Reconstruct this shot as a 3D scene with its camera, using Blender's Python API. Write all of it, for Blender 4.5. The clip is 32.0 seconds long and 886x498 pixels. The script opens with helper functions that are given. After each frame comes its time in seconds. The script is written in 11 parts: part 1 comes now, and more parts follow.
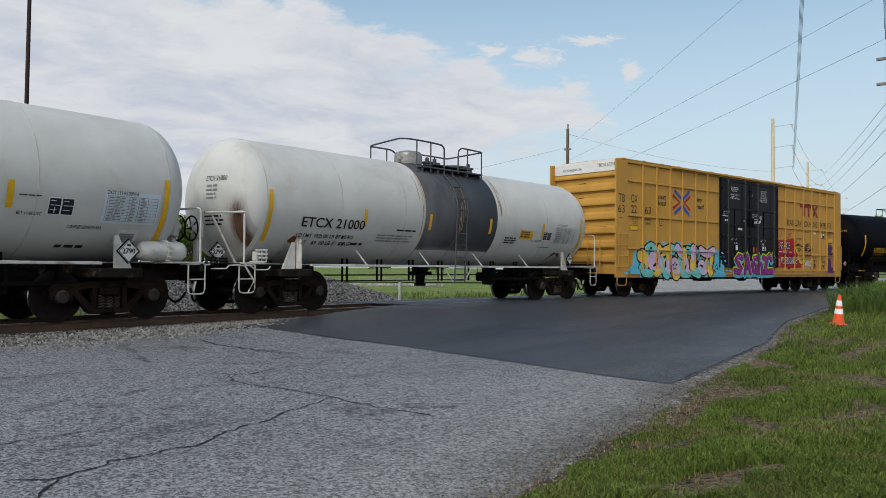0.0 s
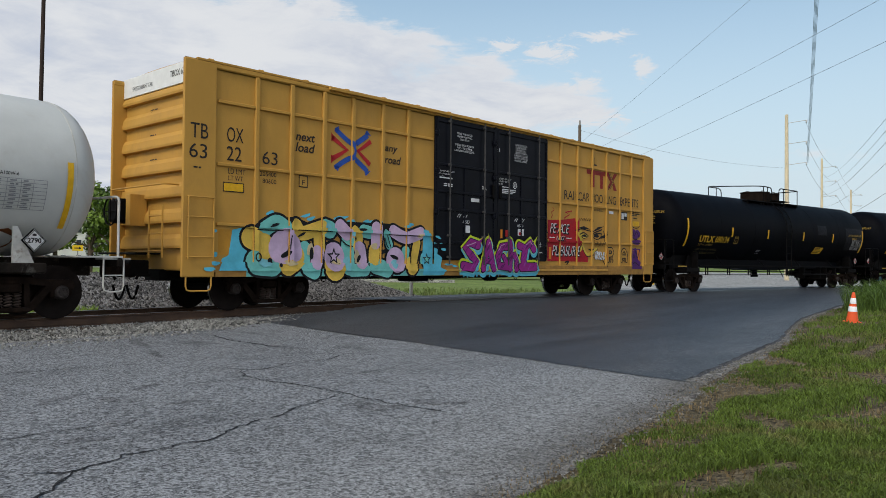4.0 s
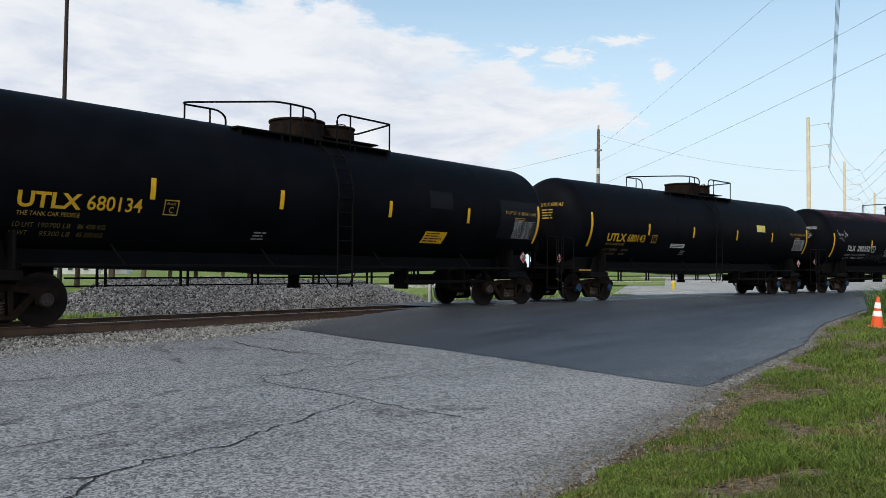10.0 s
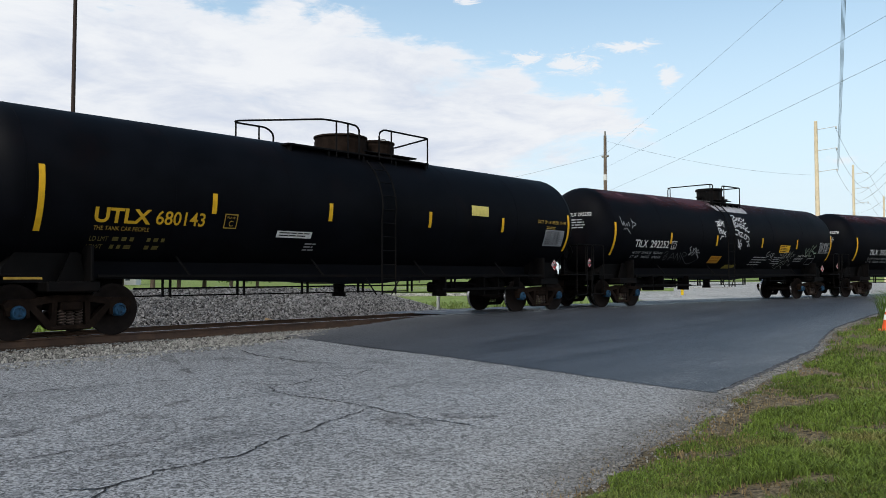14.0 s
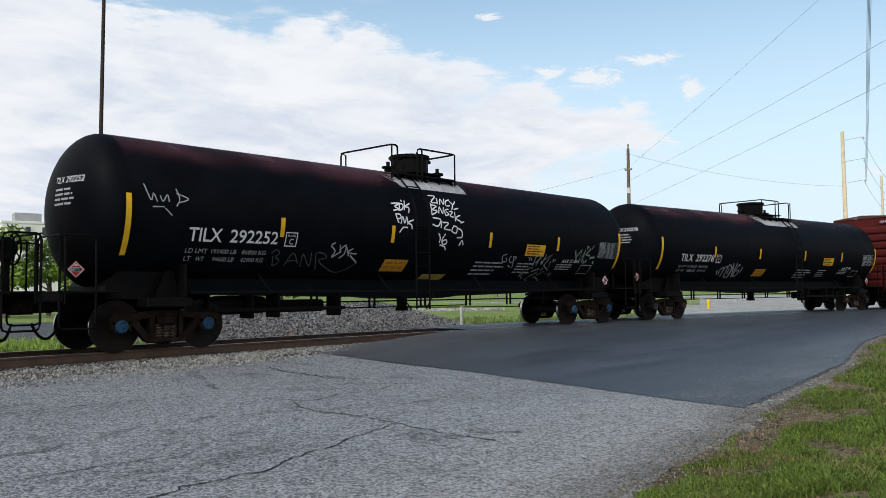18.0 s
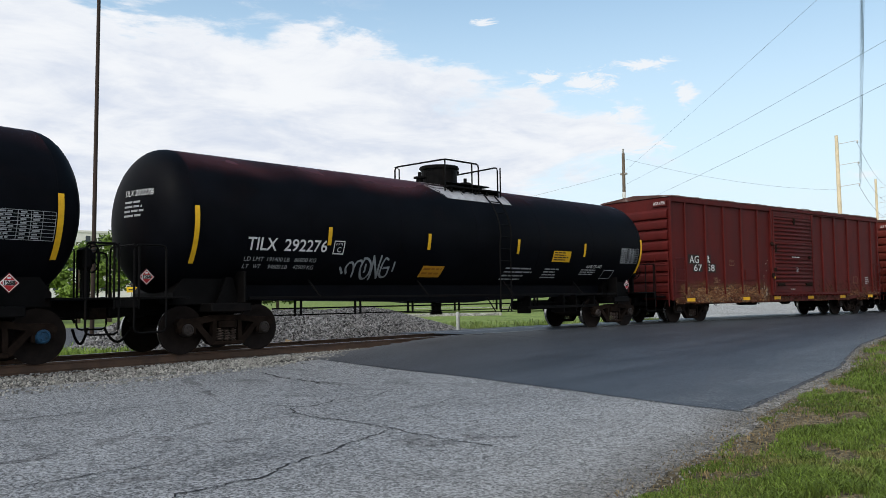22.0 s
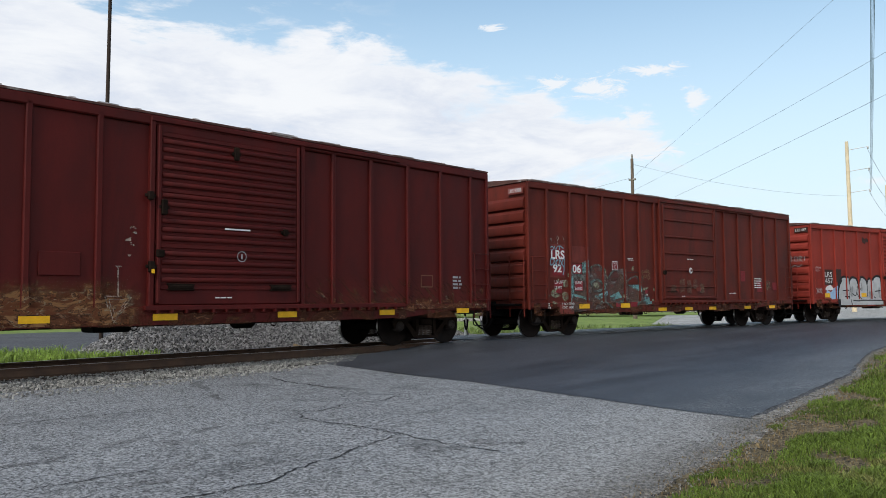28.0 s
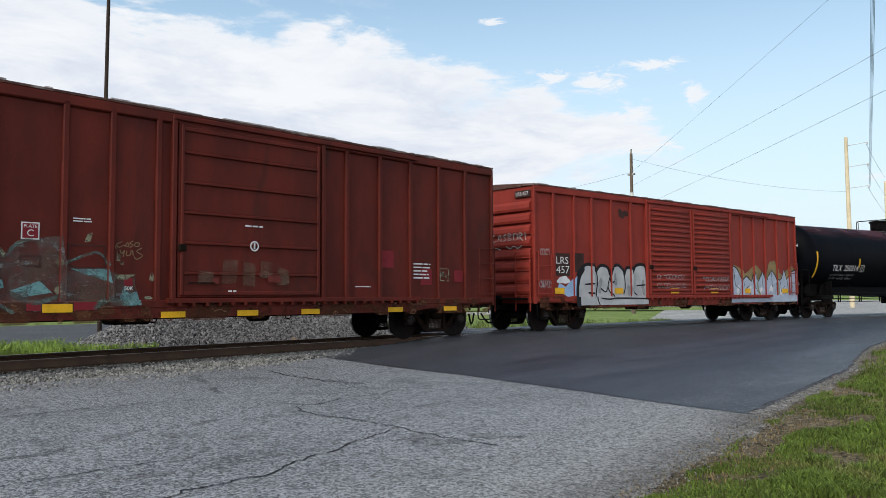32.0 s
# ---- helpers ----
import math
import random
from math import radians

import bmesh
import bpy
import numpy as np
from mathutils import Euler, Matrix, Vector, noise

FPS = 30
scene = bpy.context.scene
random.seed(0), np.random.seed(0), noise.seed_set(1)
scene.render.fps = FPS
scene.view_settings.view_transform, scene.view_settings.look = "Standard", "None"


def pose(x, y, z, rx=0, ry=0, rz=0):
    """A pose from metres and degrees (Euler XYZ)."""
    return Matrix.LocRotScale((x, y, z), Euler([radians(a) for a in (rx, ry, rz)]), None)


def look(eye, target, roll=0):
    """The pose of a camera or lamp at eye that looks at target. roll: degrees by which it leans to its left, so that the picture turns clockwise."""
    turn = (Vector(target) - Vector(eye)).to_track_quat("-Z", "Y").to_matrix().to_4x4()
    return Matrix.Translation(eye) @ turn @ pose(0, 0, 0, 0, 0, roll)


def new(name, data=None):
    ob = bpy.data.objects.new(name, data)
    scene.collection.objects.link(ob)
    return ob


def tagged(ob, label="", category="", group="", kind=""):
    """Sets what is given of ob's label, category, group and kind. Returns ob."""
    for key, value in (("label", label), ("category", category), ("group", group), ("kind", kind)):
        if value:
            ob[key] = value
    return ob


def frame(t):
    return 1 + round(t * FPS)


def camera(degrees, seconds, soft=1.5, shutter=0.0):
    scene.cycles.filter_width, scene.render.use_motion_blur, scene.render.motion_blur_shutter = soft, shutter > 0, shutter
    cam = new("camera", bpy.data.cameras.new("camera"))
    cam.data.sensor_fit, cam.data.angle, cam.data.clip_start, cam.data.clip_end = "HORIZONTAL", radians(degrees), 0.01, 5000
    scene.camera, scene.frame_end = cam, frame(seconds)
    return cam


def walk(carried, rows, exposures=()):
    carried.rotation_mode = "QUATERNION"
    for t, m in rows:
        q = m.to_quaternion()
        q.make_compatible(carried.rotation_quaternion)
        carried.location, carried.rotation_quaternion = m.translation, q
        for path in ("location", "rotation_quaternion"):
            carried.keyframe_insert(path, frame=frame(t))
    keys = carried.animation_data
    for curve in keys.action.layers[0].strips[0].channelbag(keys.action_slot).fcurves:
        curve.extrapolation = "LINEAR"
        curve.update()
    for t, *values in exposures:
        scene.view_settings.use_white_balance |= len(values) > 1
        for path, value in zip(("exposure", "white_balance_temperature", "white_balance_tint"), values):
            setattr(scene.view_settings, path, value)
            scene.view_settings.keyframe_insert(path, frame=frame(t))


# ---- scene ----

# The camera stands beside a level crossing and only turns.
EYE_Z = 1.033
cam = camera(58.91, 32.0, soft=0.75)


def head(yaw, pitch, roll):
    return pose(0, 0, EYE_Z, 0, 0, yaw - 90) @ pose(0, 0, 0, 90 + pitch) @ pose(0, 0, 0, 0, 0, roll)


CAMERA_ROWS = [
    (0, 35.51, 1.37, 0.43),
    (0.5, 35.74, 1.43, 0.49),
    (1, 35.84, 1.50, 0.59),
    (1.5, 36.11, 1.56, 0.61),
    (2, 36.12, 1.43, 0.62),
    (2.5, 36.15, 1.31, 0.68),
    (3, 36.13, 1.24, 0.76),
    (3.5, 36.18, 1.16, 0.73),
    (4, 36.33, 1.09, 0.58),
    (4.5, 36.36, 1.24, 0.47),
    (6.5, 40.68, 1.47, 0.42),
    (7, 40.99, 1.50, 0.42),
    (7.5, 40.93, 1.34, 0.45),
    (8, 40.32, 1.24, 0.49),
    (8.5, 39.38, 1.27, 0.53),
    (9, 38.69, 1.35, 0.57),
    (9.5, 38.10, 1.56, 0.41),
    (10, 37.70, 1.49, 0.36),
    (10.5, 37.51, 1.37, 0.34),
    (11, 37.37, 1.56, 0.14),
    (11.5, 37.44, 1.72, -0.02),
    (12, 37.65, 1.90, -0.21),
    (12.5, 37.81, 1.85, -0.44),
    (13, 37.92, 1.82, -0.47),
    (13.5, 38.02, 1.87, -0.32),
    (14, 38.26, 2.06, -0.20),
    (14.5, 38.45, 2.20, -0.40),
    (16.5, 39.04, 2.43, -0.64),
    (17, 39.49, 2.52, -0.61),
    (17.5, 39.83, 2.85, -0.75),
    (18, 39.94, 3.15, -0.55),
    (18.5, 39.99, 3.38, -0.32),
    (19, 39.75, 3.59, -0.36),
    (19.5, 39.54, 3.57, -0.47),
    (20, 39.19, 3.50, -0.76),
    (20.5, 39.09, 3.53, -0.75),
    (21, 39.11, 3.48, -0.77),
    (21.5, 39.35, 3.50, -0.76),
    (22, 39.64, 3.52, -0.80),
    (22.5, 39.91, 3.60, -0.86),
    (23, 39.93, 3.65, -0.76),
    (23.5, 40.12, 3.72, -0.80),
    (24, 40.12, 3.84, -0.76),
    (24.5, 40.07, 3.90, -0.74),
    (25, 40.13, 3.92, -0.78),
    (25.5, 40.15, 4.01, -0.72),
    (27.5, 40.35, 4.08, -0.66),
    (28, 40.23, 3.90, -0.57),
    (28.5, 40.17, 3.87, -0.50),
    (29, 40.11, 3.96, -0.32),
    (29.5, 40.16, 4.17, -0.23),
    (30, 40.20, 4.32, -0.31),
    (30.5, 40.12, 4.40, -0.16),
    (31, 40.05, 4.34, -0.25),
    (31.5, 40.00, 3.92, -0.38),
    (32, 40.14, 3.47, -0.36),
]
walk(cam, [(t, head(y, p, r)) for t, y, p, r in CAMERA_ROWS],
     [(0, -0.05), (4, 0.0), (6.5, 0.2), (9, 0.26), (16, 0.27), (24, 0.32), (32, 0.32)])

# ---- light ----
SUN_AZ, SUN_EL = 190.0, 44.0      # degrees: direction towards the sun, from +x towards +y
sun_data = bpy.data.lights.new("sun", "SUN")
sun_data.energy, sun_data.angle, sun_data.color = 1.75, radians(13), (1.0, 0.96, 0.89)
sun = new("sun", sun_data)
sun_dir = Vector((math.cos(radians(SUN_AZ)) * math.cos(radians(SUN_EL)), math.sin(radians(SUN_AZ)) * math.cos(radians(SUN_EL)), math.sin(radians(SUN_EL))))
sun.matrix_world = look(sun_dir * 60, (0, 0, 0))


class Nodes:
    """Short hand for node trees."""

    def __init__(self, tree):
        self.t = tree
        tree.nodes.clear()

    def n(self, kind, ins=None, operation="", use_clamp=False, data_type="", blend_type="", interpolation_type="", feature=""):
        node = self.t.nodes.new(kind)
        if operation:
            node.operation = operation
        if use_clamp:
            node.use_clamp = True
        if data_type:
            node.data_type, node.blend_type = data_type, blend_type
        if interpolation_type:
            node.interpolation_type = interpolation_type
        if feature:
            node.feature = feature
        for key, value in (ins or {}).items():
            sock = node.inputs[key]
            if isinstance(value, bpy.types.NodeSocket):
                self.t.links.new(value, sock)
            else:
                sock.default_value = value
        return node

    def math(self, op, a, b=0.0, c=0.0, clamp=False):
        return self.n("ShaderNodeMath", {0: a, 1: b, 2: c}, operation=op, use_clamp=clamp).outputs[0]

    def mix(self, f, a, b, blend="MIX"):
        return self.n("ShaderNodeMix", {0: f, 6: a, 7: b}, data_type="RGBA", blend_type=blend).outputs[2]

    def ramp(self, f, lo, hi):
        return self.n("ShaderNodeMapRange", {0: f, 1: lo, 2: hi}, interpolation_type="SMOOTHSTEP").outputs[0]

    def noise(self, vec, scale, detail=4.0, rough=0.55, dist=0.0):
        return self.n("ShaderNodeTexNoise", {"Vector": vec, "Scale": scale, "Detail": detail, "Roughness": rough, "Distortion": dist}).outputs[0]

    def dot(self, v, w):
        return self.n("ShaderNodeVectorMath", {0: v, 1: w}, operation="DOT_PRODUCT").outputs["Value"]


world = bpy.data.worlds.new("World")
scene.world = world
world.use_nodes = True
W = Nodes(world.node_tree)
sky = W.n("ShaderNodeTexSky")
sky.sky_type, sky.sun_disc, sky.sun_elevation, sky.sun_rotation = "NISHITA", False, radians(SUN_EL), radians(90 - SUN_AZ)
sky.altitude, sky.air_density, sky.dust_density, sky.ozone_density = 50, 1.0, 0.6, 1.6
vec = W.n("ShaderNodeTexCoord").outputs["Generated"]
sep = W.n("ShaderNodeSeparateXYZ", {0: vec})
up = W.math("MAXIMUM", sep.outputs[2], 0.0)
# compass bearing and height of each direction, in degrees
bearing = W.math("MODULO", W.math("ADD", W.math("MULTIPLY", W.math("ARCTAN2", sep.outputs[1], sep.outputs[0]), 57.2958), 360.0), 360.0)
height = W.math("MULTIPLY", W.math("ARCSINE", sep.outputs[2]), 57.2958)


def profile(stops):
    """Height in degrees as a smooth function of the bearing."""
    node = W.n("ShaderNodeValToRGB", {0: W.math("DIVIDE", bearing, 360.0)})
    ramp = node.color_ramp
    ramp.interpolation = "B_SPLINE"
    while len(ramp.elements) < len(stops):
        ramp.elements.new(0.5)
    for e, (az, el) in zip(ramp.elements, stops):
        e.position, e.color = az / 360.0, (el / 90.0, el / 90.0, el / 90.0, 1)
    return W.math("MULTIPLY", node.outputs[0], 90.0)


# upper edge of the cloud bank, and the lower edge where it thins into haze
top_edge = profile([(0, 6), (15, 7), (21, 9.5), (24, 11.8), (27, 13.4), (31, 14.8), (35, 16.2), (39, 17.6), (44, 18.4), (48, 18.8), (54, 18.4), (59, 18.6), (63, 20.2), (68, 22), (78, 28), (110, 58), (180, 72), (240, 55), (300, 18), (345, 7)])
low_edge = profile([(0, 9), (20, 9.2), (24, 9.6), (28, 9.6), (31, 9.0), (34.5, 7.6), (37, 4.5), (41, 1.0), (50, 0), (330, 0), (345, 9)])
# flat cloud deck seen in perspective, drawn out sideways
lift = W.math("ADD", up, 0.10)
deck = W.n("ShaderNodeVectorMath", {0: vec, 1: W.n("ShaderNodeCombineXYZ", {0: lift, 1: lift, 2: 1.0}).outputs[0]}, operation="DIVIDE").outputs[0]
flat_vec = W.n("ShaderNodeVectorMath", {0: vec, 1: (1.0, 1.0, 3.4)}, operation="MULTIPLY").outputs[0]
n1 = W.noise(flat_vec, 4.5, 8.0, 0.60, 0.5)
n2 = W.noise(flat_vec, 13.0, 7.0, 0.62, 0.3)
n3 = W.noise(deck, 2.4, 8.0, 0.6, 0.4)
ragged = W.math("ADD", W.math("MULTIPLY", W.math("SUBTRACT", n1, 0.5), 10.0), W.math("MULTIPLY", W.math("SUBTRACT", n2, 0.5), 6.5))
body = W.math("ADD", W.math("SUBTRACT", top_edge, height), ragged)
cover = W.ramp(body, -0.3, 1.6)
thin = W.ramp(W.math("ADD", W.math("SUBTRACT", height, low_edge), ragged), -1.0, 1.6)
cover = W.math("MULTIPLY", cover, W.math("MULTIPLY_ADD", thin, 0.88, 0.12))
# thin gaps of blue low in the bank
gaps = W.math("MULTIPLY", W.ramp(W.math("ADD", W.math("MULTIPLY", n1, 0.6), W.math("MULTIPLY", n3, 0.4)), 0.46, 0.36), W.ramp(body, 7.0, 0.5))
cover = W.math("MULTIPLY", cover, W.math("MULTIPLY_ADD", gaps, -0.75, 1.0))
# wisps over the bank and loose puffs beside it
wisp = W.math("MULTIPLY", W.math("MULTIPLY", W.ramp(n2, 0.50, 0.72), W.ramp(W.math("SUBTRACT", height, top_edge), 9.0, 0.0)), W.ramp(bearing, 40.0, 58.0))
cover = W.math("MAXIMUM", cover, W.math("MULTIPLY", wisp, 0.75))
puffs = None
for az, el, wid, hgt in ((28.7, 15.1, 1.75, 0.62), (24.8, 16.0, 1.7, 0.40), (22.2, 13.9, 0.62, 0.75), (26.2, 12.7, 1.2, 0.42), (25.6, 10.5, 1.9, 0.55), (36.6, 19.6, 0.8, 0.22), (32.0, 15.6, 1.0, 0.5)):
    q = W.math("DIVIDE", W.math("SUBTRACT", bearing, az), wid)
    w = W.math("DIVIDE", W.math("SUBTRACT", height, el), hgt)
    r = W.math("SQRT", W.math("ADD", W.math("MULTIPLY", q, q), W.math("MULTIPLY", w, w)))
    r = W.math("ADD", r, W.math("MULTIPLY", W.math("SUBTRACT", W.noise(flat_vec, 30.0, 6.0, 0.72, 0.7), 0.5), 5.0))
    m = W.math("MULTIPLY", W.ramp(W.math("MULTIPLY", r, -1.0), -1.35, -0.35), 0.92)
    puffs = m if puffs is None else W.math("MAXIMUM", puffs, m)
haze = W.ramp(up, 0.52, 0.03)
shade = W.ramp(W.math("ADD", W.math("MULTIPLY", n3, 0.45), W.math("MULTIPLY", n1, 0.55)), 0.36, 0.60)
rim = W.ramp(body, 5.5, 0.8)
cloud = W.mix(W.math("MAXIMUM", shade, W.math("MULTIPLY", rim, 0.85)), (0.53, 0.58, 0.68, 1), (0.735, 0.755, 0.785, 1))
toward = W.math("MAXIMUM", W.dot(vec, tuple(sun_dir)), 0.0)
glow = W.math("MULTIPLY_ADD", W.math("POWER", toward, 3.0), 1.1, 1.0)
cloud = W.n("ShaderNodeVectorMath", {0: cloud, "Scale": glow}, operation="SCALE").outputs[0]
warm = W.mix(1.0, sky.outputs[0], (0.93, 1.05, 0.97, 1), "MULTIPLY")
blue = W.n("ShaderNodeVectorMath", {0: warm, "Scale": 0.15}, operation="SCALE").outputs[0]
tone = W.mix(W.math("MULTIPLY", haze, 0.93), blue, (0.60, 0.71, 0.79, 1))
tone = W.mix(cover, tone, cloud)
tone = W.mix(puffs, tone, (0.72, 0.74, 0.77, 1))
back = W.n("ShaderNodeBackground", {0: tone, 1: 1.0})
W.n("ShaderNodeOutputWorld", {0: back.outputs[0]})
scene.view_settings.exposure = 0.0


# ---- materials ----
def mat(name, color, rough=0.6, metal=0.0, vary=0.12, scale=6.0, grain=60.0, bump=0.02, stain=None, stain_amt=0.0, stain_scale=1.2, spec=0.5, island=0.0, rand=0.0, stretch=None):
    """Painted or bare surface with broad mottling, fine grain and stains, in object space."""
    m = bpy.data.materials.new(name)
    m.use_nodes = True
    k = Nodes(m.node_tree)
    co = k.n("ShaderNodeTexCoord").outputs["Object"]
    if stretch:
        co = k.n("ShaderNodeVectorMath", {0: co, 1: stretch}, operation="MULTIPLY").outputs[0]
    big, fine = k.noise(co, scale, 5.0, 0.6), k.noise(co, grain, 3.0, 0.6)
    col = (*color, 1)
    lo = tuple(c * (1 - vary) for c in color) + (1,)
    hi = tuple(min(1, c * (1 + vary)) for c in color) + (1,)
    c = k.mix(k.ramp(big, 0.3, 0.7), lo, hi)
    c = k.mix(k.math("MULTIPLY", k.ramp(fine, 0.35, 0.75), 0.35), c, tuple(v * (1 - 1.4 * vary) for v in color) + (1,))
    if stain:
        s = k.ramp(k.noise(co, stain_scale, 7.0, 0.68, 0.6), 0.52, 0.72)
        c = k.mix(k.math("MULTIPLY", s, stain_amt), c, (*stain, 1))
    if island:
        v = k.n("ShaderNodeNewGeometry").outputs["Random Per Island"]
        c = k.mix(1.0, c, k.n("ShaderNodeCombineColor", {0: k.math("MULTIPLY_ADD", v, 2 * island, 1 - island), 1: k.math("MULTIPLY_ADD", v, 2 * island, 1 - island), 2: k.math("MULTIPLY_ADD", v, 1.9 * island, 1 - island)}).outputs[0], "MULTIPLY")
    if rand:
        v = k.n("ShaderNodeObjectInfo").outputs["Random"]
        f = k.math("MULTIPLY_ADD", v, 2 * rand, 1 - rand)
        c = k.mix(1.0, c, k.n("ShaderNodeCombineColor", {0: f, 1: f, 2: f}).outputs[0], "MULTIPLY")
    r = k.math("MULTIPLY_ADD", big, 0.25, rough - 0.12, clamp=True)
    nrm = k.n("ShaderNodeBump", {"Strength": 0.5, "Distance": bump, "Height": k.math("ADD", k.math("MULTIPLY", fine, 0.5), big)}).outputs[0]
    b = k.n("ShaderNodeBsdfPrincipled", {"Base Color": c, "Roughness": r, "Metallic": metal, "Normal": nrm, "Specular IOR Level": spec * (1.0 if metal else 0.35)})
    k.n("ShaderNodeOutputMaterial", {0: b.outputs[0]})
    return m


M = {}
M["tank_black"] = mat("tank_black", (0.0032, 0.0037, 0.0052), 0.55, vary=0.3, scale=1.3, bump=0.003, stain=(0.010, 0.005, 0.0045), stain_amt=0.3, stain_scale=0.6, spec=0.10)
M["tank_white"] = mat("tank_white", (0.56, 0.56, 0.525), 0.55, vary=0.07, scale=1.1, bump=0.003, stain=(0.33, 0.26, 0.19), stain_amt=0.30, stain_scale=0.7)
M["seam_dirt"] = mat("seam_dirt", (0.52, 0.50, 0.44), 0.65, vary=0.25, scale=4)
M["rust_thin"] = mat("rust_thin", (0.34, 0.24, 0.14), 0.7, vary=0.35, scale=5, stain=(0.45, 0.40, 0.32), stain_amt=0.8, stain_scale=3)
M["tank_grey"] = mat("tank_grey", (0.075, 0.078, 0.085), 0.5, vary=0.2, scale=3, bump=0.003, stretch=(1, 1, 0.15))
M["frame_black"] = mat("frame_black", (0.0045, 0.0042, 0.0042), 0.6, vary=0.3, scale=4, bump=0.004, stain=(0.014, 0.009, 0.007), stain_amt=0.4, spec=0.15)
M["frame_white"] = mat("frame_white", (0.52, 0.51, 0.47), 0.6, vary=0.12, scale=4, bump=0.004, stain=(0.14, 0.07, 0.04), stain_amt=0.7, stain_scale=2.5)
M["truck"] = mat("truck", (0.0150, 0.0100, 0.0075), 0.75, vary=0.4, scale=5, bump=0.006, spec=0.08, stain=(0.040, 0.024, 0.015), stain_amt=0.5, stain_scale=3)
M["wheel"] = mat("wheel", (0.0130, 0.0095, 0.0080), 0.65, spec=0.2, vary=0.3, scale=6, bump=0.003, stain=(0.026, 0.016, 0.012), stain_amt=0.5)
M["sill_grime"] = mat("sill_grime", (0.020, 0.016, 0.013), 0.75, vary=0.4, scale=4, spec=0.1, stain=(0.16, 0.15, 0.13), stain_amt=0.6, stain_scale=3)
M["tread"] = mat("tread", (0.45, 0.44, 0.43), 0.28, metal=1.0, vary=0.1, bump=0.001)
# sill and skirt yellow: grime, plus the low side's shade put into the colour
M["yellow_dirty_shade"] = mat("yellow_dirty_shade", (0.34, 0.18, 0.045), 0.65, vary=0.25, scale=2.5, bump=0.004, stain=(0.10, 0.06, 0.03), stain_amt=0.7, stain_scale=1.6)
M["steel_bar"] = mat("steel_bar", (0.055, 0.053, 0.052), 0.5, vary=0.3)
M["spring"] = mat("spring", (0.07, 0.05, 0.04), 0.6, vary=0.3)
M["cap_blue"] = mat("cap_blue", (0.020, 0.068, 0.125), 0.6, vary=0.3, scale=9, stain=(0.02, 0.02, 0.022), stain_amt=0.7, stain_scale=6)
M["frame_stained"] = mat("frame_stained", (0.60, 0.58, 0.53), 0.6, vary=0.15, scale=5, stain=(0.17, 0.09, 0.045), stain_amt=0.75, stain_scale=3.5)
M["dome_grey"] = mat("dome_grey", (0.30, 0.29, 0.27), 0.42, metal=0.35, vary=0.25, stain=(0.10, 0.07, 0.05), stain_amt=0.5, stain_scale=3)
M["cap_grey"] = mat("cap_grey", (0.040, 0.032, 0.028), 0.6, vary=0.3)
M["yellow_box"] = mat("yellow_box", (0.49, 0.265, 0.052), 0.55, vary=0.08, scale=1.5, bump=0.003, stain=(0.27, 0.145, 0.045), stain_amt=0.35, stain_scale=0.9, stretch=(1, 1, 0.5))
M["door_black"] = mat("door_black", (0.0045, 0.0052, 0.0085), 0.32, spec=0.22, vary=0.35, scale=2, bump=0.004)
M["box_red"] = mat("box_red", (0.072, 0.0068, 0.0054), 0.6, vary=0.2, scale=1.4, bump=0.004, stain=(0.030, 0.005, 0.0045), stain_amt=0.6, stain_scale=0.8, stretch=(1, 1, 0.4))
M["box_brown"] = mat("box_brown", (0.102, 0.0150, 0.0088), 0.6, vary=0.26, scale=1.4, bump=0.006, stain=(0.048, 0.013, 0.009), stain_amt=0.8, stain_scale=0.8, stretch=(1, 1, 0.4))
M["box_bright"] = mat("box_bright", (0.235, 0.0300, 0.0195), 0.6, vary=0.15, scale=1.4, bump=0.004, stain=(0.085, 0.011, 0.008), stain_amt=0.5, stain_scale=0.8, stretch=(1, 1, 0.4))
M["roof_metal"] = mat("roof_metal", (0.085, 0.040, 0.032), 0.6, vary=0.3, scale=2, stain=(0.34, 0.32, 0.30), stain_amt=0.7, stain_scale=1.5)
# pale roof ribs, and the glints painted as strips at the roof edge
M["rib_pale"] = mat("rib_pale", (0.34, 0.31, 0.30), 0.6, vary=0.3, scale=3, stain=(0.42, 0.40, 0.38), stain_amt=0.9, stain_scale=2.5)
M["white_end"] = mat("white_end", (0.72, 0.72, 0.68), 0.55, vary=0.05)
M["paint_white"] = mat("paint_white", (0.66, 0.66, 0.64), 0.6, vary=0.12, scale=9)
M["paint_yellow"] = mat("paint_yellow", (0.62, 0.36, 0.02), 0.5, vary=0.12, scale=9)
M["paint_dark"] = mat("paint_dark", (0.025, 0.022, 0.020), 0.6, vary=0.2)
M["paint_grey"] = mat("paint_grey", (0.25, 0.25, 0.26), 0.6, vary=0.2)
M["apron"] = mat("apron", (0.36, 0.36, 0.37), 0.6, vary=0.2, scale=5, stain=(0.12, 0.10, 0.10), stain_amt=0.6, stain_scale=3)
M["paint_red"] = mat("paint_red", (0.42, 0.022, 0.025), 0.55, vary=0.15)
M["paint_maroon"] = mat("paint_maroon", (0.26, 0.028, 0.022), 0.55, vary=0.15)
M["paint_blue"] = mat("paint_blue", (0.028, 0.085, 0.36), 0.5, vary=0.12)
M["reflect"] = mat("reflect", (0.72, 0.40, 0.015), 0.4, vary=0.10, scale=9)
M["rail"] = mat("rail", (0.085, 0.048, 0.028), 0.75, metal=0.1, vary=0.3, scale=3, bump=0.004, stain=(0.045, 0.026, 0.016), stain_amt=0.6)
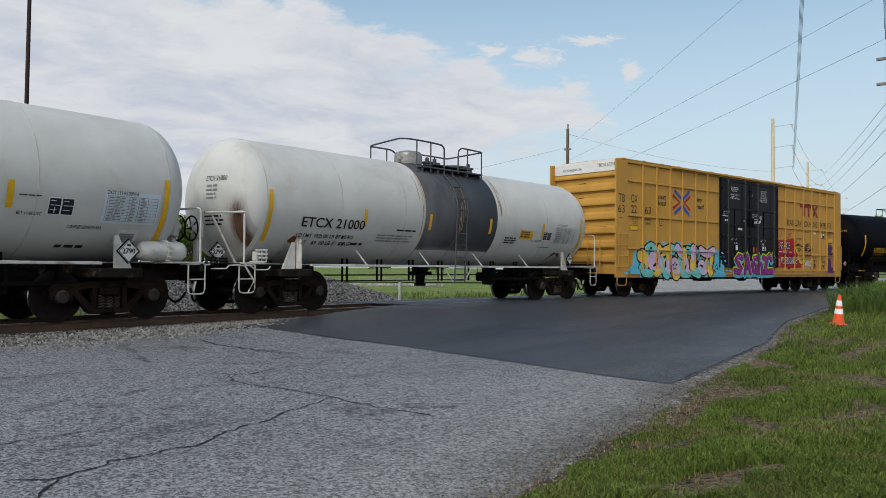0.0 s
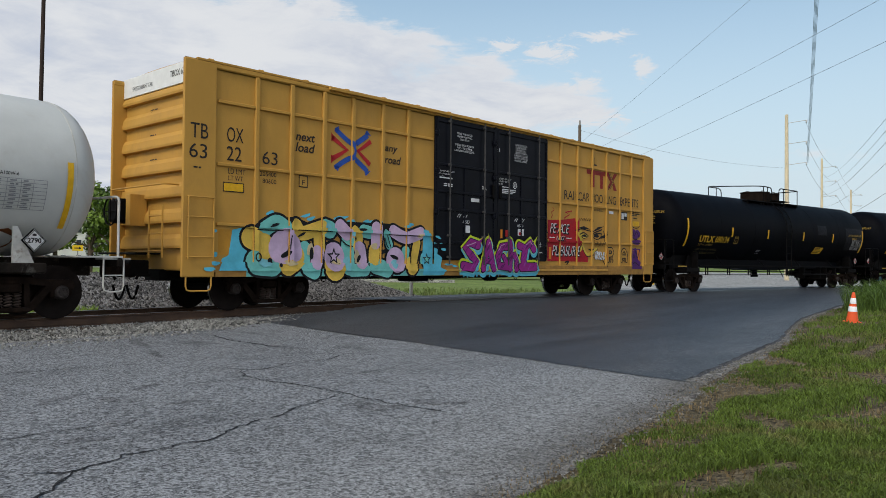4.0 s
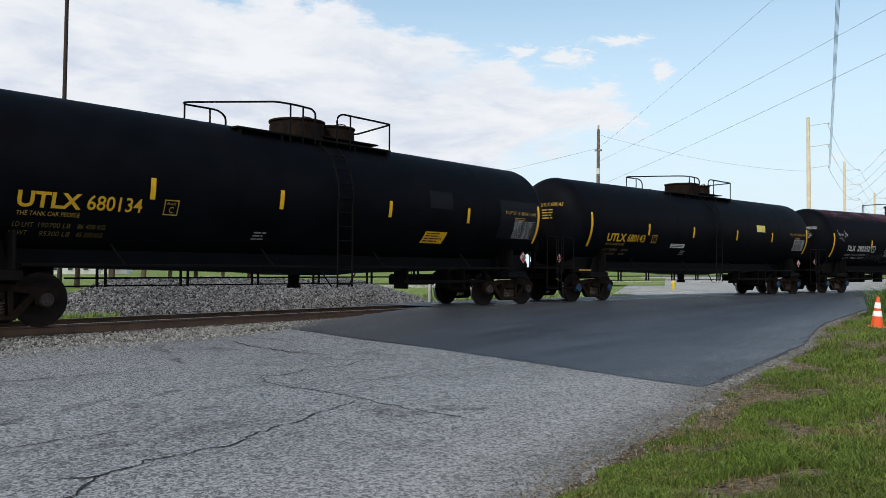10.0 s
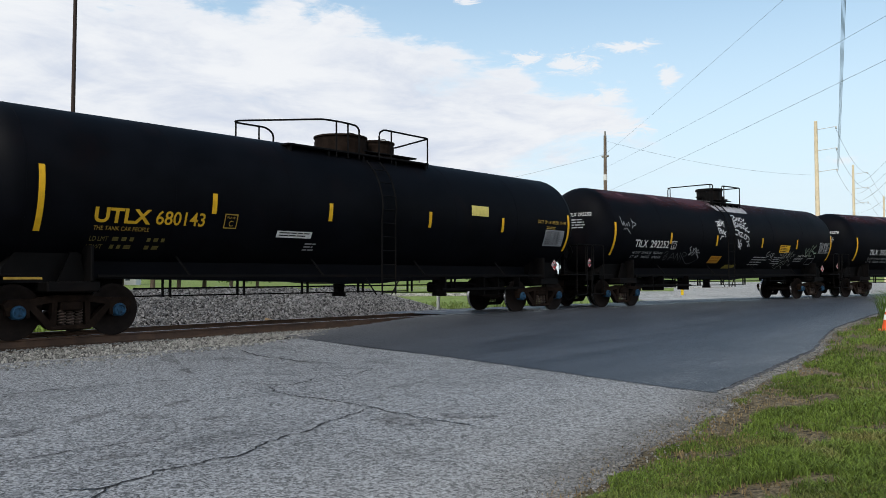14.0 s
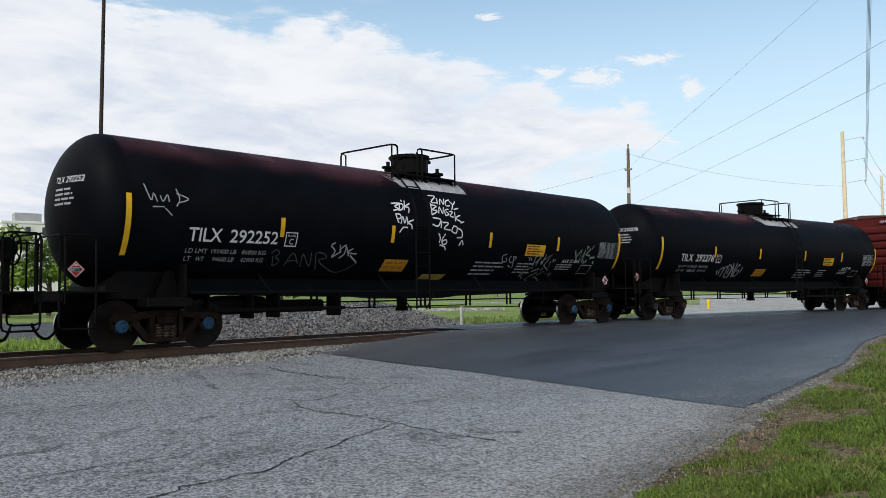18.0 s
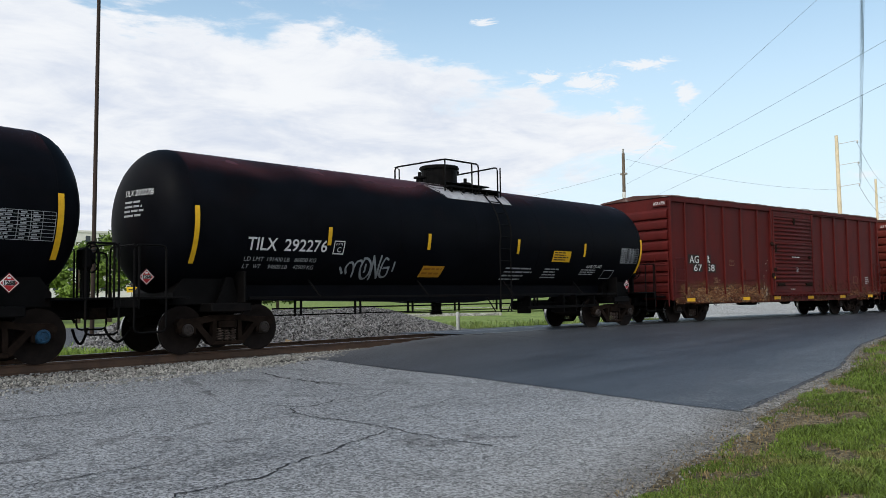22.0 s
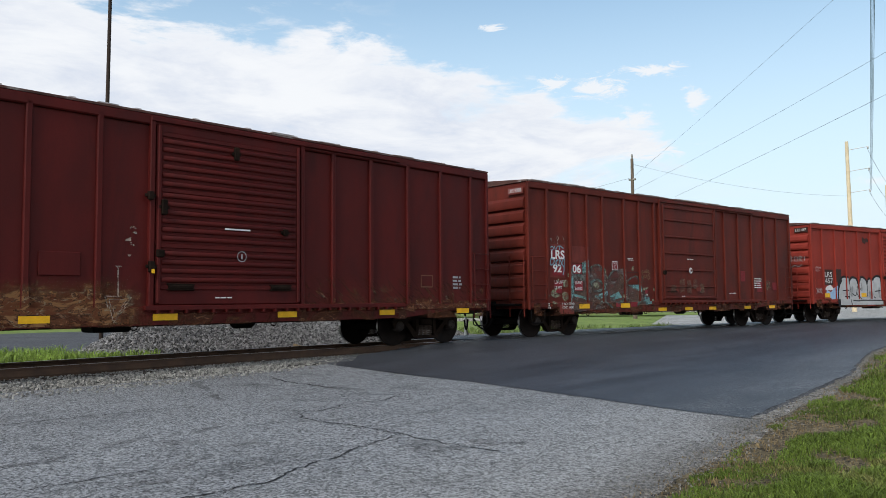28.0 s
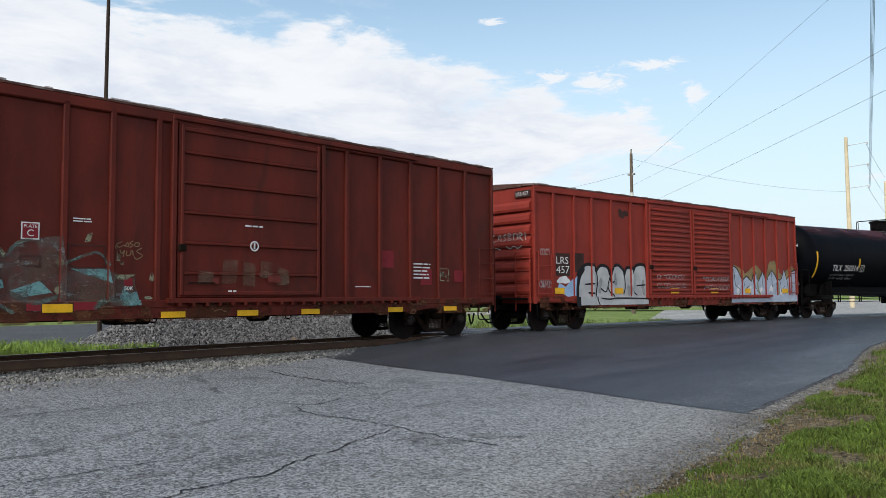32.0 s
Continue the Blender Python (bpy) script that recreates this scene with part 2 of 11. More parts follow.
M["rail_top"] = mat("rail_top", (0.40, 0.37, 0.35), 0.3, metal=1.0, vary=0.15)
M["tie"] = mat("tie", (0.055, 0.042, 0.032), 0.85, vary=0.4, scale=4, bump=0.01, rand=0.2)
M["cone"] = mat("cone", (0.80, 0.115, 0.035), 0.45, vary=0.08)
M["cone_base"] = mat("cone_base", (0.75, 0.10, 0.03), 0.5, vary=0.1)
M["cone_band"] = mat("cone_band", (0.85, 0.85, 0.84), 0.35, vary=0.06)
M["wood_dark"] = mat("wood_dark", (0.040, 0.028, 0.022), 0.8, vary=0.3, scale=5, bump=0.006, stain=(0.13, 0.12, 0.11), stain_amt=0.6, stain_scale=0.9, stretch=(1, 1, 0.2))
M["wood_pole"] = mat("wood_pole", (0.15, 0.115, 0.085), 0.85, vary=0.3, scale=3, bump=0.01, stretch=(6, 6, 0.4), stain=(0.06, 0.05, 0.04), stain_amt=0.6)
M["tan_pole"] = mat("tan_pole", (0.66, 0.55, 0.37), 0.7, vary=0.12, scale=2)
M["grey_pole"] = mat("grey_pole", (0.27, 0.26, 0.24), 0.7, vary=0.15, scale=2)
M["wire"] = mat("wire", (0.10, 0.11, 0.12), 0.6, vary=0.1)
M["mast"] = mat("mast", (0.22, 0.32, 0.40), 0.6, vary=0.1)
M["insulator"] = mat("insulator", (0.55, 0.55, 0.53), 0.3, vary=0.05)
M["bark"] = mat("bark", (0.10, 0.075, 0.055), 0.9, vary=0.3, scale=8, bump=0.02)
M["leaf"] = mat("leaf", (0.075, 0.125, 0.022), 0.55, vary=0.3, scale=1.5, island=0.35)
M["leaf_bright"] = mat("leaf_bright", (0.13, 0.20, 0.03), 0.55, vary=0.3, scale=1.5, island=0.35)
M["grass"] = mat("grass", (0.094, 0.136, 0.023), 0.6, vary=0.35, scale=0.5, island=0.6, stain=(0.20, 0.16, 0.07), stain_amt=0.7, stain_scale=0.9)
# brighter than the verge grass: sunlight on the strip is in its colour
M["weed_sunlit"] = mat("weed_sunlit", (0.20, 0.30, 0.05), 0.6, vary=0.3, scale=1.5, island=0.4)
M["grit"] = mat("grit", (0.17, 0.16, 0.145), 0.9, vary=0.2, scale=5, island=0.5)
M["litter"] = mat("litter", (0.20, 0.145, 0.075), 0.8, vary=0.3, scale=2, island=0.5)
M["stone"] = mat("stone", (0.245, 0.237, 0.222), 0.85, vary=0.25, scale=5, bump=0.01, island=0.6)
M["stone_dark"] = mat("stone_dark", (0.185, 0.18, 0.185), 0.85, vary=0.3, scale=5, bump=0.01, island=0.85)
M["bldg_white"] = mat("bldg_white", (0.70, 0.68, 0.62), 0.8, vary=0.06, scale=0.3, grain=6)
M["bldg_grey"] = mat("bldg_grey", (0.33, 0.33, 0.32), 0.7, vary=0.1, scale=0.5, grain=6)
M["window"] = mat("window", (0.05, 0.06, 0.07), 0.2, vary=0.1)
M["hydrant"] = mat("hydrant", (0.75, 0.50, 0.02), 0.45, vary=0.08)
M["post_white"] = mat("post_white", (0.62, 0.62, 0.58), 0.6, vary=0.1)
M["board"] = mat("board", (0.30, 0.21, 0.12), 0.8, vary=0.25, scale=5)
for key, col in dict(cyan=(0.10, 0.46, 0.60), teal=(0.17, 0.52, 0.47), lilac=(0.56, 0.41, 0.57), gyellow=(0.70, 0.47, 0.08), black=(0.010, 0.010, 0.012), magenta=(0.27, 0.02, 0.20), lime=(0.50, 0.60, 0.03),
                     graf_red=(0.36, 0.012, 0.020), purple=(0.085, 0.018, 0.145), silver=(0.42, 0.43, 0.43), graf_white=(0.66, 0.66, 0.66), skyblue=(0.28, 0.42, 0.60), sand=(0.45, 0.28, 0.11), fade_teal=(0.12, 0.17, 0.14), fade_brown=(0.15, 0.075, 0.045), rust=(0.17, 0.060, 0.022), primer=(0.20, 0.13, 0.07), orange=(0.6, 0.2, 0.02), pale_green=(0.24, 0.25, 0.17)).items():
    M[key] = mat("paint_" + key if key not in ("rust", "primer") else key, col, 0.55, vary=0.14, scale=3)


def ground_mat(name, base, light, dark, speck=220.0, patch=1.2, rough=0.9, bump=0.008, contrast=0.8, blotch=None, edge=None, coarse=0.45, streak=0.0, spec=0.15):
    """Worn mineral ground: aggregate specks over broad lighter and darker wear."""
    m = bpy.data.materials.new(name)
    m.use_nodes = True
    k = Nodes(m.node_tree)
    co = k.n("ShaderNodeTexCoord").outputs["Object"]
    big = k.noise(co, 0.35, 6.0, 0.62, 0.3)
    mid = k.noise(co, patch, 6.0, 0.65, 0.5)
    vor = k.n("ShaderNodeTexVoronoi", {"Vector": co, "Scale": speck * 0.35}, feature="F1")
    v2 = k.n("ShaderNodeTexVoronoi", {"Vector": co, "Scale": speck * 0.14}, feature="F1")
    c = k.mix(k.ramp(big, 0.32, 0.68), (*dark, 1), (*light, 1))
    c = k.mix(0.45, c, k.mix(k.ramp(mid, 0.35, 0.7), (*base, 1), (*light, 1)))
    g = k.n("ShaderNodeSeparateColor", {0: vor.outputs["Color"]}).outputs[0]
    g2 = k.n("ShaderNodeSeparateColor", {0: v2.outputs["Color"]}).outputs[1]
    fbm = k.noise(co, 7.0, 9.0, 0.86)
    f = k.math("ADD", k.math("MULTIPLY_ADD", g, contrast, 1 - contrast * 0.55), k.math("MULTIPLY", k.math("SUBTRACT", g2, 0.5), contrast * coarse))
    f = k.math("MULTIPLY", f, k.math("MULTIPLY_ADD", k.ramp(fbm, 0.30, 0.70), 0.7 * contrast, 1 - 0.35 * contrast))
    if streak:
        along = k.n("ShaderNodeVectorMath", {0: co, 1: (0.10, 0.9, 1.0)}, operation="MULTIPLY").outputs[0]
        f = k.math("MULTIPLY", f, k.math("MULTIPLY_ADD", k.ramp(k.noise(along, 1.6, 6.0, 0.6, 0.4), 0.35, 0.68), streak, 1 - 0.5 * streak))
    c = k.mix(1.0, c, k.n("ShaderNodeCombineColor", {0: f, 1: f, 2: f}).outputs[0], "MULTIPLY")
    if blotch:
        s = k.ramp(k.noise(co, 0.55, 8.0, 0.7, 1.2), 0.58, 0.72)
        c = k.mix(k.math("MULTIPLY", s, 0.55), c, (*blotch, 1))
    if edge:
        # dirt swept in along the margin y = e0 + e1 x
        e0, e1, width, tint = edge
        pos = k.n("ShaderNodeSeparateXYZ", {0: co})
        gap = k.math("SUBTRACT", pos.outputs[1], k.math("MULTIPLY_ADD", pos.outputs[0], e1, e0))
        gap = k.math("ADD", gap, k.math("MULTIPLY", k.math("SUBTRACT", mid, 0.5), width * 0.6))
        dirt = k.mix(1.0, (*tint, 1), k.n("ShaderNodeCombineColor", {0: f, 1: f, 2: f}).outputs[0], "MULTIPLY")
        c = k.mix(k.math("MULTIPLY", k.ramp(gap, width, 0.0), 0.75), c, dirt)
    nrm = k.n("ShaderNodeBump", {"Strength": 0.7, "Distance": bump, "Height": k.math("ADD", g, k.math("MULTIPLY", mid, 2.0))}).outputs[0]
    b = k.n("ShaderNodeBsdfPrincipled", {"Base Color": c, "Roughness": rough, "Normal": nrm, "Specular IOR Level": spec})
    k.n("ShaderNodeOutputMaterial", {0: b.outputs[0]})
    return m


def asphalt_mat(name, base, contrast, stain, stain_amt, rough, spec, streak, margin, dust, dust_amt, chips, bump):
    """Asphalt seen close: pale and dark aggregate, ragged stains, dust and chippings swept to the margin y = m0 + m1 x."""
    m = bpy.data.materials.new(name)
    m.use_nodes = True
    k = Nodes(m.node_tree)
    co = k.n("ShaderNodeTexCoord").outputs["Object"]
    pick = lambda scale, i: k.n("ShaderNodeSeparateColor", {0: k.n("ShaderNodeTexVoronoi", {"Vector": co, "Scale": scale}, feature="F1").outputs["Color"]}).outputs[i]
    g1, g2 = pick(58.0, 0), pick(118.0, 1)
    fine = k.noise(co, 30.0, 4.0, 0.7)
    big, mid = k.noise(co, 0.30, 5.0, 0.6, 0.3), k.noise(co, 1.1, 7.0, 0.66, 0.6)
    f = k.math("MULTIPLY_ADD", k.math("SUBTRACT", g1, 0.5), 0.85 * contrast, 1.0)
    f = k.math("MULTIPLY_ADD", k.math("SUBTRACT", g2, 0.5), 0.75 * contrast, f)
    f = k.math("MULTIPLY_ADD", k.math("SUBTRACT", fine, 0.5), 0.7 * contrast, f)
    f = k.math("MAXIMUM", f, 0.12)
    f = k.math("MULTIPLY", f, k.math("MULTIPLY_ADD", k.math("SUBTRACT", big, 0.5), 0.55, 1.0))
    f = k.math("MULTIPLY", f, k.math("MULTIPLY_ADD", k.math("SUBTRACT", mid, 0.5), 0.35, 1.0))
    if streak:
        along = k.n("ShaderNodeVectorMath", {0: co, 1: (0.12, 1.0, 1.0)}, operation="MULTIPLY").outputs[0]
        f = k.math("MULTIPLY", f, k.math("MULTIPLY_ADD", k.ramp(k.noise(along, 1.5, 7.0, 0.62, 0.5), 0.32, 0.70), streak, 1 - 0.5 * streak))
    grey = k.n("ShaderNodeCombineColor", {0: f, 1: f, 2: f}).outputs[0]
    c = k.mix(1.0, (*base, 1), grey, "MULTIPLY")
    spot = k.math("ADD", k.noise(co, 0.8, 8.0, 0.68, 1.0), k.math("MULTIPLY", k.math("SUBTRACT", g1, 0.5), 0.10))
    c = k.mix(k.math("MULTIPLY", k.ramp(spot, 0.55, 0.66), stain_amt), c, k.mix(1.0, (*stain, 1), grey, "MULTIPLY"))
    pos = k.n("ShaderNodeSeparateXYZ", {0: co})
    gap = k.math("SUBTRACT", pos.outputs[1], k.math("MULTIPLY_ADD", pos.outputs[0], margin[1], margin[0]))
    gap = k.math("ADD", gap, k.math("MULTIPLY", k.math("SUBTRACT", mid, 0.5), 1.1))
    soft = k.math("MULTIPLY_ADD", k.math("SUBTRACT", f, 1.0), 0.55, 1.0)
    powder = k.mix(1.0, (*dust, 1), k.n("ShaderNodeCombineColor", {0: soft, 1: soft, 2: soft}).outputs[0], "MULTIPLY")
    c = k.mix(k.math("MULTIPLY", k.ramp(gap, margin[2], 0.0), dust_amt), c, powder)
    if chips:
        # loose pale chippings, thickest at the margin
        near = k.math("MULTIPLY", k.ramp(gap, 2.4, 0.2), k.ramp(k.noise(co, 1.7, 5.0, 0.6, 0.4), 0.35, 0.62))
        limit = k.math("MULTIPLY_ADD", near, -chips, 1.0)
        c = k.mix(k.math("MULTIPLY", k.math("GREATER_THAN", pick(44.0, 2), limit), 0.75), c, (0.19, 0.186, 0.178, 1))
    else:
        # pale stones and dark pits in the worn surface
        c = k.mix(k.math("MULTIPLY", k.math("GREATER_THAN", pick(40.0, 2), 0.84), 0.45), c, (0.43, 0.43, 0.42, 1))
        c = k.mix(k.math("MULTIPLY", k.math("LESS_THAN", pick(33.0, 1), 0.14), 0.55), c, (0.045, 0.046, 0.048, 1))
        # brown dirt under the grass edge
        c = k.mix(k.math("MULTIPLY", k.ramp(gap, 1.15, 0.10), 0.80), c, k.mix(1.0, (0.105, 0.094, 0.080, 1), grey, "MULTIPLY"))
    nrm = k.n("ShaderNodeBump", {"Strength": 0.8, "Distance": bump, "Height": k.math("ADD", g1, k.math("MULTIPLY", g2, 0.5))}).outputs[0]
    b = k.n("ShaderNodeBsdfPrincipled", {"Base Color": c, "Roughness": rough, "Normal": nrm, "Specular IOR Level": spec})
    k.n("ShaderNodeOutputMaterial", {0: b.outputs[0]})
    return m


M["old_road"] = asphalt_mat("old_road", (0.200, 0.203, 0.206), 1.65, (0.085, 0.087, 0.090), 0.60, 0.9, 0.3, 0.0, (1.55, 0.125, 3.2), (0.285, 0.278, 0.266), 0.80, 0.0, 0.008)
M["new_road"] = asphalt_mat("new_road", (0.038, 0.041, 0.047), 0.7, (0.020, 0.021, 0.024), 0.70, 0.52, 0.6, 0.75, (2.10, 0.095, 2.0), (0.075, 0.074, 0.073), 0.50, 0.30, 0.004)
M["soil"] = ground_mat("soil", (0.105, 0.080, 0.046), (0.14, 0.108, 0.066), (0.065, 0.055, 0.030), 150, 2.0, contrast=1.2, coarse=0.8, blotch=(0.17, 0.115, 0.07))
M["lot"] = ground_mat("lot", (0.30, 0.29, 0.27), (0.36, 0.35, 0.32), (0.24, 0.23, 0.22), 30, 0.5)
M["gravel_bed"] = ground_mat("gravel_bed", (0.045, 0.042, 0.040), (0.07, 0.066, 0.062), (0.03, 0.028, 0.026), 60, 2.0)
M["edge_dirt"] = ground_mat("edge_dirt", (0.175, 0.163, 0.145), (0.23, 0.218, 0.20), (0.12, 0.11, 0.098), 120, 2.5, contrast=1.2, coarse=0.7)
M["crack"] = ground_mat("crack", (0.028, 0.028, 0.030), (0.04, 0.04, 0.04), (0.02, 0.02, 0.021), 100, 3.0)
M["tar"] = ground_mat("tar", (0.075, 0.075, 0.08), (0.10, 0.10, 0.105), (0.06, 0.06, 0.065), 150, 3.0)
M["stain_mark"] = ground_mat("stain_mark", (0.145, 0.145, 0.147), (0.18, 0.18, 0.18), (0.115, 0.115, 0.118), 230, 3.0, contrast=1.1, coarse=0.7)
M["far_grass"] = ground_mat("far_grass", (0.13, 0.19, 0.034), (0.20, 0.24, 0.065), (0.09, 0.15, 0.024), 12, 0.5, contrast=0.5, blotch=(0.30, 0.26, 0.15))


# ---- building blocks ----
class Shape:
    """Vertices and faces collected for one mesh."""

    def __init__(self):
        self.v, self.f = [], []

    def add(self, verts, faces):
        o = len(self.v)
        self.v += [tuple(p) for p in verts]
        self.f += [tuple(i + o for i in q) for q in faces]
        return self

    def box(self, x0, x1, y0, y1, z0, z1, bev=0.0, m=None):
        if bev <= 0:
            vs = [(x, y, z) for x in (x0, x1) for y in (y0, y1) for z in (z0, z1)]
            fs = [(0, 1, 3, 2), (4, 6, 7, 5), (0, 4, 5, 1), (2, 3, 7, 6), (0, 2, 6, 4), (1, 5, 7, 3)]
        else:
            b = min(bev, (x1 - x0) / 2.2, (y1 - y0) / 2.2, (z1 - z0) / 2.2)
            vs, fs = [], []
            ring = [(x0 + b, y0), (x1 - b, y0), (x1, y0 + b), (x1, y1 - b), (x1 - b, y1), (x0 + b, y1), (x0, y1 - b), (x0, y0 + b)]
            mid = ((x0 + x1) / 2, (y0 + y1) / 2)
            def inset(p):
                return (p[0] + (b if p[0] < mid[0] else -b), p[1] + (b if p[1] < mid[1] else -b))
            for z, r in ((z0, [inset(p) for p in ring]), (z0 + b, ring), (z1 - b, ring), (z1, [inset(p) for p in ring])):
                vs += [(p[0], p[1], z) for p in r]
            for k in range(3):
                fs += [(8 * k + i, 8 * k + (i + 1) % 8, 8 * k + 8 + (i + 1) % 8, 8 * k + 8 + i) for i in range(8)]
            fs += [tuple(range(7, -1, -1)), tuple(range(24, 32))]
        if m is not None:
            vs = [m @ Vector(p) for p in vs]
        return self.add(vs, fs)

    def ring(self, prof, seg=36):
        """Open band of (radius, y) pairs round the y axis."""
        vs = [(r * math.sin(2 * math.pi * j / seg), y, r * math.cos(2 * math.pi * j / seg)) for r, y in prof for j in range(seg)]
        return self.add(vs, [(i * seg + j, i * seg + (j + 1) % seg, (i + 1) * seg + (j + 1) % seg, (i + 1) * seg + j) for i in range(len(prof) - 1) for j in range(seg)])

    def tube(self, pts, r, seg=8, closed=False):
        pts = [Vector(p) for p in pts]
        n = len(pts)
        vs, fs = [], []
        for i, p in enumerate(pts):
            d = (pts[(i + 1) % n] if (i < n - 1 or closed) else p) - (pts[i - 1] if (i > 0 or closed) else p)
            d.normalize()
            a = d.cross(Vector((0, 0, 1)) if abs(d.z) < 0.9 else Vector((1, 0, 0))).normalized()
            b = d.cross(a)
            rr = r[i] if isinstance(r, (list, tuple)) else r
            vs += [p + (a * math.cos(2 * math.pi * j / seg) + b * math.sin(2 * math.pi * j / seg)) * rr for j in range(seg)]
        for i in range(n if closed else n - 1):
            k = (i + 1) % n
            fs += [(i * seg + j, i * seg + (j + 1) % seg, k * seg + (j + 1) % seg, k * seg + j) for j in range(seg)]
        if not closed:
            fs += [tuple(range(seg - 1, -1, -1)), tuple(range((n - 1) * seg, n * seg))]
        return self.add(vs, fs)

    def lathe(self, prof, seg=24, axis="z", m=None):
        """prof: (radius, height) pairs, turned round an axis; ends closed."""
        vs, fs = [], []
        for r, hgt in prof:
            for j in range(seg):
                a = 2 * math.pi * j / seg
                p = (r * math.cos(a), r * math.sin(a), hgt)
                if axis == "x":
                    p = (p[2], p[0], p[1])
                elif axis == "y":
                    p = (p[1], p[2], p[0])
                vs.append(p)
        n = len(prof)
        for i in range(n - 1):
            fs += [(i * seg + j, i * seg + (j + 1) % seg, (i + 1) * seg + (j + 1) % seg, (i + 1) * seg + j) for j in range(seg)]
        fs += [tuple(range(seg - 1, -1, -1)), tuple(range((n - 1) * seg, n * seg))]
        if m is not None:
            vs = [m @ Vector(p) for p in vs]
        return self.add(vs, fs)

    def prism(self, outline, y0, y1, m=None):
        """outline in x, z, pushed from y0 to y1."""
        n = len(outline)
        vs = [(x, y0, z) for x, z in outline] + [(x, y1, z) for x, z in outline]
        fs = [(i, (i + 1) % n, n + (i + 1) % n, n + i) for i in range(n)] + [tuple(range(n - 1, -1, -1)), tuple(range(n, 2 * n))]
        if m is not None:
            vs = [m @ Vector(p) for p in vs]
        return self.add(vs, fs)

    def mesh(self, name, smooth=0.0):
        me = bpy.data.meshes.new(name)
        me.from_pydata([tuple(p) for p in self.v], [], self.f)
        bm = bmesh.new()
        bm.from_mesh(me)
        bmesh.ops.recalc_face_normals(bm, faces=bm.faces)
        bm.to_mesh(me)
        bm.free()
        if smooth:
            me.polygons.foreach_set("use_smooth", [True] * len(me.polygons))
            me.set_sharp_from_angle(angle=radians(smooth))
        return me


def part(name, shape, material, parent, label="", m=None, smooth=0.0):
    """One mesh object under a thing or a part."""
    me = shape.mesh(name, smooth) if isinstance(shape, Shape) else shape
    if not me.materials:
        me.materials.append(material)
    ob = new(name, me)
    ob.parent = parent
    if m is not None:
        ob.matrix_basis = m
    if label:
        tagged(ob, label)
    return ob


def thing(name, shape, material, label, category, m=None, smooth=0.0, group="", kind=""):
    if shape is None:
        ob = new(name)
    else:
        me = shape.mesh(name, smooth) if isinstance(shape, Shape) else shape
        if not me.materials:
            me.materials.append(material)
        ob = new(name, me)
    if m is not None:
        ob.matrix_basis = m
    return tagged(ob, label, category, group, kind)


CACHE = {}


def cached(key, make):
    if key not in CACHE:
        CACHE[key] = make()
    return CACHE[key]


# ---- the railway line ----
GAUGE, WHEEL_R = 1.435, 0.457
STEP = 0.5
U = np.arange(-260, 320, STEP)
CURV = np.interp(U, [-70, -20, 15, 45, 110, 150], [0.0, 3.31, 6.06, 8.60, 8.64, 0.0]) / 1000
TH = -np.cumsum(CURV) * STEP
I0 = int(260 / STEP)
TH = TH - TH[I0]
PX, PY = np.cumsum(np.cos(TH)) * STEP, np.cumsum(np.sin(TH)) * STEP
PX, PY = PX - PX[I0], PY - PY[I0] + 14.959


def line(u, off=0.0):
    """Point of the line at u metres along it, off metres to the far side, and its heading."""
    th = float(np.interp(u, U, TH))
    return float(np.interp(u, U, PX)) - off * math.sin(th), float(np.interp(u, U, PY)) + off * math.cos(th), th


def ran(t):
    """Metres that the train has run at t seconds."""
    return 0.057 + 4.427 * t - 0.00175 * t * t + float(np.interp(t, [0, 1.5, 9, 14, 18, 22, 29, 30.5, 32], [-0.06, 0, 0.02, 0.06, 0.05, 0, 0, 0.05, 0.05]))


# ---- ground ----
def smooth(a, b, x):
    f = min(1.0, max(0.0, (x - a) / (b - a)))
    return f * f * (3 - 2 * f)


LINE_X, LINE_Y = PX[(U > -200) & (U < 75)], PY[(U > -200) & (U < 75)]


def line_y(x):
    return float(np.interp(x, LINE_X, LINE_Y))


def verge(x):
    """y of the grass edge of the road."""
    return float(np.interp(x, [-80, 0, 4.2, 6.5, 8.6, 9.6, 11, 13, 15, 18.6, 21.6, 30, 60, 90], [-1.0, 1.9, 2.22, 2.48, 2.68, 2.78, 2.90, 3.06, 3.26, 3.9, 4.3, 4.8, 5.2, 5.0]))


def lip(x):
    """y of the broken edge of the fresh asphalt, with a gravel shoulder between it and the grass."""
    return float(np.interp(x, [8.9, 9.4, 11.75, 15.2, 18.6, 21.6, 30, 60, 90], [3.16, 3.13, 3.28, 3.53, 4.10, 4.52, 5.05, 5.4, 5.2])) + 0.05 * noise.noise((x * 1.7, 0, 2)) + 0.03 * noise.noise((x * 6.0, 0, 3))


def road_z(x, y):
    d = abs(line_y(x) - y) if x < 70 else 8.0
    flat = -0.30 + 0.28 * smooth(7.0, 1.2, d)
    return flat * smooth(8.5, 16.5, x) + (1 - smooth(8.5, 16.5, x)) * (-0.30 + 0.06 * smooth(5.5, 2.4, d)) + 0.012 * noise.noise((x * 0.4, y * 0.4, 1.0))


def sheet(x0, x1, nx, lo, hi, ny, z):
    """A ground sheet between two y curves."""
    s = Shape()
    xs = np.linspace(x0, x1, nx)
    vs = []
    for x in xs:
        a, b = lo(x), hi(x)
        for j in range(ny):
            y = a + (b - a) * j / (ny - 1)
            vs.append((float(x), y, z(float(x), y)))
    fs = [(i * ny + j, (i + 1) * ny + j, (i + 1) * ny + j + 1, i * ny + j + 1) for i in range(nx - 1) for j in range(ny - 1)]
    return s.add(vs, fs)


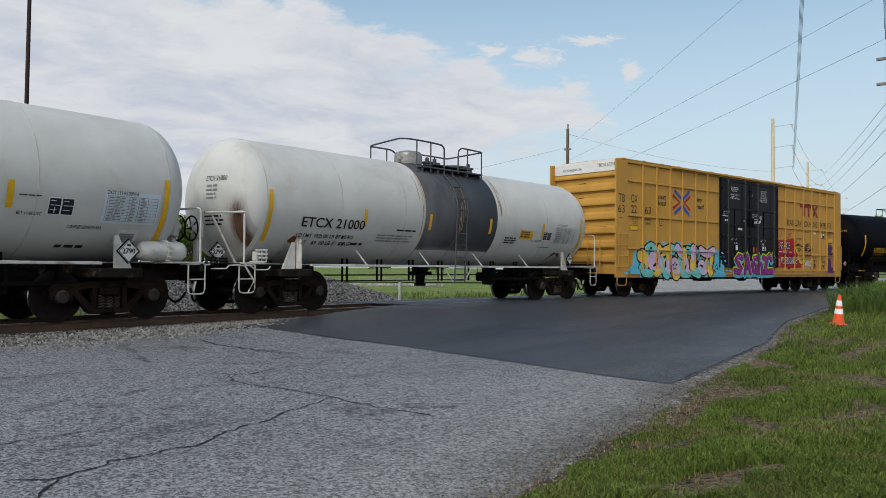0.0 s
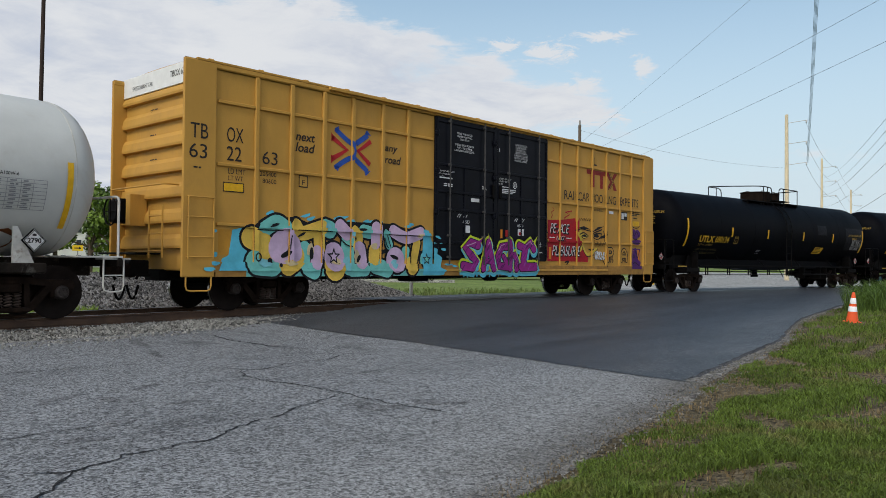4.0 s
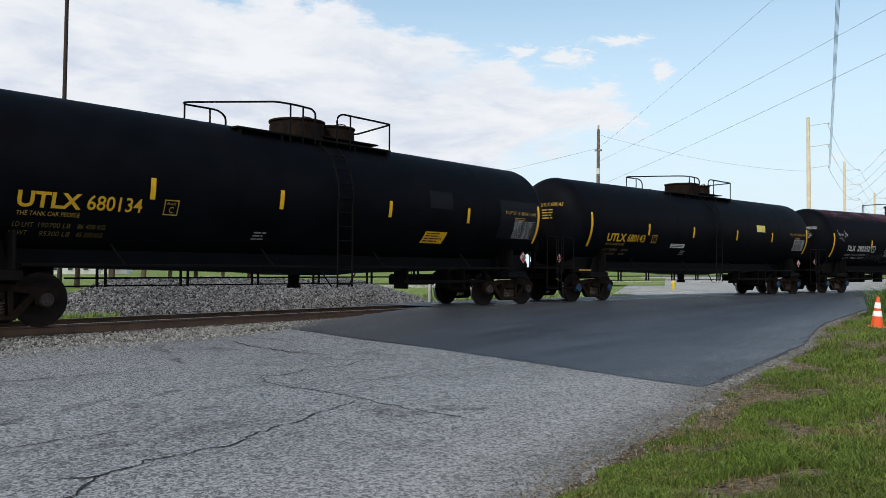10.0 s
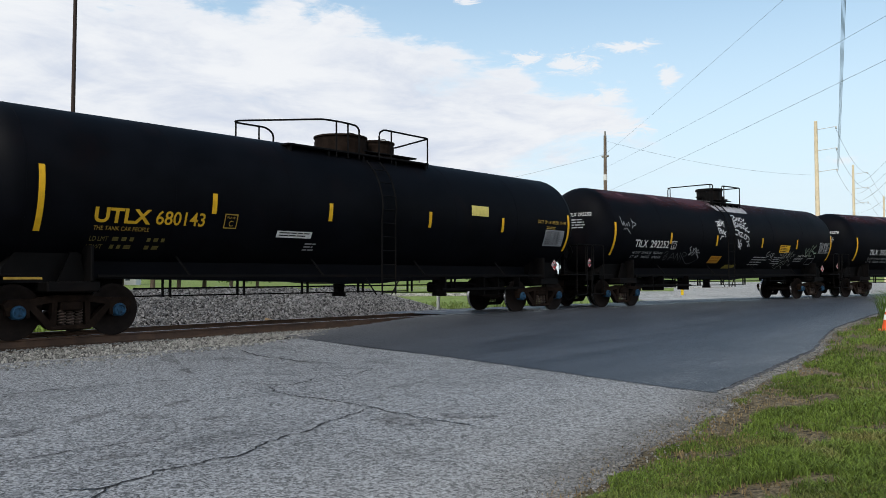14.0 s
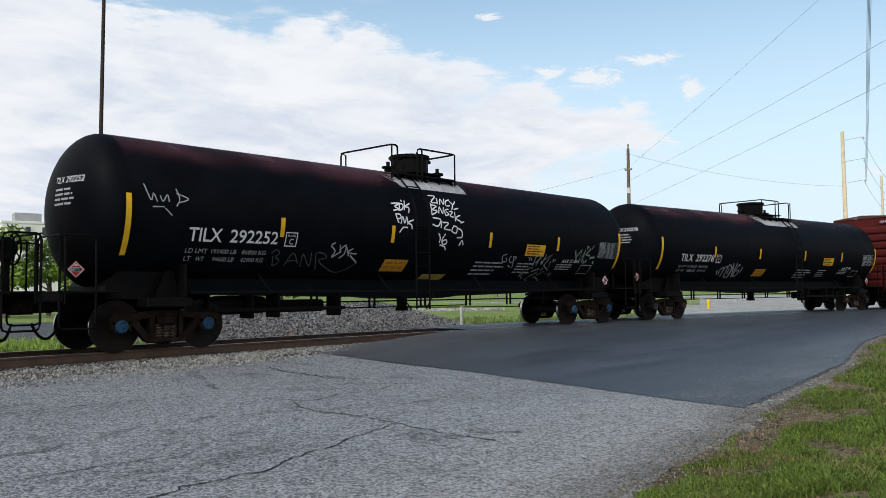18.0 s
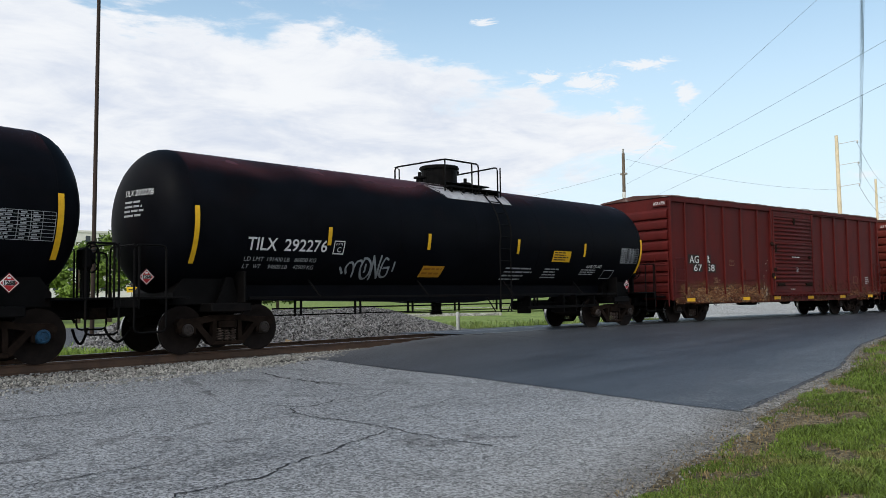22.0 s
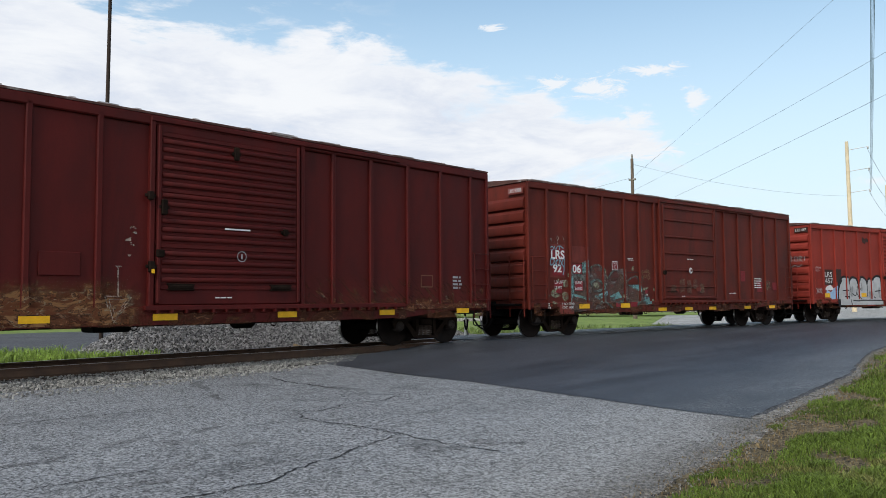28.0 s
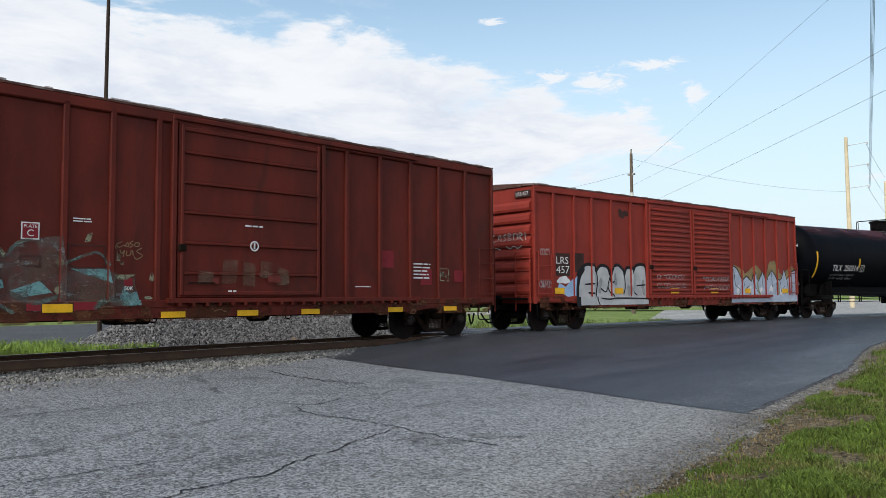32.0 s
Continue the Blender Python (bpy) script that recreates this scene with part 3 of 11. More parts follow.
def setting(name, shape, material, label, category, smooth_angle=60):
    return thing(name, shape, material, label, category, smooth=smooth_angle, kind="structure")


def far_rings():
    s = Shape()
    radii = [0, 8, 16, 30, 60, 120, 300, 800, 2500]
    vs = [(20.0, 20.0, -0.42)]
    fs = []
    for r in radii[1:]:
        vs += [(20 + r * math.cos(2 * math.pi * j / 48), 20 + r * math.sin(2 * math.pi * j / 48), -0.42) for j in range(48)]
    fs += [(0, 1 + j, 1 + (j + 1) % 48) for j in range(48)]
    for k in range(len(radii) - 2):
        fs += [(1 + k * 48 + j, 1 + (k + 1) * 48 + j, 1 + (k + 1) * 48 + (j + 1) % 48, 1 + k * 48 + (j + 1) % 48) for j in range(48)]
    return s.add(vs, fs)


setting("ground", far_rings(), M["far_grass"], "flat open ground of patchy green and dry grass", "ground")
setting("road", sheet(-70, 12.5, 160, lambda x: verge(x) - 0.35, lambda x: line_y(x) - 2.35 if x < 11 else line_y(x) - 2.35 - (x - 11) * 0.2, 40, road_z), M["old_road"],
        "old grey cracked asphalt road with coarse worn aggregate", "road")


def asphalt_top(x):
    y = float(np.interp(x, [8.95, 9.05, 9.40, 9.75, 10.5, 10.75, 17.4], [3.20, 3.70, 4.90, 5.95, 8.55, 12.75, 13.55]))
    y += 0.16 * noise.noise((x * 9.0, 3, 0)) + 0.10 * noise.noise((x * 31.0, 5, 0))
    return y if x < 17.4 else line_y(x) + 2.6


setting("road_patch", sheet(8.95, 68, 520, lambda x: min(lip(x), asphalt_top(x) - 0.02), asphalt_top, 40, lambda x, y: road_z(x, y) + 0.006 + 0.006 * smooth(0.0, 0.3, asphalt_top(x) - y) + 0.030 * smooth(1.4, 0.1, y - lip(x)) * smooth(9.0, 9.8, x)),
        M["new_road"], "fresh smooth black asphalt laid over the crossing", "road")
setting("asphalt_lip", sheet(9.2, 40, 420, lambda x: lip(x) - 0.035 - 0.02 * noise.noise((x * 5.0, 1, 0)), lambda x: lip(x) + 0.004, 3, lambda x, y: road_z(x, y) + 0.004 + 0.036 * smooth(-0.035, 0.0, y - lip(x)) * smooth(9.0, 9.8, x)),
        M["tar"], "crumbled dark edge of the fresh asphalt", "road edge")
setting("far_pavement", sheet(42, 190, 60, lambda x: line_y(min(x, 55)) + 2.0 if x < 58 else verge(90) - 0.2 - (x - 58) * 0.02, lambda x: 20 + (x - 42) * 0.42, 24, lambda x, y: -0.33 + 0.27 * smooth(9.0, 1.2, abs(line_y(min(x, 66)) - y))),
        M["lot"], "pale sunlit concrete and gravel pavement beyond the track", "pavement")
setting("gravel_lot", sheet(-40, 24, 40, lambda x: line_y(x) + 9.2, lambda x: line_y(x) + 30.0, 16, lambda x, y: -0.38),
        M["tar"], "dark asphalt lot behind the stone heap", "pavement")


s = Shape()
vs = []
for az in np.linspace(21.9, 47.0, 26):
    for d in (74.0, 84.0, 95.0, 112.0, 150.0):
        vs.append((d * math.cos(radians(az)), d * math.sin(radians(az)), -0.315))
setting("grass_island", s.add(vs, [(i * 5 + j, i * 5 + j + 1, i * 5 + j + 6, i * 5 + j + 5) for i in range(25) for j in range(4)]), M["far_grass"], "bright green mown grass beyond the far pavement", "ground")


def verge_z(x, y):
    d = verge(x) - y
    return -0.292 + 0.03 * smooth(-0.1, 0.15, d) + 0.10 * smooth(0.0, 2.2, d) + 0.03 * noise.noise((x * 0.5, y * 0.5, 3.0)) + 0.02 * noise.noise((x * 1.9, y * 1.9, 5.0))


setting("grass_verge", sheet(-30, 90, 240, lambda x: -26.0, lambda x: verge(x) + 0.12 + 0.10 * noise.noise((x * 1.3, 0, 0)) + 0.06 * noise.noise((x * 5.0, 0, 0)), 60, verge_z), M["soil"], "grass verge with bare brown patches of soil", "ground")
setting("road_edge", sheet(-6, 62, 400, lambda x: verge(x) - 0.20, lambda x: (verge(x) + 0.12 + 0.12 * noise.noise((x * 1.1, 4, 0)) + 0.08 * noise.noise((x * 4.0, 4, 0))) if x < 8.9 else lip(x) - 0.01, 8,
        lambda x, y: road_z(x, y) + 0.007), M["edge_dirt"], "crumbling grey gravel shoulder of the road", "road edge")


def bed(u0, u1):
    s = Shape()
    prof = [(-2.9, -0.36), (-2.3, -0.29), (-1.7, -0.235), (-0.95, -0.205), (0.95, -0.205), (1.7, -0.22), (3.2, -0.42)]
    us = np.arange(u0, u1, 1.0)
    vs = []
    for u in us:
        for off, z in prof:
            x, y, _ = line(u, off)
            vs.append((x, y, z))
    k = len(prof)
    return s.add(vs, [(i * k + j, (i + 1) * k + j, (i + 1) * k + j + 1, i * k + j + 1) for i in range(len(us) - 1) for j in range(k - 1)])


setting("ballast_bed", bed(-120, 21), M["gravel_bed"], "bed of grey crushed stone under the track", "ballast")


def swept(prof, off, u0, u1, step=1.0):
    s = Shape()
    us = np.arange(u0, u1, step)
    k = len(prof)
    vs = []
    for u in us:
        x, y, th = line(u, off)
        vs += [(x - a * math.sin(th), y + a * math.cos(th), z) for a, z in prof]
    fs = [(i * k + j, (i + 1) * k + j, (i + 1) * k + (j + 1) % k, i * k + (j + 1) % k) for i in range(len(us) - 1) for j in range(k)]
    fs += [tuple(range(k - 1, -1, -1)), tuple(range((len(us) - 1) * k, len(us) * k))]
    return s.add(vs, fs)


RAIL = [(-0.07, -0.18), (0.07, -0.18), (0.07, -0.165), (0.012, -0.145), (0.012, -0.045), (0.034, -0.035), (0.034, -0.006), (-0.034, -0.006), (-0.034, -0.035), (-0.012, -0.045), (-0.012, -0.145), (-0.07, -0.165)]
HEAD = [(-0.030, -0.0055), (0.030, -0.0055), (0.026, 0.0), (-0.026, 0.0)]
track = thing("railway_track", None, None, "curved railway track with rusty brown rails on wooden ties", "railway track", kind="structure")
for side in (-1, 1):
    r = part("rail", swept(RAIL, side * (GAUGE / 2 + 0.034), -150, 190), M["rail"], track, "rusty brown steel rail")
    part("rail_head", swept(HEAD, side * (GAUGE / 2 + 0.034), -150, 190), M["rail_top"], r, "polished running surface")

TIE = Shape().box(-0.11, 0.11, -1.28, 1.28, -0.34, -0.182, 0.012).mesh("tie")
for i in range(110):
    x, y, th = line(-38 + i * 0.53 + random.uniform(-0.03, 0.03))
    part("tie", TIE, M["tie"], track, m=pose(x, y, random.uniform(-0.006, 0.004), 0, 0, math.degrees(th) + random.uniform(-1.5, 1.5)))
# joint bars and tie plates
for u in (-9.0, 2.5, 14.0):
    x, y, th = line(u, -(GAUGE / 2 + 0.034))
    part("joint_bar", Shape().box(-0.38, 0.38, -0.034, -0.014, -0.15, -0.05, 0.006), M["rail"], track, "rusty bolted joint bar", pose(x, y, 0, 0, 0, math.degrees(th)))


def stones(points, sizes, seed):
    """Many crushed stones as one mesh."""
    rng = np.random.default_rng(seed)
    n = len(points)
    cube = np.array([(x, y, z) for x in (-1, 1) for y in (-1, 1) for z in (-1, 1)], float)
    faces = np.array([(0, 1, 3, 2), (4, 6, 7, 5), (0, 4, 5, 1), (2, 3, 7, 6), (0, 2, 6, 4), (1, 5, 7, 3)])
    v = cube[None] * rng.uniform(0.45, 1.0, (n, 8, 3)) * sizes[:, None, None] * rng.uniform(0.7, 1.2, (n, 1, 3))
    a, b = rng.uniform(0, 6.28, n), rng.uniform(-0.7, 0.7, n)
    ca, sa, cb, sb = np.cos(a)[:, None], np.sin(a)[:, None], np.cos(b)[:, None], np.sin(b)[:, None]
    y, z = v[..., 1] * cb - v[..., 2] * sb, v[..., 1] * sb + v[..., 2] * cb
    x, y = v[..., 0] * ca - y * sa, v[..., 0] * sa + y * ca
    v = np.stack([x, y, z], -1) + points[:, None]
    f = (faces[None] + 8 * np.arange(n)[:, None, None]).reshape(-1, 4)
    me = bpy.data.meshes.new("stones")
    me.from_pydata(v.reshape(-1, 3).tolist(), [], f.tolist())
    return me


rng = np.random.default_rng(4)
pts = []
for _ in range(46000):
    u = rng.uniform(-14, 15.5)
    edge = -2.65 + 1.55 * smooth(6, 15, u) + 0.25 * noise.noise((u * 0.9, 0, 7))
    off = rng.uniform(edge, -0.86) if rng.random() < 0.72 else rng.uniform(0.86, 2.6)
    x, y, _ = line(u, off)
    pts.append((x, y, float(np.interp(off, [-2.9, -2.3, -1.7, -0.95, 0.95, 1.7, 3.2], [-0.33, -0.26, -0.22, -0.20, -0.2, -0.2, -0.40])) + rng.uniform(-0.012, 0.03)))
for _ in range(1600):
    u = rng.uniform(-12, 12)
    x, y, _ = line(u, -2.7 + 1.2 * smooth(6, 15, u) - abs(rng.normal(0, 0.30)))
    pts.append((x, y, road_z(x, y) + 0.01))
thing("ballast", stones(np.array(pts), rng.uniform(0.008, 0.022, len(pts)), 5), M["stone"], "loose grey crushed stone ballast beside the rail", "ballast", kind="stuff")


def heap_z(x, y):
    """The stone heap behind the track."""
    a = smooth(9.4, 11.8, x) * smooth(25.5, 19.5, x)
    b = max(0.0, 1 - abs(y - 20.6 + 0.14 * (x - 14)) / 2.5)
    return -0.42 + 1.10 * a * b ** 0.8 * (1 + 0.10 * noise.noise((x * 0.7, y * 0.7, 0)))


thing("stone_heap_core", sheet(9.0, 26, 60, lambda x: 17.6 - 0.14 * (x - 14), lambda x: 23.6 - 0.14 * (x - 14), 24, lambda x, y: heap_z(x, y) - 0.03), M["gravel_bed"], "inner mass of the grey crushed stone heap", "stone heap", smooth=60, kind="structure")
pts = []
while len(pts) < 42000:
    x, y = rng.uniform(9.0, 26), rng.uniform(17.3, 21.4)
    y -= 0.14 * (x - 14)
    z = heap_z(x, y)
    if z > -0.40 or rng.random() < 0.06:
        pts.append((x, y, z + rng.uniform(-0.02, 0.03)))
thing("stone_heap", stones(np.array(pts), rng.uniform(0.016, 0.036, len(pts)), 9), M["stone_dark"], "long heap of dark grey crushed stone behind the track", "stone heap", kind="stuff")


# ---- lettering and flat paint ----
def glyphs(text, size, shear=0.0, fat=0.0, align="LEFT", spacing=1.0, wide=1.0, line_gap=1.0):
    """Letters in the built-in font as flat vertices (x, z) and faces."""
    def make():
        cu = bpy.data.curves.new("letters", "FONT")
        cu.body, cu.size, cu.shear, cu.offset, cu.align_x, cu.space_character, cu.resolution_u, cu.space_line = text, size, shear, fat, align, spacing, 3, line_gap
        ob = new("letters", cu)
        me = bpy.data.meshes.new_from_object(ob)
        vs, fs = [(v.co.x * wide, v.co.y) for v in me.vertices], [tuple(p.vertices) for p in me.polygons]
        bpy.data.objects.remove(ob), bpy.data.curves.remove(cu), bpy.data.meshes.remove(me)
        return vs, fs
    return cached(("glyphs", text, size, shear, fat, align, spacing, wide, line_gap), make)


def letters(flat):
    """The single letters of a line of writing, parted where clear gaps stand between them."""
    vs, fs = flat
    spans = sorted((min(vs[i][0] for i in f), max(vs[i][0] for i in f), f) for f in fs)
    out, reach = [], -1e9
    for a, b, f in spans:
        if a > reach + 1e-4:
            out.append([])
        reach = max(reach, b)
        out[-1].append(f)
    parted = []
    for group in out:
        used = sorted({i for f in group for i in f})
        at = {i: n for n, i in enumerate(used)}
        parted.append(([vs[i] for i in used], [tuple(at[i] for i in f) for f in group]))
    return parted


def tall(flats):
    zs = [p[1] for vs, _ in flats for p in vs]
    return max(zs) - min(zs) > 0.125


def decal(name, flats, material, parent, surf, label=""):
    """Flat outlines (vertices x, z and faces) laid on a surface; surf gives (x, y, z) for x, z."""
    if name == "lettering" and tall(flats):
        for flat in flats:
            for one in letters(flat):
                decal("letter", [one], material, parent, surf, label)
        return None
    s = Shape()
    for vs, fs in flats:
        s.add([surf(x, z) for x, z in vs], fs)
    me = bpy.data.meshes.new(name)
    me.from_pydata(s.v, [], s.f)
    ob = part(name, me, material, parent, label)
    if name in ("small_lettering", "placard_print", "graffiti", "lettering"):
        tagged(ob, kind="stuff")
    return ob


def moved(flat, x, z, turn=0.0):
    c, s = math.cos(radians(turn)), math.sin(radians(turn))
    return [(x + a * c - b * s, z + a * s + b * c) for a, b in flat[0]], flat[1]


def rect(x0, x1, z0, z1, slant=0.0, n=1):
    vs, fs = [], []
    for i in range(n + 1):
        z = z0 + (z1 - z0) * i / n
        vs += [(x0 + slant * (z - z0), z), (x1 + slant * (z - z0), z)]
        if i:
            fs.append((2 * i - 2, 2 * i - 1, 2 * i + 1, 2 * i))
    return vs, fs


def bars(x0, x1, z, n, hgt=0.035, gap=0.075, seed=1, n_split=3):
    """Lines of writing too small to read: plain bars."""
    rg = random.Random(seed)
    out = []
    for i in range(n):
        x = x0
        end = x0 + (x1 - x0) * rg.uniform(0.7, 1.0)
        while x < end - 0.03:
            w = min(end - x, (x1 - x0) / n_split * rg.uniform(0.5, 1.1))
            out.append(rect(x, x + w, z - i * gap - hgt, z - i * gap))
            x += w + hgt * 0.9
    return out


def poly(points):
    return list(points), [tuple(range(len(points)))]


def blob(cx, cz, rx, rz, seed, n=18, rough=0.22, turn=0.0):
    rg = random.Random(seed)
    ph = [rg.uniform(0, 6.28) for _ in range(3)]
    vs = []
    for i in range(n):
        a = 2 * math.pi * i / n
        r = 1 + rough * (0.6 * math.sin(2 * a + ph[0]) + 0.5 * math.sin(3 * a + ph[1]) + 0.3 * math.sin(5 * a + ph[2]))
        vs.append((rx * r * math.cos(a), rz * r * math.sin(a)))
    return moved(poly(vs), cx, cz, turn)


def grown(flat, d):
    vs = flat[0]
    cx, cz = sum(p[0] for p in vs) / len(vs), sum(p[1] for p in vs) / len(vs)
    out = []
    for x, z in vs:
        r = math.hypot(x - cx, z - cz) or 1
        out.append((x + (x - cx) / r * d, z + (z - cz) / r * d))
    return out, flat[1]


def stroke(points, w):
    """A brush line of width w."""
    pts = [Vector(p) for p in points]
    vs, fs = [], []
    for i, p in enumerate(pts):
        d = pts[min(i + 1, len(pts) - 1)] - pts[max(i - 1, 0)]
        n = Vector((-d.y, d.x)).normalized() * w / 2
        vs += [tuple(p + n), tuple(p - n)]
        if i:
            fs.append((2 * i - 2, 2 * i - 1, 2 * i + 1, 2 * i))
    return vs, fs


def fat(points, w, turns=5):
    """A rounded brush line of even width, as bubble letters are drawn."""
    p = [Vector(q) for q in points]
    line_pts = []
    for i in range(len(p) - 1):
        a, b, c, d = p[max(i - 1, 0)], p[i], p[i + 1], p[min(i + 2, len(p) - 1)]
        for j in range(turns):
            f = j / turns
            line_pts.append(0.5 * ((2 * b) + (c - a) * f + (2 * a - 5 * b + 4 * c - d) * f * f + (3 * b - a - 3 * c + d) * f ** 3))
    line_pts.append(p[-1])
    left, right = [], []
    for i, q in enumerate(line_pts):
        d = line_pts[min(i + 1, len(line_pts) - 1)] - line_pts[max(i - 1, 0)]
        n = Vector((-d.y, d.x)).normalized() * (w / 2)
        left.append(q + n)
        right.append(q - n)
    vs, fs = [], []
    for a, b in zip(left, right):
        vs += [tuple(a), tuple(b)]
    fs += [(2 * i, 2 * i + 1, 2 * i + 3, 2 * i + 2) for i in range(len(left) - 1)]
    for q, n in ((line_pts[0], left[0] - line_pts[0]), (line_pts[-1], right[-1] - line_pts[-1])):
        o = len(vs)
        vs += [(q.x + n.x * math.cos(k * math.pi / 8) - n.y * math.sin(k * math.pi / 8), q.y + n.x * math.sin(k * math.pi / 8) + n.y * math.cos(k * math.pi / 8)) for k in range(9)]
        fs.append(tuple(range(o, o + 9)))
    return vs, fs


def scrawl(x0, x1, z0, z1, seed, w=0.04, n=9):
    """A sprayed tag that cannot be read, as loops and strokes."""
    rg = random.Random(seed)
    out = []
    x = x0
    step = (x1 - x0) / n
    for i in range(n):
        k = rg.choice((0, 1, 2))
        zc, hh = (z0 + z1) / 2, (z1 - z0) / 2
        if k == 0:
            pts = [(x + step * (0.5 + 0.55 * math.cos(a)), zc + hh * rg.uniform(0.6, 1) * math.sin(a)) for a in [j * 0.7 for j in range(9)]]
        elif k == 1:
            pts = [(x + rg.uniform(-0.2, 1.2) * step, zc + hh * rg.uniform(-1, 1)) for _ in range(4)]
        else:
            pts = [(x + step * j / 5 * 1.3, zc + hh * math.sin(j * 1.4 + i)) for j in range(6)]
        out.append(stroke(pts, w))
        x += step
    return out


# ---- running gear shared by all cars ----
def wheelset_shape():
    s = Shape()
    prof = [(0.10, -0.06), (0.14, -0.055), (0.15, -0.03), (0.33, -0.012), (0.37, -0.05), (WHEEL_R - 0.03, -0.062), (WHEEL_R, -0.05), (WHEEL_R + 0.004, 0.04), (WHEEL_R + 0.026, 0.052), (WHEEL_R + 0.026, 0.07), (WHEEL_R - 0.05, 0.075), (0.33, 0.03), (0.15, 0.05), (0.09, 0.075)]
    for side in (-1, 1):
        pr = [(r, -side * -h) for r, h in prof] if side == -1 else [(r, -h) for r, h in prof]
        s.lathe(pr, 36, "y", Matrix.Translation((0, side * 0.755, 0)))
    s.lathe([(0.085, -0.98), (0.085, 0.98)], 12, "y")
    return s


def tread_shape():
    s = Shape()
    for side in (-1, 1):
        s.ring([(WHEEL_R - 0.016, side * 0.822), (WHEEL_R + 0.003, side * 0.812), (WHEEL_R + 0.0065, side * 0.72)])
    return s


def cap_shape():
    s = Shape()
    for side in (-1, 1):
        s.lathe([(0.125, side * 0.92), (0.125, side * 1.085), (0.105, side * 1.115), (0.085, side * 1.12), (0.075, side * 1.10), (0.02, side * 1.10)], 18, "y")
        for k in range(3):
            a = k * 2.094
            s.lathe([(0.017, side * 1.10), (0.017, side * 1.13)], 6, "y", Matrix.Translation((0.048 * math.cos(a), 0, 0.048 * math.sin(a))))
    return s


def side_frame_shape(side):
    """Cast side frame: arched top, pedestals over the bearings, open windows."""
    s = Shape()
    y0, y1 = sorted((side * 0.93, side * 1.07))
    top = [(-1.13, 0.60), (-1.05, 0.68), (-0.62, 0.69), (-0.30, 0.74), (0.30, 0.74), (0.62, 0.69), (1.05, 0.68), (1.13, 0.60), (1.10, 0.50), (0.74, 0.50), (0.62, 0.57), (0.30, 0.62), (-0.30, 0.62), (-0.62, 0.57), (-0.74, 0.50), (-1.10, 0.50)]
    s.prism(top, y0, y1)
    for k in (-1, 1):
        s.prism([(k * 0.74, 0.54), (k * 0.62, 0.57), (k * 0.26, 0.20), (k * 0.32, 0.13), (k * 0.42, 0.17)], y0, y1)
        s.prism([(k * 0.24, 0.62), (k * 0.33, 0.62), (k * 0.35, 0.24), (k * 0.26, 0.22)], y0, y1)
        s.box(*sorted((k * 0.70, k * 0.77)), y0, y1, 0.36, 0.56, 0.01)
        s.box(*sorted((k * 1.01, k * 1.08)), y0, y1, 0.40, 0.56, 0.01)
    s.box(-0.36, 0.36, y0 - 0.03, y1 + 0.03, 0.13, 0.215, 0.02)
    return s


def spring_shape(side):
    s = Shape()
    for k in (-0.15, 0.0, 0.15):
        pts = [(k + 0.062 * math.cos(a), side * 1.03 + 0.045 * math.sin(a), 0.225 + 0.26 * i / 40) for i, a in enumerate([j * 0.8 for j in range(41)])]
        s.tube(pts, 0.014, 5)
    return s


def bolster_shape():
    s = Shape()
    s.box(-0.20, 0.20, -1.12, 1.12, 0.46, 0.64, 0.03)
    s.lathe([(0.22, 0.64), (0.22, 0.74)], 16)
    for k in (-0.42, 0.42):
        s.box(k - 0.05, k + 0.05, -0.80, 0.80, 0.34, 0.45, 0.02)
        for side in (-1, 1):
            s.box(k * 1.06 - 0.06, k * 1.06 + 0.06, side * 0.755 - 0.06, side * 0.755 + 0.06, 0.33, 0.62, 0.02)
    return s


WHEELSETS = []


def truck(car, x, cap, turn):
    """A two-axle truck at x on a car."""
    t = part("truck", cached("bolster", lambda: bolster_shape().mesh("truck", 40)), M["truck"], car, "dark grimy cast steel two-axle truck", pose(x, 0, 0, 0, 0, turn))
    for side in (-1, 1):
        part("side_frame", cached(("sf", side), lambda: side_frame_shape(side).mesh("side_frame", 30)), M["truck"], t)
        part("spring", cached(("sp", side), lambda: spring_shape(side).mesh("spring", 60)), M["spring"], t)
    for k in (-0.89, 0.89):
        w = part("wheelset", cached("ws", lambda: wheelset_mesh()), None, t, "", pose(k, 0, WHEEL_R))
        WHEELSETS.append((w, k))
        part_cap = cached(("cap", cap), lambda: joined_caps(cap))
        w.data = part_cap
    return t


def wheelset_mesh():
    return wheelset_shape().mesh("wheelset", 40)


def joined_caps(cap):
    """Wheelset, bright treads and bearing caps in one mesh with three materials."""
    s = wheelset_shape()
    n1 = len(s.f)
    t = tread_shape()
    s.add(t.v, t.f)
    n2 = len(s.f)
    c = cap_shape()
    s.add(c.v, c.f)
    me = s.mesh("wheelset", 40)
    for m in (M["wheel"], M["tread"], M[cap]):
        me.materials.append(m)
    me.polygons.foreach_set("material_index", [0] * n1 + [1] * (n2 - n1) + [2] * (len(s.f) - n2))
    return me


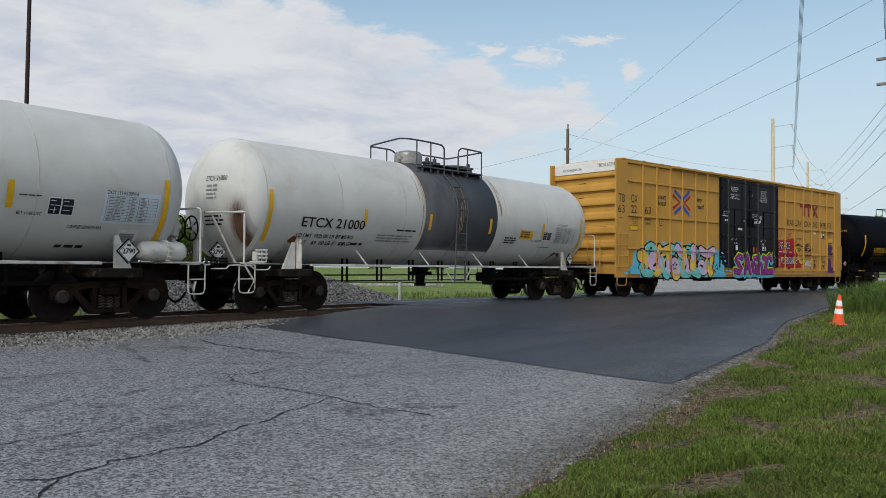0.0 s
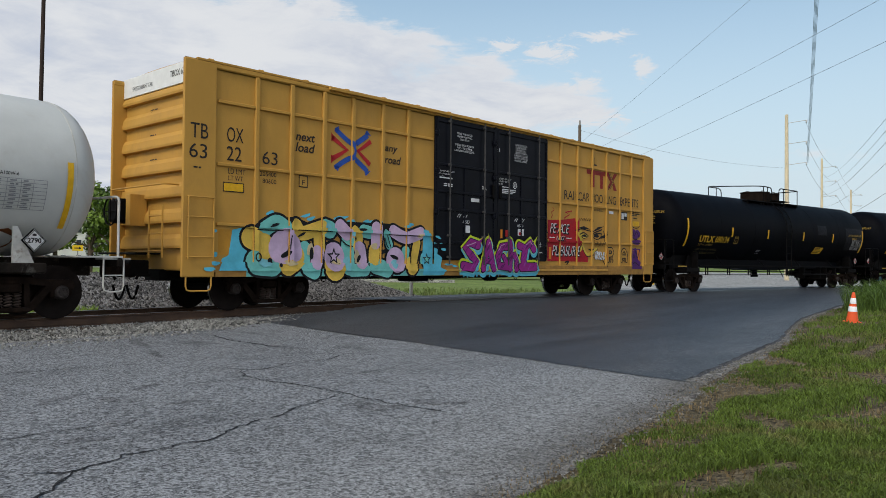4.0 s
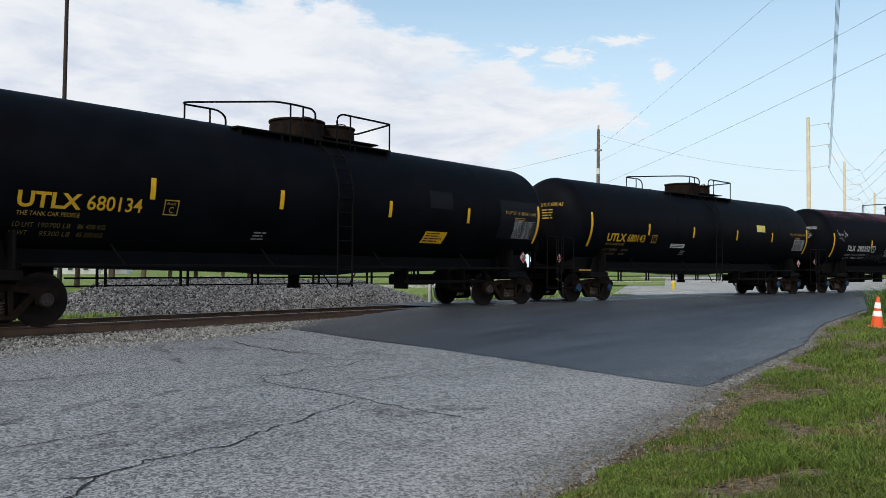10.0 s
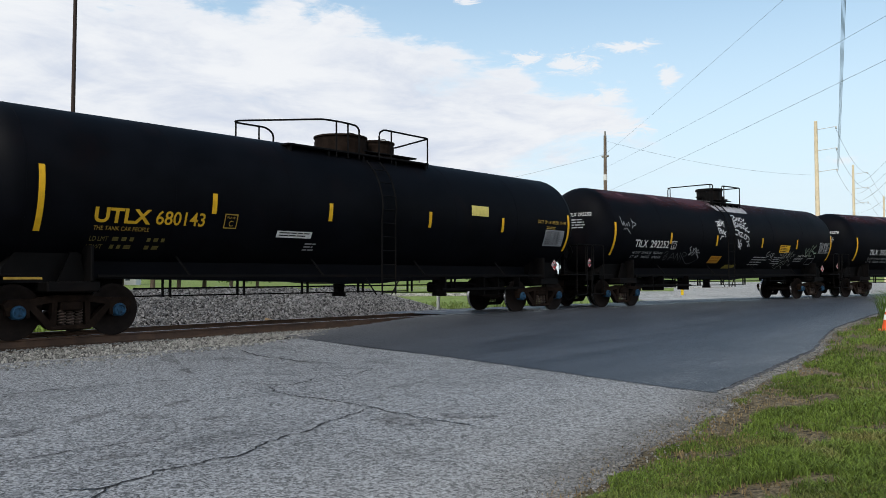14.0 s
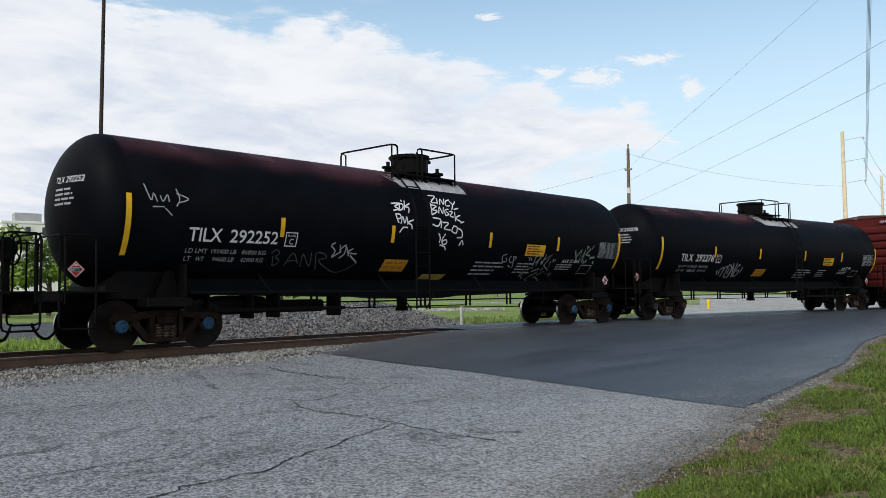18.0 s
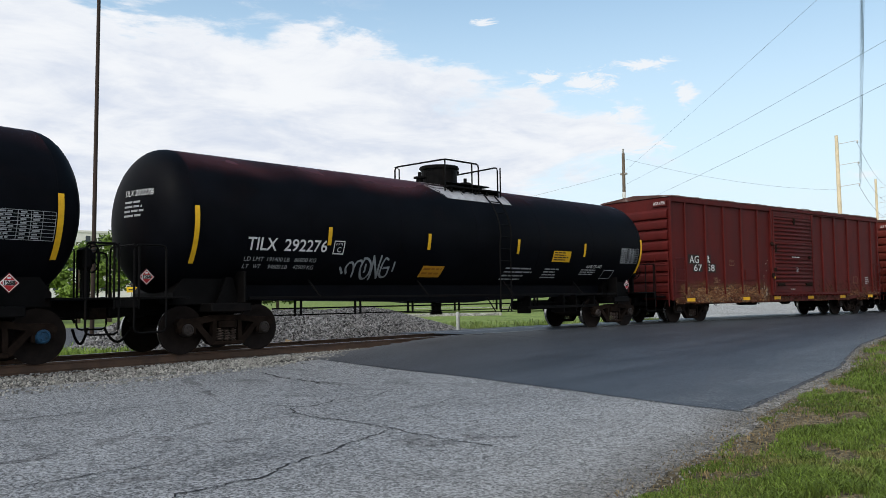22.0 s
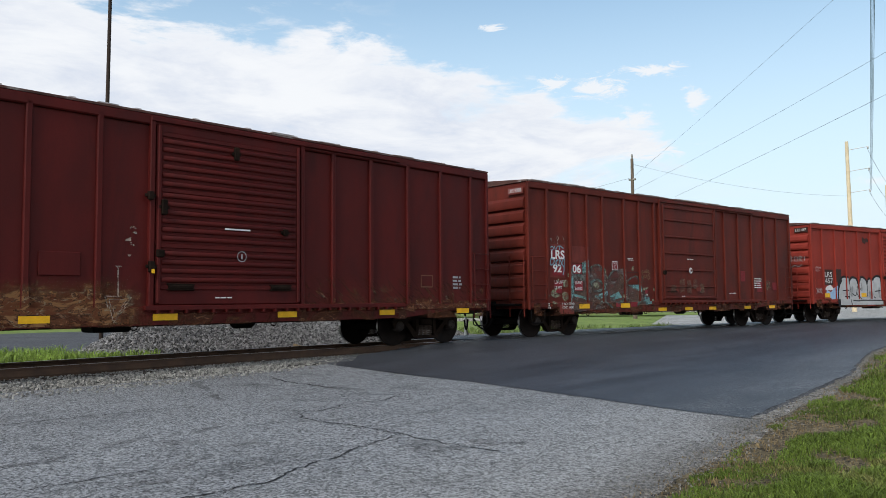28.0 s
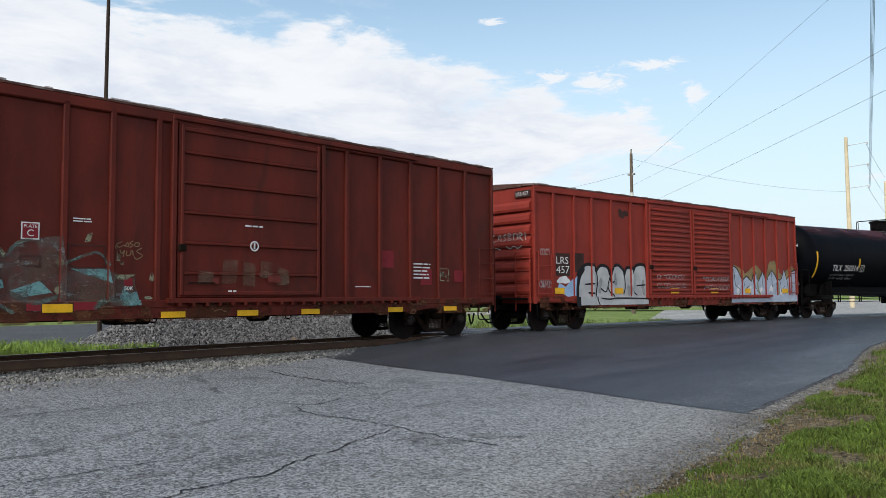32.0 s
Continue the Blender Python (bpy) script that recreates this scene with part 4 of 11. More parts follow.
def coupler(car, x, way, draft):
    """Knuckle coupler with its air hose at one end; way: +1 or -1."""
    s = Shape()
    a, b = sorted((x, x + way * draft))
    s.box(a, b, -0.11, 0.11, 0.72, 0.94, 0.03)
    e = x + way * draft
    s.box(min(e, e + way * 0.16), max(e, e + way * 0.16), -0.19, 0.10, 0.70, 0.98, 0.05)
    s.box(min(e, e + way * 0.28), max(e, e + way * 0.28), -0.22, -0.13, 0.70, 0.98, 0.035)
    part("coupler", s, M["truck"], car, "rusty dark knuckle coupler")
    h = Shape()
    h.tube([(x + way * (draft + 0.05) * f, -0.42 + 0.25 * f, 0.72 - 0.46 * math.sin(math.pi * min(1, f * 0.8 + 0.1)) ** 0.8) for f in [i / 10 for i in range(11)]], 0.026, 7)
    h.tube([(x - way * 0.25, -0.42, 0.74), (x, -0.42, 0.74), (x + way * 0.05, -0.42, 0.66)], 0.032, 7)
    part("air_hose", h, M["frame_black"], car, "sagging black rubber air hose")


def handrail(s, pts, r=0.017, seg=6):
    """A bent bar through pts with rounded corners."""
    out = [Vector(pts[0])]
    for i in range(1, len(pts) - 1):
        a, b, c = Vector(pts[i - 1]), Vector(pts[i]), Vector(pts[i + 1])
        k = min(0.10, (a - b).length * 0.45, (c - b).length * 0.45)
        p, q = b + (a - b).normalized() * k, b + (c - b).normalized() * k
        out += [p, (p + b * 2 + q) / 4, q]
    out.append(Vector(pts[-1]))
    s.tube(out, r, seg)


# ---- tank cars ----
def tank_car(name, label, style, half, R, zc, trucks, couple, cap, marks, bands=(), ladder_x=0.15, rails=(-2.65, -0.95, -0.24, 0.42, 2.20), dome_x=-0.1, brake=1, group="train cars", inset=(0.95, 0.95), wheel=None, posts=(True, True)):
    """half: tank half length over the heads; couple: half length over the couplers."""
    car = thing(name, None, None, label, "tank car", group=group)
    shell, gear = (M["tank_black"], M["frame_black"]) if style != "white" else (M["tank_white"], M["frame_white"])
    hd = 0.80
    prof = [(R * math.sin(a), -half + hd * (1 - math.cos(a))) for a in np.linspace(0.02, math.pi / 2, 12)]
    n = 12
    for i in range(1, n):
        prof.append((R, -half + hd + (2 * half - 2 * hd) * i / n))
    prof += [(R * math.sin(a), half - hd * (1 - math.cos(a))) for a in np.linspace(math.pi / 2, 0.02, 12)]
    tank = part("tank", Shape().lathe(prof, 56, "x", Matrix.Translation((0, 0, zc))), shell, car, smooth=35)
    for x in np.linspace(-half + hd, half - hd, 7):
        part("weld_seam", cached(("seam", R, zc, style), lambda: Shape().lathe([(R - 0.01, -0.014), (R + 0.004, -0.008), (R + 0.004, 0.008), (R - 0.01, 0.014)], 56, "x", Matrix.Translation((0, 0, zc))).mesh("weld_seam", 35)), shell if style != "white" else M["seam_dirt"], tank, m=Matrix.Translation((x, 0, 0)))
    for x0, x1, material in bands:
        a0 = math.asin((zc - 1.53) / R)
        s, n = Shape(), 44
        ring = [(-a0 + (math.pi + 2 * a0) * j / n) for j in range(n + 1)]
        vs = [(x, -math.cos(a) * r, zc + math.sin(a) * r) for a in ring for x, r in ((x0, R - 0.01), (x0 + 0.005, R + 0.006), (x1 - 0.005, R + 0.006), (x1, R - 0.01))]
        me = bpy.data.meshes.new("jacket_band")
        me.from_pydata(vs, [], [(4 * j + q, 4 * j + q + 1, 4 * j + q + 5, 4 * j + q + 4) for j in range(n) for q in range(3)] + [(0, 1, 2, 3), (4 * n + 3, 4 * n + 2, 4 * n + 1, 4 * n)])
        for p in me.polygons:
            p.use_smooth = True
        part("jacket_band", me, material, tank, "dark grey coated band over the top and sides of the tank")
        for x in (x0, x1):
            part("rust_edge", Shape().lathe([(R, x - 0.02), (R + 0.003, x - 0.014), (R + 0.003, x + 0.014), (R, x + 0.02)], 56, "x", Matrix.Translation((0, 0, zc))), M["rust_thin"], tank, "thin rust line along the edge of the band", smooth=35)

    def on(x, z, lift=0.012):
        return x, -(math.sqrt(max(0.02, R * R - (z - zc) ** 2)) + lift), z
    # end sills, saddles and side rails
    low = zc - R
    for k in (-1, 1):
        xe = couple - (0.16 if style != "white" else inset[(k + 1) // 2])
        s = Shape()
        s.box(*sorted((k * (trucks - 1.35), k * xe)), -0.30, 0.30, 0.74, 1.08, 0.02)
        s.box(*sorted((k * (xe - 0.10), k * xe)), -1.42, 1.42, 0.92, 1.08, 0.015)
        s.box(*sorted((k * (trucks - 0.45), k * (trucks + 0.45))), -1.35, 1.35, 0.80, 0.98, 0.02)
        part("end_sill", s, gear if style != "white" else M["sill_grime"], car)
        if style != "white":
            part("body_bolster", Shape().prism([(k * (trucks - 0.55), 0.96), (k * (trucks + 1.05), 0.96), (k * (trucks + 1.05), 1.20), (k * (trucks + 0.75), 1.62), (k * (trucks - 0.45), 1.50)], -0.92, 0.92), gear, car)
        for ya, yb in ((-1.42, -0.35), (0.35, 1.42)):
            part("end_platform", Shape().box(*sorted((k * (half - 0.75), k * xe)), ya, yb, 1.08, 1.115, 0.006), gear, car)
        for side in (-1, 1):
            s = Shape()
            x0 = k * (trucks - (0.32 if style != "white" else 0.16))
            if style == "white":
                s.prism([(x0 + k * 0.10, 0.98), (x0 + k * 0.46, 0.98), (x0 + k * 0.18, 1.60), (x0 + k * 0.10, 1.60)], *sorted((side * 1.16, side * 1.20)))
                if posts[(k + 1) // 2]:
                    part("saddle_post", Shape().box(*sorted((x0, x0 + k * 0.06)), *sorted((side * 0.95, side * 1.34)), 0.98, 1.66, 0.012), M["frame_stained"], car, "white saddle plate stained with rust")
            else:
                s.prism([(x0, 0.98), (x0 + k * 0.50, 0.98), (x0 + k * 0.30, 1.50), (x0 + k * 0.16, 1.50)], *sorted((side * 1.02, side * 1.08)))
                s.box(*sorted((x0, x0 + k * 0.05)), *sorted((side * 0.95, side * 1.36)), 0.98, 1.62, 0.01)
            part("saddle", s, gear if style != "white" else M["frame_stained"], car)
            s = Shape()
            yy = side * 1.40
            xa = k * (xe - 0.03)
            xb = k * (xe - (0.64 if style != "white" else 1.25))
            if style == "white":
                handrail(s, [(xa - k * 0.06, yy, 1.1), (xa - k * 0.06, yy, 2.22), (xa - k * 0.06, side * 0.05, 2.22)], 0.024)
                handrail(s, [(xa + k * 0.06, yy, 1.06), (xa + k * 0.06, yy, 0.46), (xa - k * 0.34, yy, 0.46), (xa - k * 0.34, yy, 1.06)], 0.016)
                s.tube([(xa + k * 0.06, yy, 0.76), (xa - k * 0.34, yy, 0.76)], 0.014, 5)
                s.box(*sorted((xa - k * 0.36, xa + k * 0.2)), *sorted((yy, yy - side * 0.25)), 1.05, 1.08, 0.006)
            else:
                handrail(s, [(xa, yy, 1.0), (xa, yy, 2.08), (xb, yy, 2.08), (xb, yy, 0.46), (xa, yy, 0.46), (xa, yy, 1.1)], 0.021)
                s.tube([(xa - k * 0.09, yy, 0.9), (xa - k * 0.09, yy, 2.10)], 0.021, 6)
                handrail(s, [(xa, yy, 2.08), (xa, side * 0.30, 2.08), (xa, side * 0.30, 1.08)], 0.018)
            part("end_railing", s, gear, car)
        truck(car, k * trucks, cap, -k * math.degrees(trucks / 130.0))
        coupler(car, k * (couple - 0.55), k, 0.36)
    # brake wheel on one end
    xw, yw = wheel or (couple - 0.30, -0.62)
    turned = 1 if xw > 0 else -1
    s = Shape()
    s.tube([(xw, yw + 0.27 * math.cos(a), 1.85 + 0.27 * math.sin(a)) for a in [j * math.pi / 12 for j in range(24)]], 0.018, 6, True)
    for a in range(5):
        s.tube([(xw, yw, 1.85), (xw, yw + 0.27 * math.cos(a * 1.257), 1.85 + 0.27 * math.sin(a * 1.257))], 0.013, 5)
    s.tube([(xw + 0.03 * turned, yw, 1.85), (xw - 0.06 * turned, yw, 1.85)], 0.04, 8)
    part("brake_wheel", s, M["frame_black"], car, "black five-spoked brake wheel")
    s = Shape()
    s.box(*sorted((xw - 0.24 * turned, xw - 0.05 * turned)), yw - 0.16, yw + 0.16, 1.62, 2.04, 0.05)
    s.lathe([(0.10, xw - 0.06), (0.12, xw - 0.05), (0.12, xw + 0.05), (0.10, xw + 0.06)], 14, "x", Matrix.Translation((-0.05 * turned, yw - 0.02, 1.85)))
    s.box(*sorted((xw - 0.19 * turned, xw - 0.09 * turned)), yw - 0.07, yw + 0.07, 1.08, 1.66, 0.01)
    part("brake_housing", s, gear, car)
    # long side rail with its hangers and rods below
    for side in (-1, 1):
        s = Shape()
        s.box(-trucks + 0.4, trucks - 0.4, *sorted((side * 1.30, side * 1.38)), 1.045, 1.10, 0.008)
        for x in np.linspace(-trucks + 2.2, trucks - 2.2, 4):
            s.tube([(x, side * 1.34, 1.07), (x - 0.18, side * 1.10, 1.46)], 0.022, 5)
        part("side_rail", s, gear, car)
    if style != "white":
        part("belly_jacket", Shape().prism([(-half + 0.9, 1.35), (-half + 1.0, 1.06), (-trucks + 1.6, 1.02), (-1.2, 0.93), (-0.6, 0.88), (0.6, 0.88), (1.2, 0.93), (trucks - 1.6, 1.02), (half - 1.0, 1.06), (half - 0.9, 1.35)], -0.75, 0.75), shell, car, "black insulated belly of the tank")
    s = Shape()
    s.tube([(-trucks + 1.4, -0.62, 0.83), (trucks - 1.4, -0.62, 0.83)], 0.020, 6)
    s.tube([(-trucks + 1.4, -0.55, 0.68), (trucks * 0.25, -0.55, 0.68)], 0.016, 6)
    for x in np.linspace(-trucks + 2.0, trucks - 2.0, 7):
        for dx in (0, 0.16):
            s.box(x + dx - 0.02, x + dx + 0.02, -0.64, -0.60, 0.66, low + 0.2)
    part("brake_rod", s, M["frame_black"], car, "thin brake rods hung under the tank")
    s = Shape()
    s.box(*sorted((brake * trucks * 0.42, brake * trucks * 0.62)), -0.55, -0.05, 0.62, 0.90, 0.04)
    s.lathe([(0.18, brake * trucks * 0.64), (0.20, brake * trucks * 0.68), (0.20, brake * trucks * 0.80), (0.16, brake * trucks * 0.83)], 16, "x", Matrix.Translation((0, -0.4, 0.80)))
    for q in (0.40, 0.63, 0.72, 0.86):
        s.box(brake * trucks * q - 0.03, brake * trucks * q + 0.03, -0.95, -0.45, 0.52, 1.05, 0.01)
    s.box(*sorted((brake * trucks * 0.38, brake * trucks * 0.88)), -0.97, -0.92, 0.66, 0.74, 0.01)
    part("brake_cylinder", s, M["frame_black"], car)
    s = Shape()
    s.lathe([(0.26, low + 0.04), (0.24, low - 0.16), (0.15, low - 0.22), (0.13, low - 0.50), (0.17, low - 0.52), (0.17, low - 0.60)], 16, "z", Matrix.Translation((-0.1, 0, 0)))
    s.box(-0.55, 0.35, -0.05, 0.05, low - 0.26, low - 0.18)
    s.box(-0.42, -0.36, -0.3, -0.24, low - 0.5, low - 0.1)
    part("outlet_valve", s, M["frame_black"], car)
    # ladder up the near side
    s = Shape()
    top = zc + R * 0.80
    lean = -0.045 if style == "white" else 0.0

    def ladder_y(z):
        if z < zc:
            return -max(1.40, R + 0.06) - lean * (zc - z)
        return -(math.sqrt(max(0, R * R - (z - zc) ** 2)) + 0.10)
    for x in (ladder_x - 0.22, ladder_x + 0.22):
        pts = []
        for z in np.linspace(0.62, top, 12):
            pts.append((x, ladder_y(z), z))
        s.tube(pts, 0.022, 5)
    for z in np.arange(0.68, top, 0.33):
        y = ladder_y(z)
        s.tube([(ladder_x - 0.22, y, z), (ladder_x + 0.22, y, z)], 0.016, 5)
    part("ladder", s, gear if style != "white" else M["tank_grey"], car)
    for x in (ladder_x - 0.55, ladder_x + 0.55):
        part("ladder_brace", Shape().tube([(x, -1.36, 1.0), (x + (0.3 if x < ladder_x else -0.3), -1.40, 0.62)], 0.018, 5), gear, car)
    # top walkway, railing, dome
    tz = zc + R
    s = Shape()
    r0, r1, r2, r3, r4 = rails
    xa, xb = r0, r4
    s.box(xa + 0.3, xb, -0.95, -0.52, tz - 0.18, tz - 0.13, 0.01)
    s.box(xa + 0.3, xb, 0.52, 0.95, tz - 0.18, tz - 0.13, 0.01)
    s.box(-0.2, xb - 0.1, -0.6, 0.6, tz + 0.0, tz + 0.035, 0.01)
    for x in np.linspace(xa + 0.4, xb - 0.1, 5):
        s.box(x - 0.03, x + 0.03, -0.92, 0.92, tz - 0.40, tz - 0.17)
    walkway_mat = gear if style != "white" else M["tank_grey"]
    part("walkway", s, walkway_mat, car)
    zt, rl = tz + 0.55, -0.93
    if style == "plain":
        # a rail that comes up on the near side, crosses the car and goes down on the far side
        s = Shape()
        handrail(s, [(r2, rl, tz - 0.28), (r2, rl, zt), (r1, rl, zt), (r0, -rl, zt), (r0, -rl, tz - 0.28)], 0.024)
        s.tube([(r1, rl, tz - 0.30), (r1, rl, zt)], 0.022, 6)
        s.tube([(r0 + 0.16, -rl, tz - 0.28), (r0 + 0.16, -rl, zt - 0.04), (r0, -rl, zt)], 0.020, 6)
        if r2 - r1 > 0.8:
            s.tube([(r2 - 0.27, rl, tz - 0.28), (r2 - 0.27, rl, zt)], 0.022, 6)
        part("railing", s, walkway_mat, car)
        s = Shape()
        handrail(s, [(r3, rl, tz - 0.28), (r3, rl, zt)] + ([(r4, rl, zt)] if r4 - r3 > 0.5 else []) + [(r4, -rl, zt), (r4, -rl, tz - 0.28)], 0.024)
        for x in (r3 + 0.17, r4) if r4 - r3 > 0.5 else (r4,):
            s.tube([(x, rl, tz - 0.30), (x, rl, zt)], 0.022, 6)
        part("railing", s, walkway_mat, car)
        s = Shape()
        handrail(s, [(dome_x - 0.78, -0.30, tz), (dome_x - 0.78, -0.30, tz + 0.34), (dome_x - 0.52, -0.30, tz + 0.36)], 0.02)
        for q in range(10):
            ang = 2 * math.pi * q / 10
            s.lathe([(0.022, tz + 0.44), (0.022, tz + 0.50)], 6, "z", Matrix.Translation((dome_x + 0.545 * math.cos(ang), 0.545 * math.sin(ang), 0)))
        part("manway_fittings", s, M["frame_black"], car)
    else:
        s = Shape()
        handrail(s, [(r2, rl, tz - 0.28), (r2, rl, zt - 0.10), (r2 - 0.10, rl, zt - 0.02), (r2 - 0.5, rl, zt), (r1, rl, zt), (r1 - 0.40, rl, zt - 0.01), (r1 - 0.50, rl + 0.2, zt), (r0 + 0.02, -rl - 0.2, zt), (r0 + 0.12, -rl, zt), (r0 + 1.0, -rl, zt), (r0 + 1.22, -rl, zt - 0.12), (r0 + 1.22, -rl, tz - 0.2)], 0.024)
        for x in (r1, (r1 + r2) / 2):
            s.tube([(x, rl, tz - 0.30), (x, rl, zt)], 0.021, 6)
        for x in (r0 + 0.15, r0 + 0.8):
            s.tube([(x, -rl, tz - 0.30), (x, -rl, zt)], 0.021, 6)
        part("railing", s, walkway_mat, car)
        s = Shape()
        handrail(s, [(r3, rl, tz - 0.22), (r3, rl, zt - 0.10), (r3 + 0.14, rl, zt), (r4, rl, zt - 0.02), (r4 + 0.5, -rl, zt), (r3 + 0.3, -rl, zt), (r3 + 0.3, -rl, tz - 0.2)], 0.024)
        for x in (r3 + 0.42, r4 - 0.04):
            s.tube([(x, rl, tz - 0.28), (x, rl, zt - 0.01)], 0.021, 6)
        s.tube([(r4 - 0.1, -rl, tz - 0.28), (r4 - 0.1, -rl, zt)], 0.021, 6)
        part("railing", s, walkway_mat, car)
    dome_mat = gear if style != "white" else M["dome_grey"]
    if style == "utility":
        for x, r in ((-0.05, 0.66), (1.10, 0.52)):
            s = Shape().lathe([(r, tz - 0.12), (r, tz + 0.26), (r * 0.98, tz + 0.27), (r * 0.98, tz + 0.33), (r + 0.02, tz + 0.34), (r + 0.02, tz + 0.38), (0.2, tz + 0.40)], 26, "z", Matrix.Translation((x, 0, 0)))
            handrail(s, [(x - 0.12, -r * 0.6, tz + 0.38), (x - 0.12, -r * 0.6, tz + 0.45), (x + 0.12, -r * 0.6, tz + 0.45), (x + 0.12, -r * 0.6, tz + 0.38)], 0.012)
            part("dome", s, M["truck"], car, "round rusty bonnet over the valves")
    elif style == "white":
        s = Shape().lathe([(0.36, tz - 0.12), (0.36, tz - 0.02), (0.405, tz - 0.01), (0.405, tz + 0.24), (0.39, tz + 0.31), (0.34, tz + 0.36), (0.2, tz + 0.39), (0.05, tz + 0.40)], 26, "z", Matrix.Translation((-0.64, 0, 0)))
        s.box(-1.12, -1.02, -0.1, 0.1, tz + 0.02, tz + 0.12, 0.01)
        part("dome", s, dome_mat, car, "round dull metal valve housing with a domed lid", smooth=40)
        part("manway", Shape().lathe([(0.42, tz - 0.1), (0.42, tz + 0.07), (0.46, tz + 0.08), (0.46, tz + 0.13), (0.15, tz + 0.15)], 20, "z", Matrix.Translation((1.30, 0, 0))), M["tank_grey"], car)
        for x in (0.05, 0.38, 1.95):
            part("valve", Shape().lathe([(0.12, tz), (0.12, tz + 0.10), (0.17, tz + 0.11), (0.17, tz + 0.15), (0.06, tz + 0.16), (0.06, tz + 0.27), (0.02, tz + 0.29)], 14, "z", Matrix.Translation((x, -0.1, 0))), M["tank_grey"], car)
    else:
        s = Shape().lathe([(0.50, tz - 0.12), (0.50, tz + 0.42), (0.54, tz + 0.43), (0.54, tz + 0.52), (0.2, tz + 0.54)], 26, "z", Matrix.Translation((dome_x, 0, 0)))
        s.box(dome_x + 0.5, dome_x + 0.75, -0.06, 0.06, tz + 0.40, tz + 0.48, 0.01)
        part("dome", s, gear, car, "round black manway cover with bolted lid")
        for x in (dome_x + 0.95, dome_x - 0.85):
            part("valve", Shape().lathe([(0.1, tz), (0.1, tz + 0.1), (0.17, tz + 0.11), (0.17, tz + 0.15), (0.05, tz + 0.16), (0.05, tz + 0.28)], 12, "z", Matrix.Translation((x, -0.1, 0))), M["frame_black"], car)
        vs, fs = [], []
        for i, x in enumerate(np.linspace(min(r1, dome_x - 1.0) - 0.55, r4 + 0.22, 14)):
            for j, q in enumerate(np.linspace(0, 1, 5)):
                low_end = 0.49 if i > 1 else 0.20 + 0.145 * i
                vs.append(on(x + 0.30 * q * (1 - i / 13), tz - 0.04 - low_end * q, 0.006))
        fs = [(i * 5 + j, (i + 1) * 5 + j, (i + 1) * 5 + j + 1, i * 5 + j + 1) for i in range(13) for j in range(4)]
        me = bpy.data.meshes.new("apron_plate")
        me.from_pydata(vs, [], fs)
        part("apron_plate", me, M["apron"], tank, "pale grey apron plate below the manway")
    for f in marks:
        f(car, tank, on)
    return car


def strips(xs, z0, z1, ends=()):
    """Yellow reflective strips, taller at the ends."""
    def put(car, tank, on):
        for i, x in enumerate(xs):
            a, b = (z0 - 0.46, z1 + 0.26) if i in ends else (z0, z1)
            decal("reflector", [rect(x - 0.052, x + 0.052, a, b, 0, 18)], M["reflect"], tank, lambda u, v: on(u, v, 0.017), "yellow reflective strip")
    return put


def text(s, x, z, size, material="paint_white", shear=0.0, fat=0.0, spacing=1.0, wide=1.0, line_gap=1.0, name="lettering"):
    def put(car, tank, on):
        decal(name, [moved(glyphs(s, size, shear, fat, "LEFT", spacing, wide, line_gap), x, z)], M[material], tank, on)
    return put


def small(x0, x1, z, n, material="paint_white", hgt=0.035, gap=0.075, seed=1, split=3):
    def put(car, tank, on):
        decal("small_lettering", bars(x0, x1, z, n, hgt, gap, seed, split), M[material], tank, lambda u, v: on(u, v, 0.018))
    return put


def panel(x0, x1, z0, z1, material, slant=0.0, rows=0, ink="paint_dark", name="placard"):
    def put(car, tank, on):
        p = decal(name, [rect(x0, x1, z0, z1, slant, 6)], M[material], tank, on)
        if rows:
            g = (z1 - z0) / (rows + 0.6)
            decal("small_lettering", bars(x0 + 0.06, x1 - 0.06, z1 - g * 0.5, rows, g * 0.45, g, rows, 3), M[ink], p, lambda x, z: on(x + slant * (z - z0), z, 0.017))
    return put


def table(x0, x1, z0, z1, rows, ink):
    """A ruled table of small print painted straight on the tank."""
    def put(car, tank, on):
        g = (z1 - z0) / rows
        fl = [rect(x0, x1, z0 + g * i - 0.004, z0 + g * i + 0.004) for i in range(rows + 1)]
        fl += [rect(x - 0.004, x + 0.004, z0 + 0.006, z1 - 0.006, 0, 4) for x in (x0, x0 + 0.42 * (x1 - x0), x0 + 0.62 * (x1 - x0), x0 + 0.8 * (x1 - x0), x1)]
        for i in range(rows):
            z = z0 + g * (i + 0.72)
            fl += bars(x0 + 0.03, x0 + 0.39 * (x1 - x0), z, 1, g * 0.4, g, i + 3, 3) + bars(x0 + 0.46 * (x1 - x0), x0 + 0.58 * (x1 - x0), z, 1, g * 0.4, g, i + 9, 1) + bars(x0 + 0.65 * (x1 - x0), x0 + 0.77 * (x1 - x0), z, 1, g * 0.4, g, i, 1)
        decal("small_lettering", fl, M[ink], tank, lambda x, z: on(x, z, 0.019))
    return put


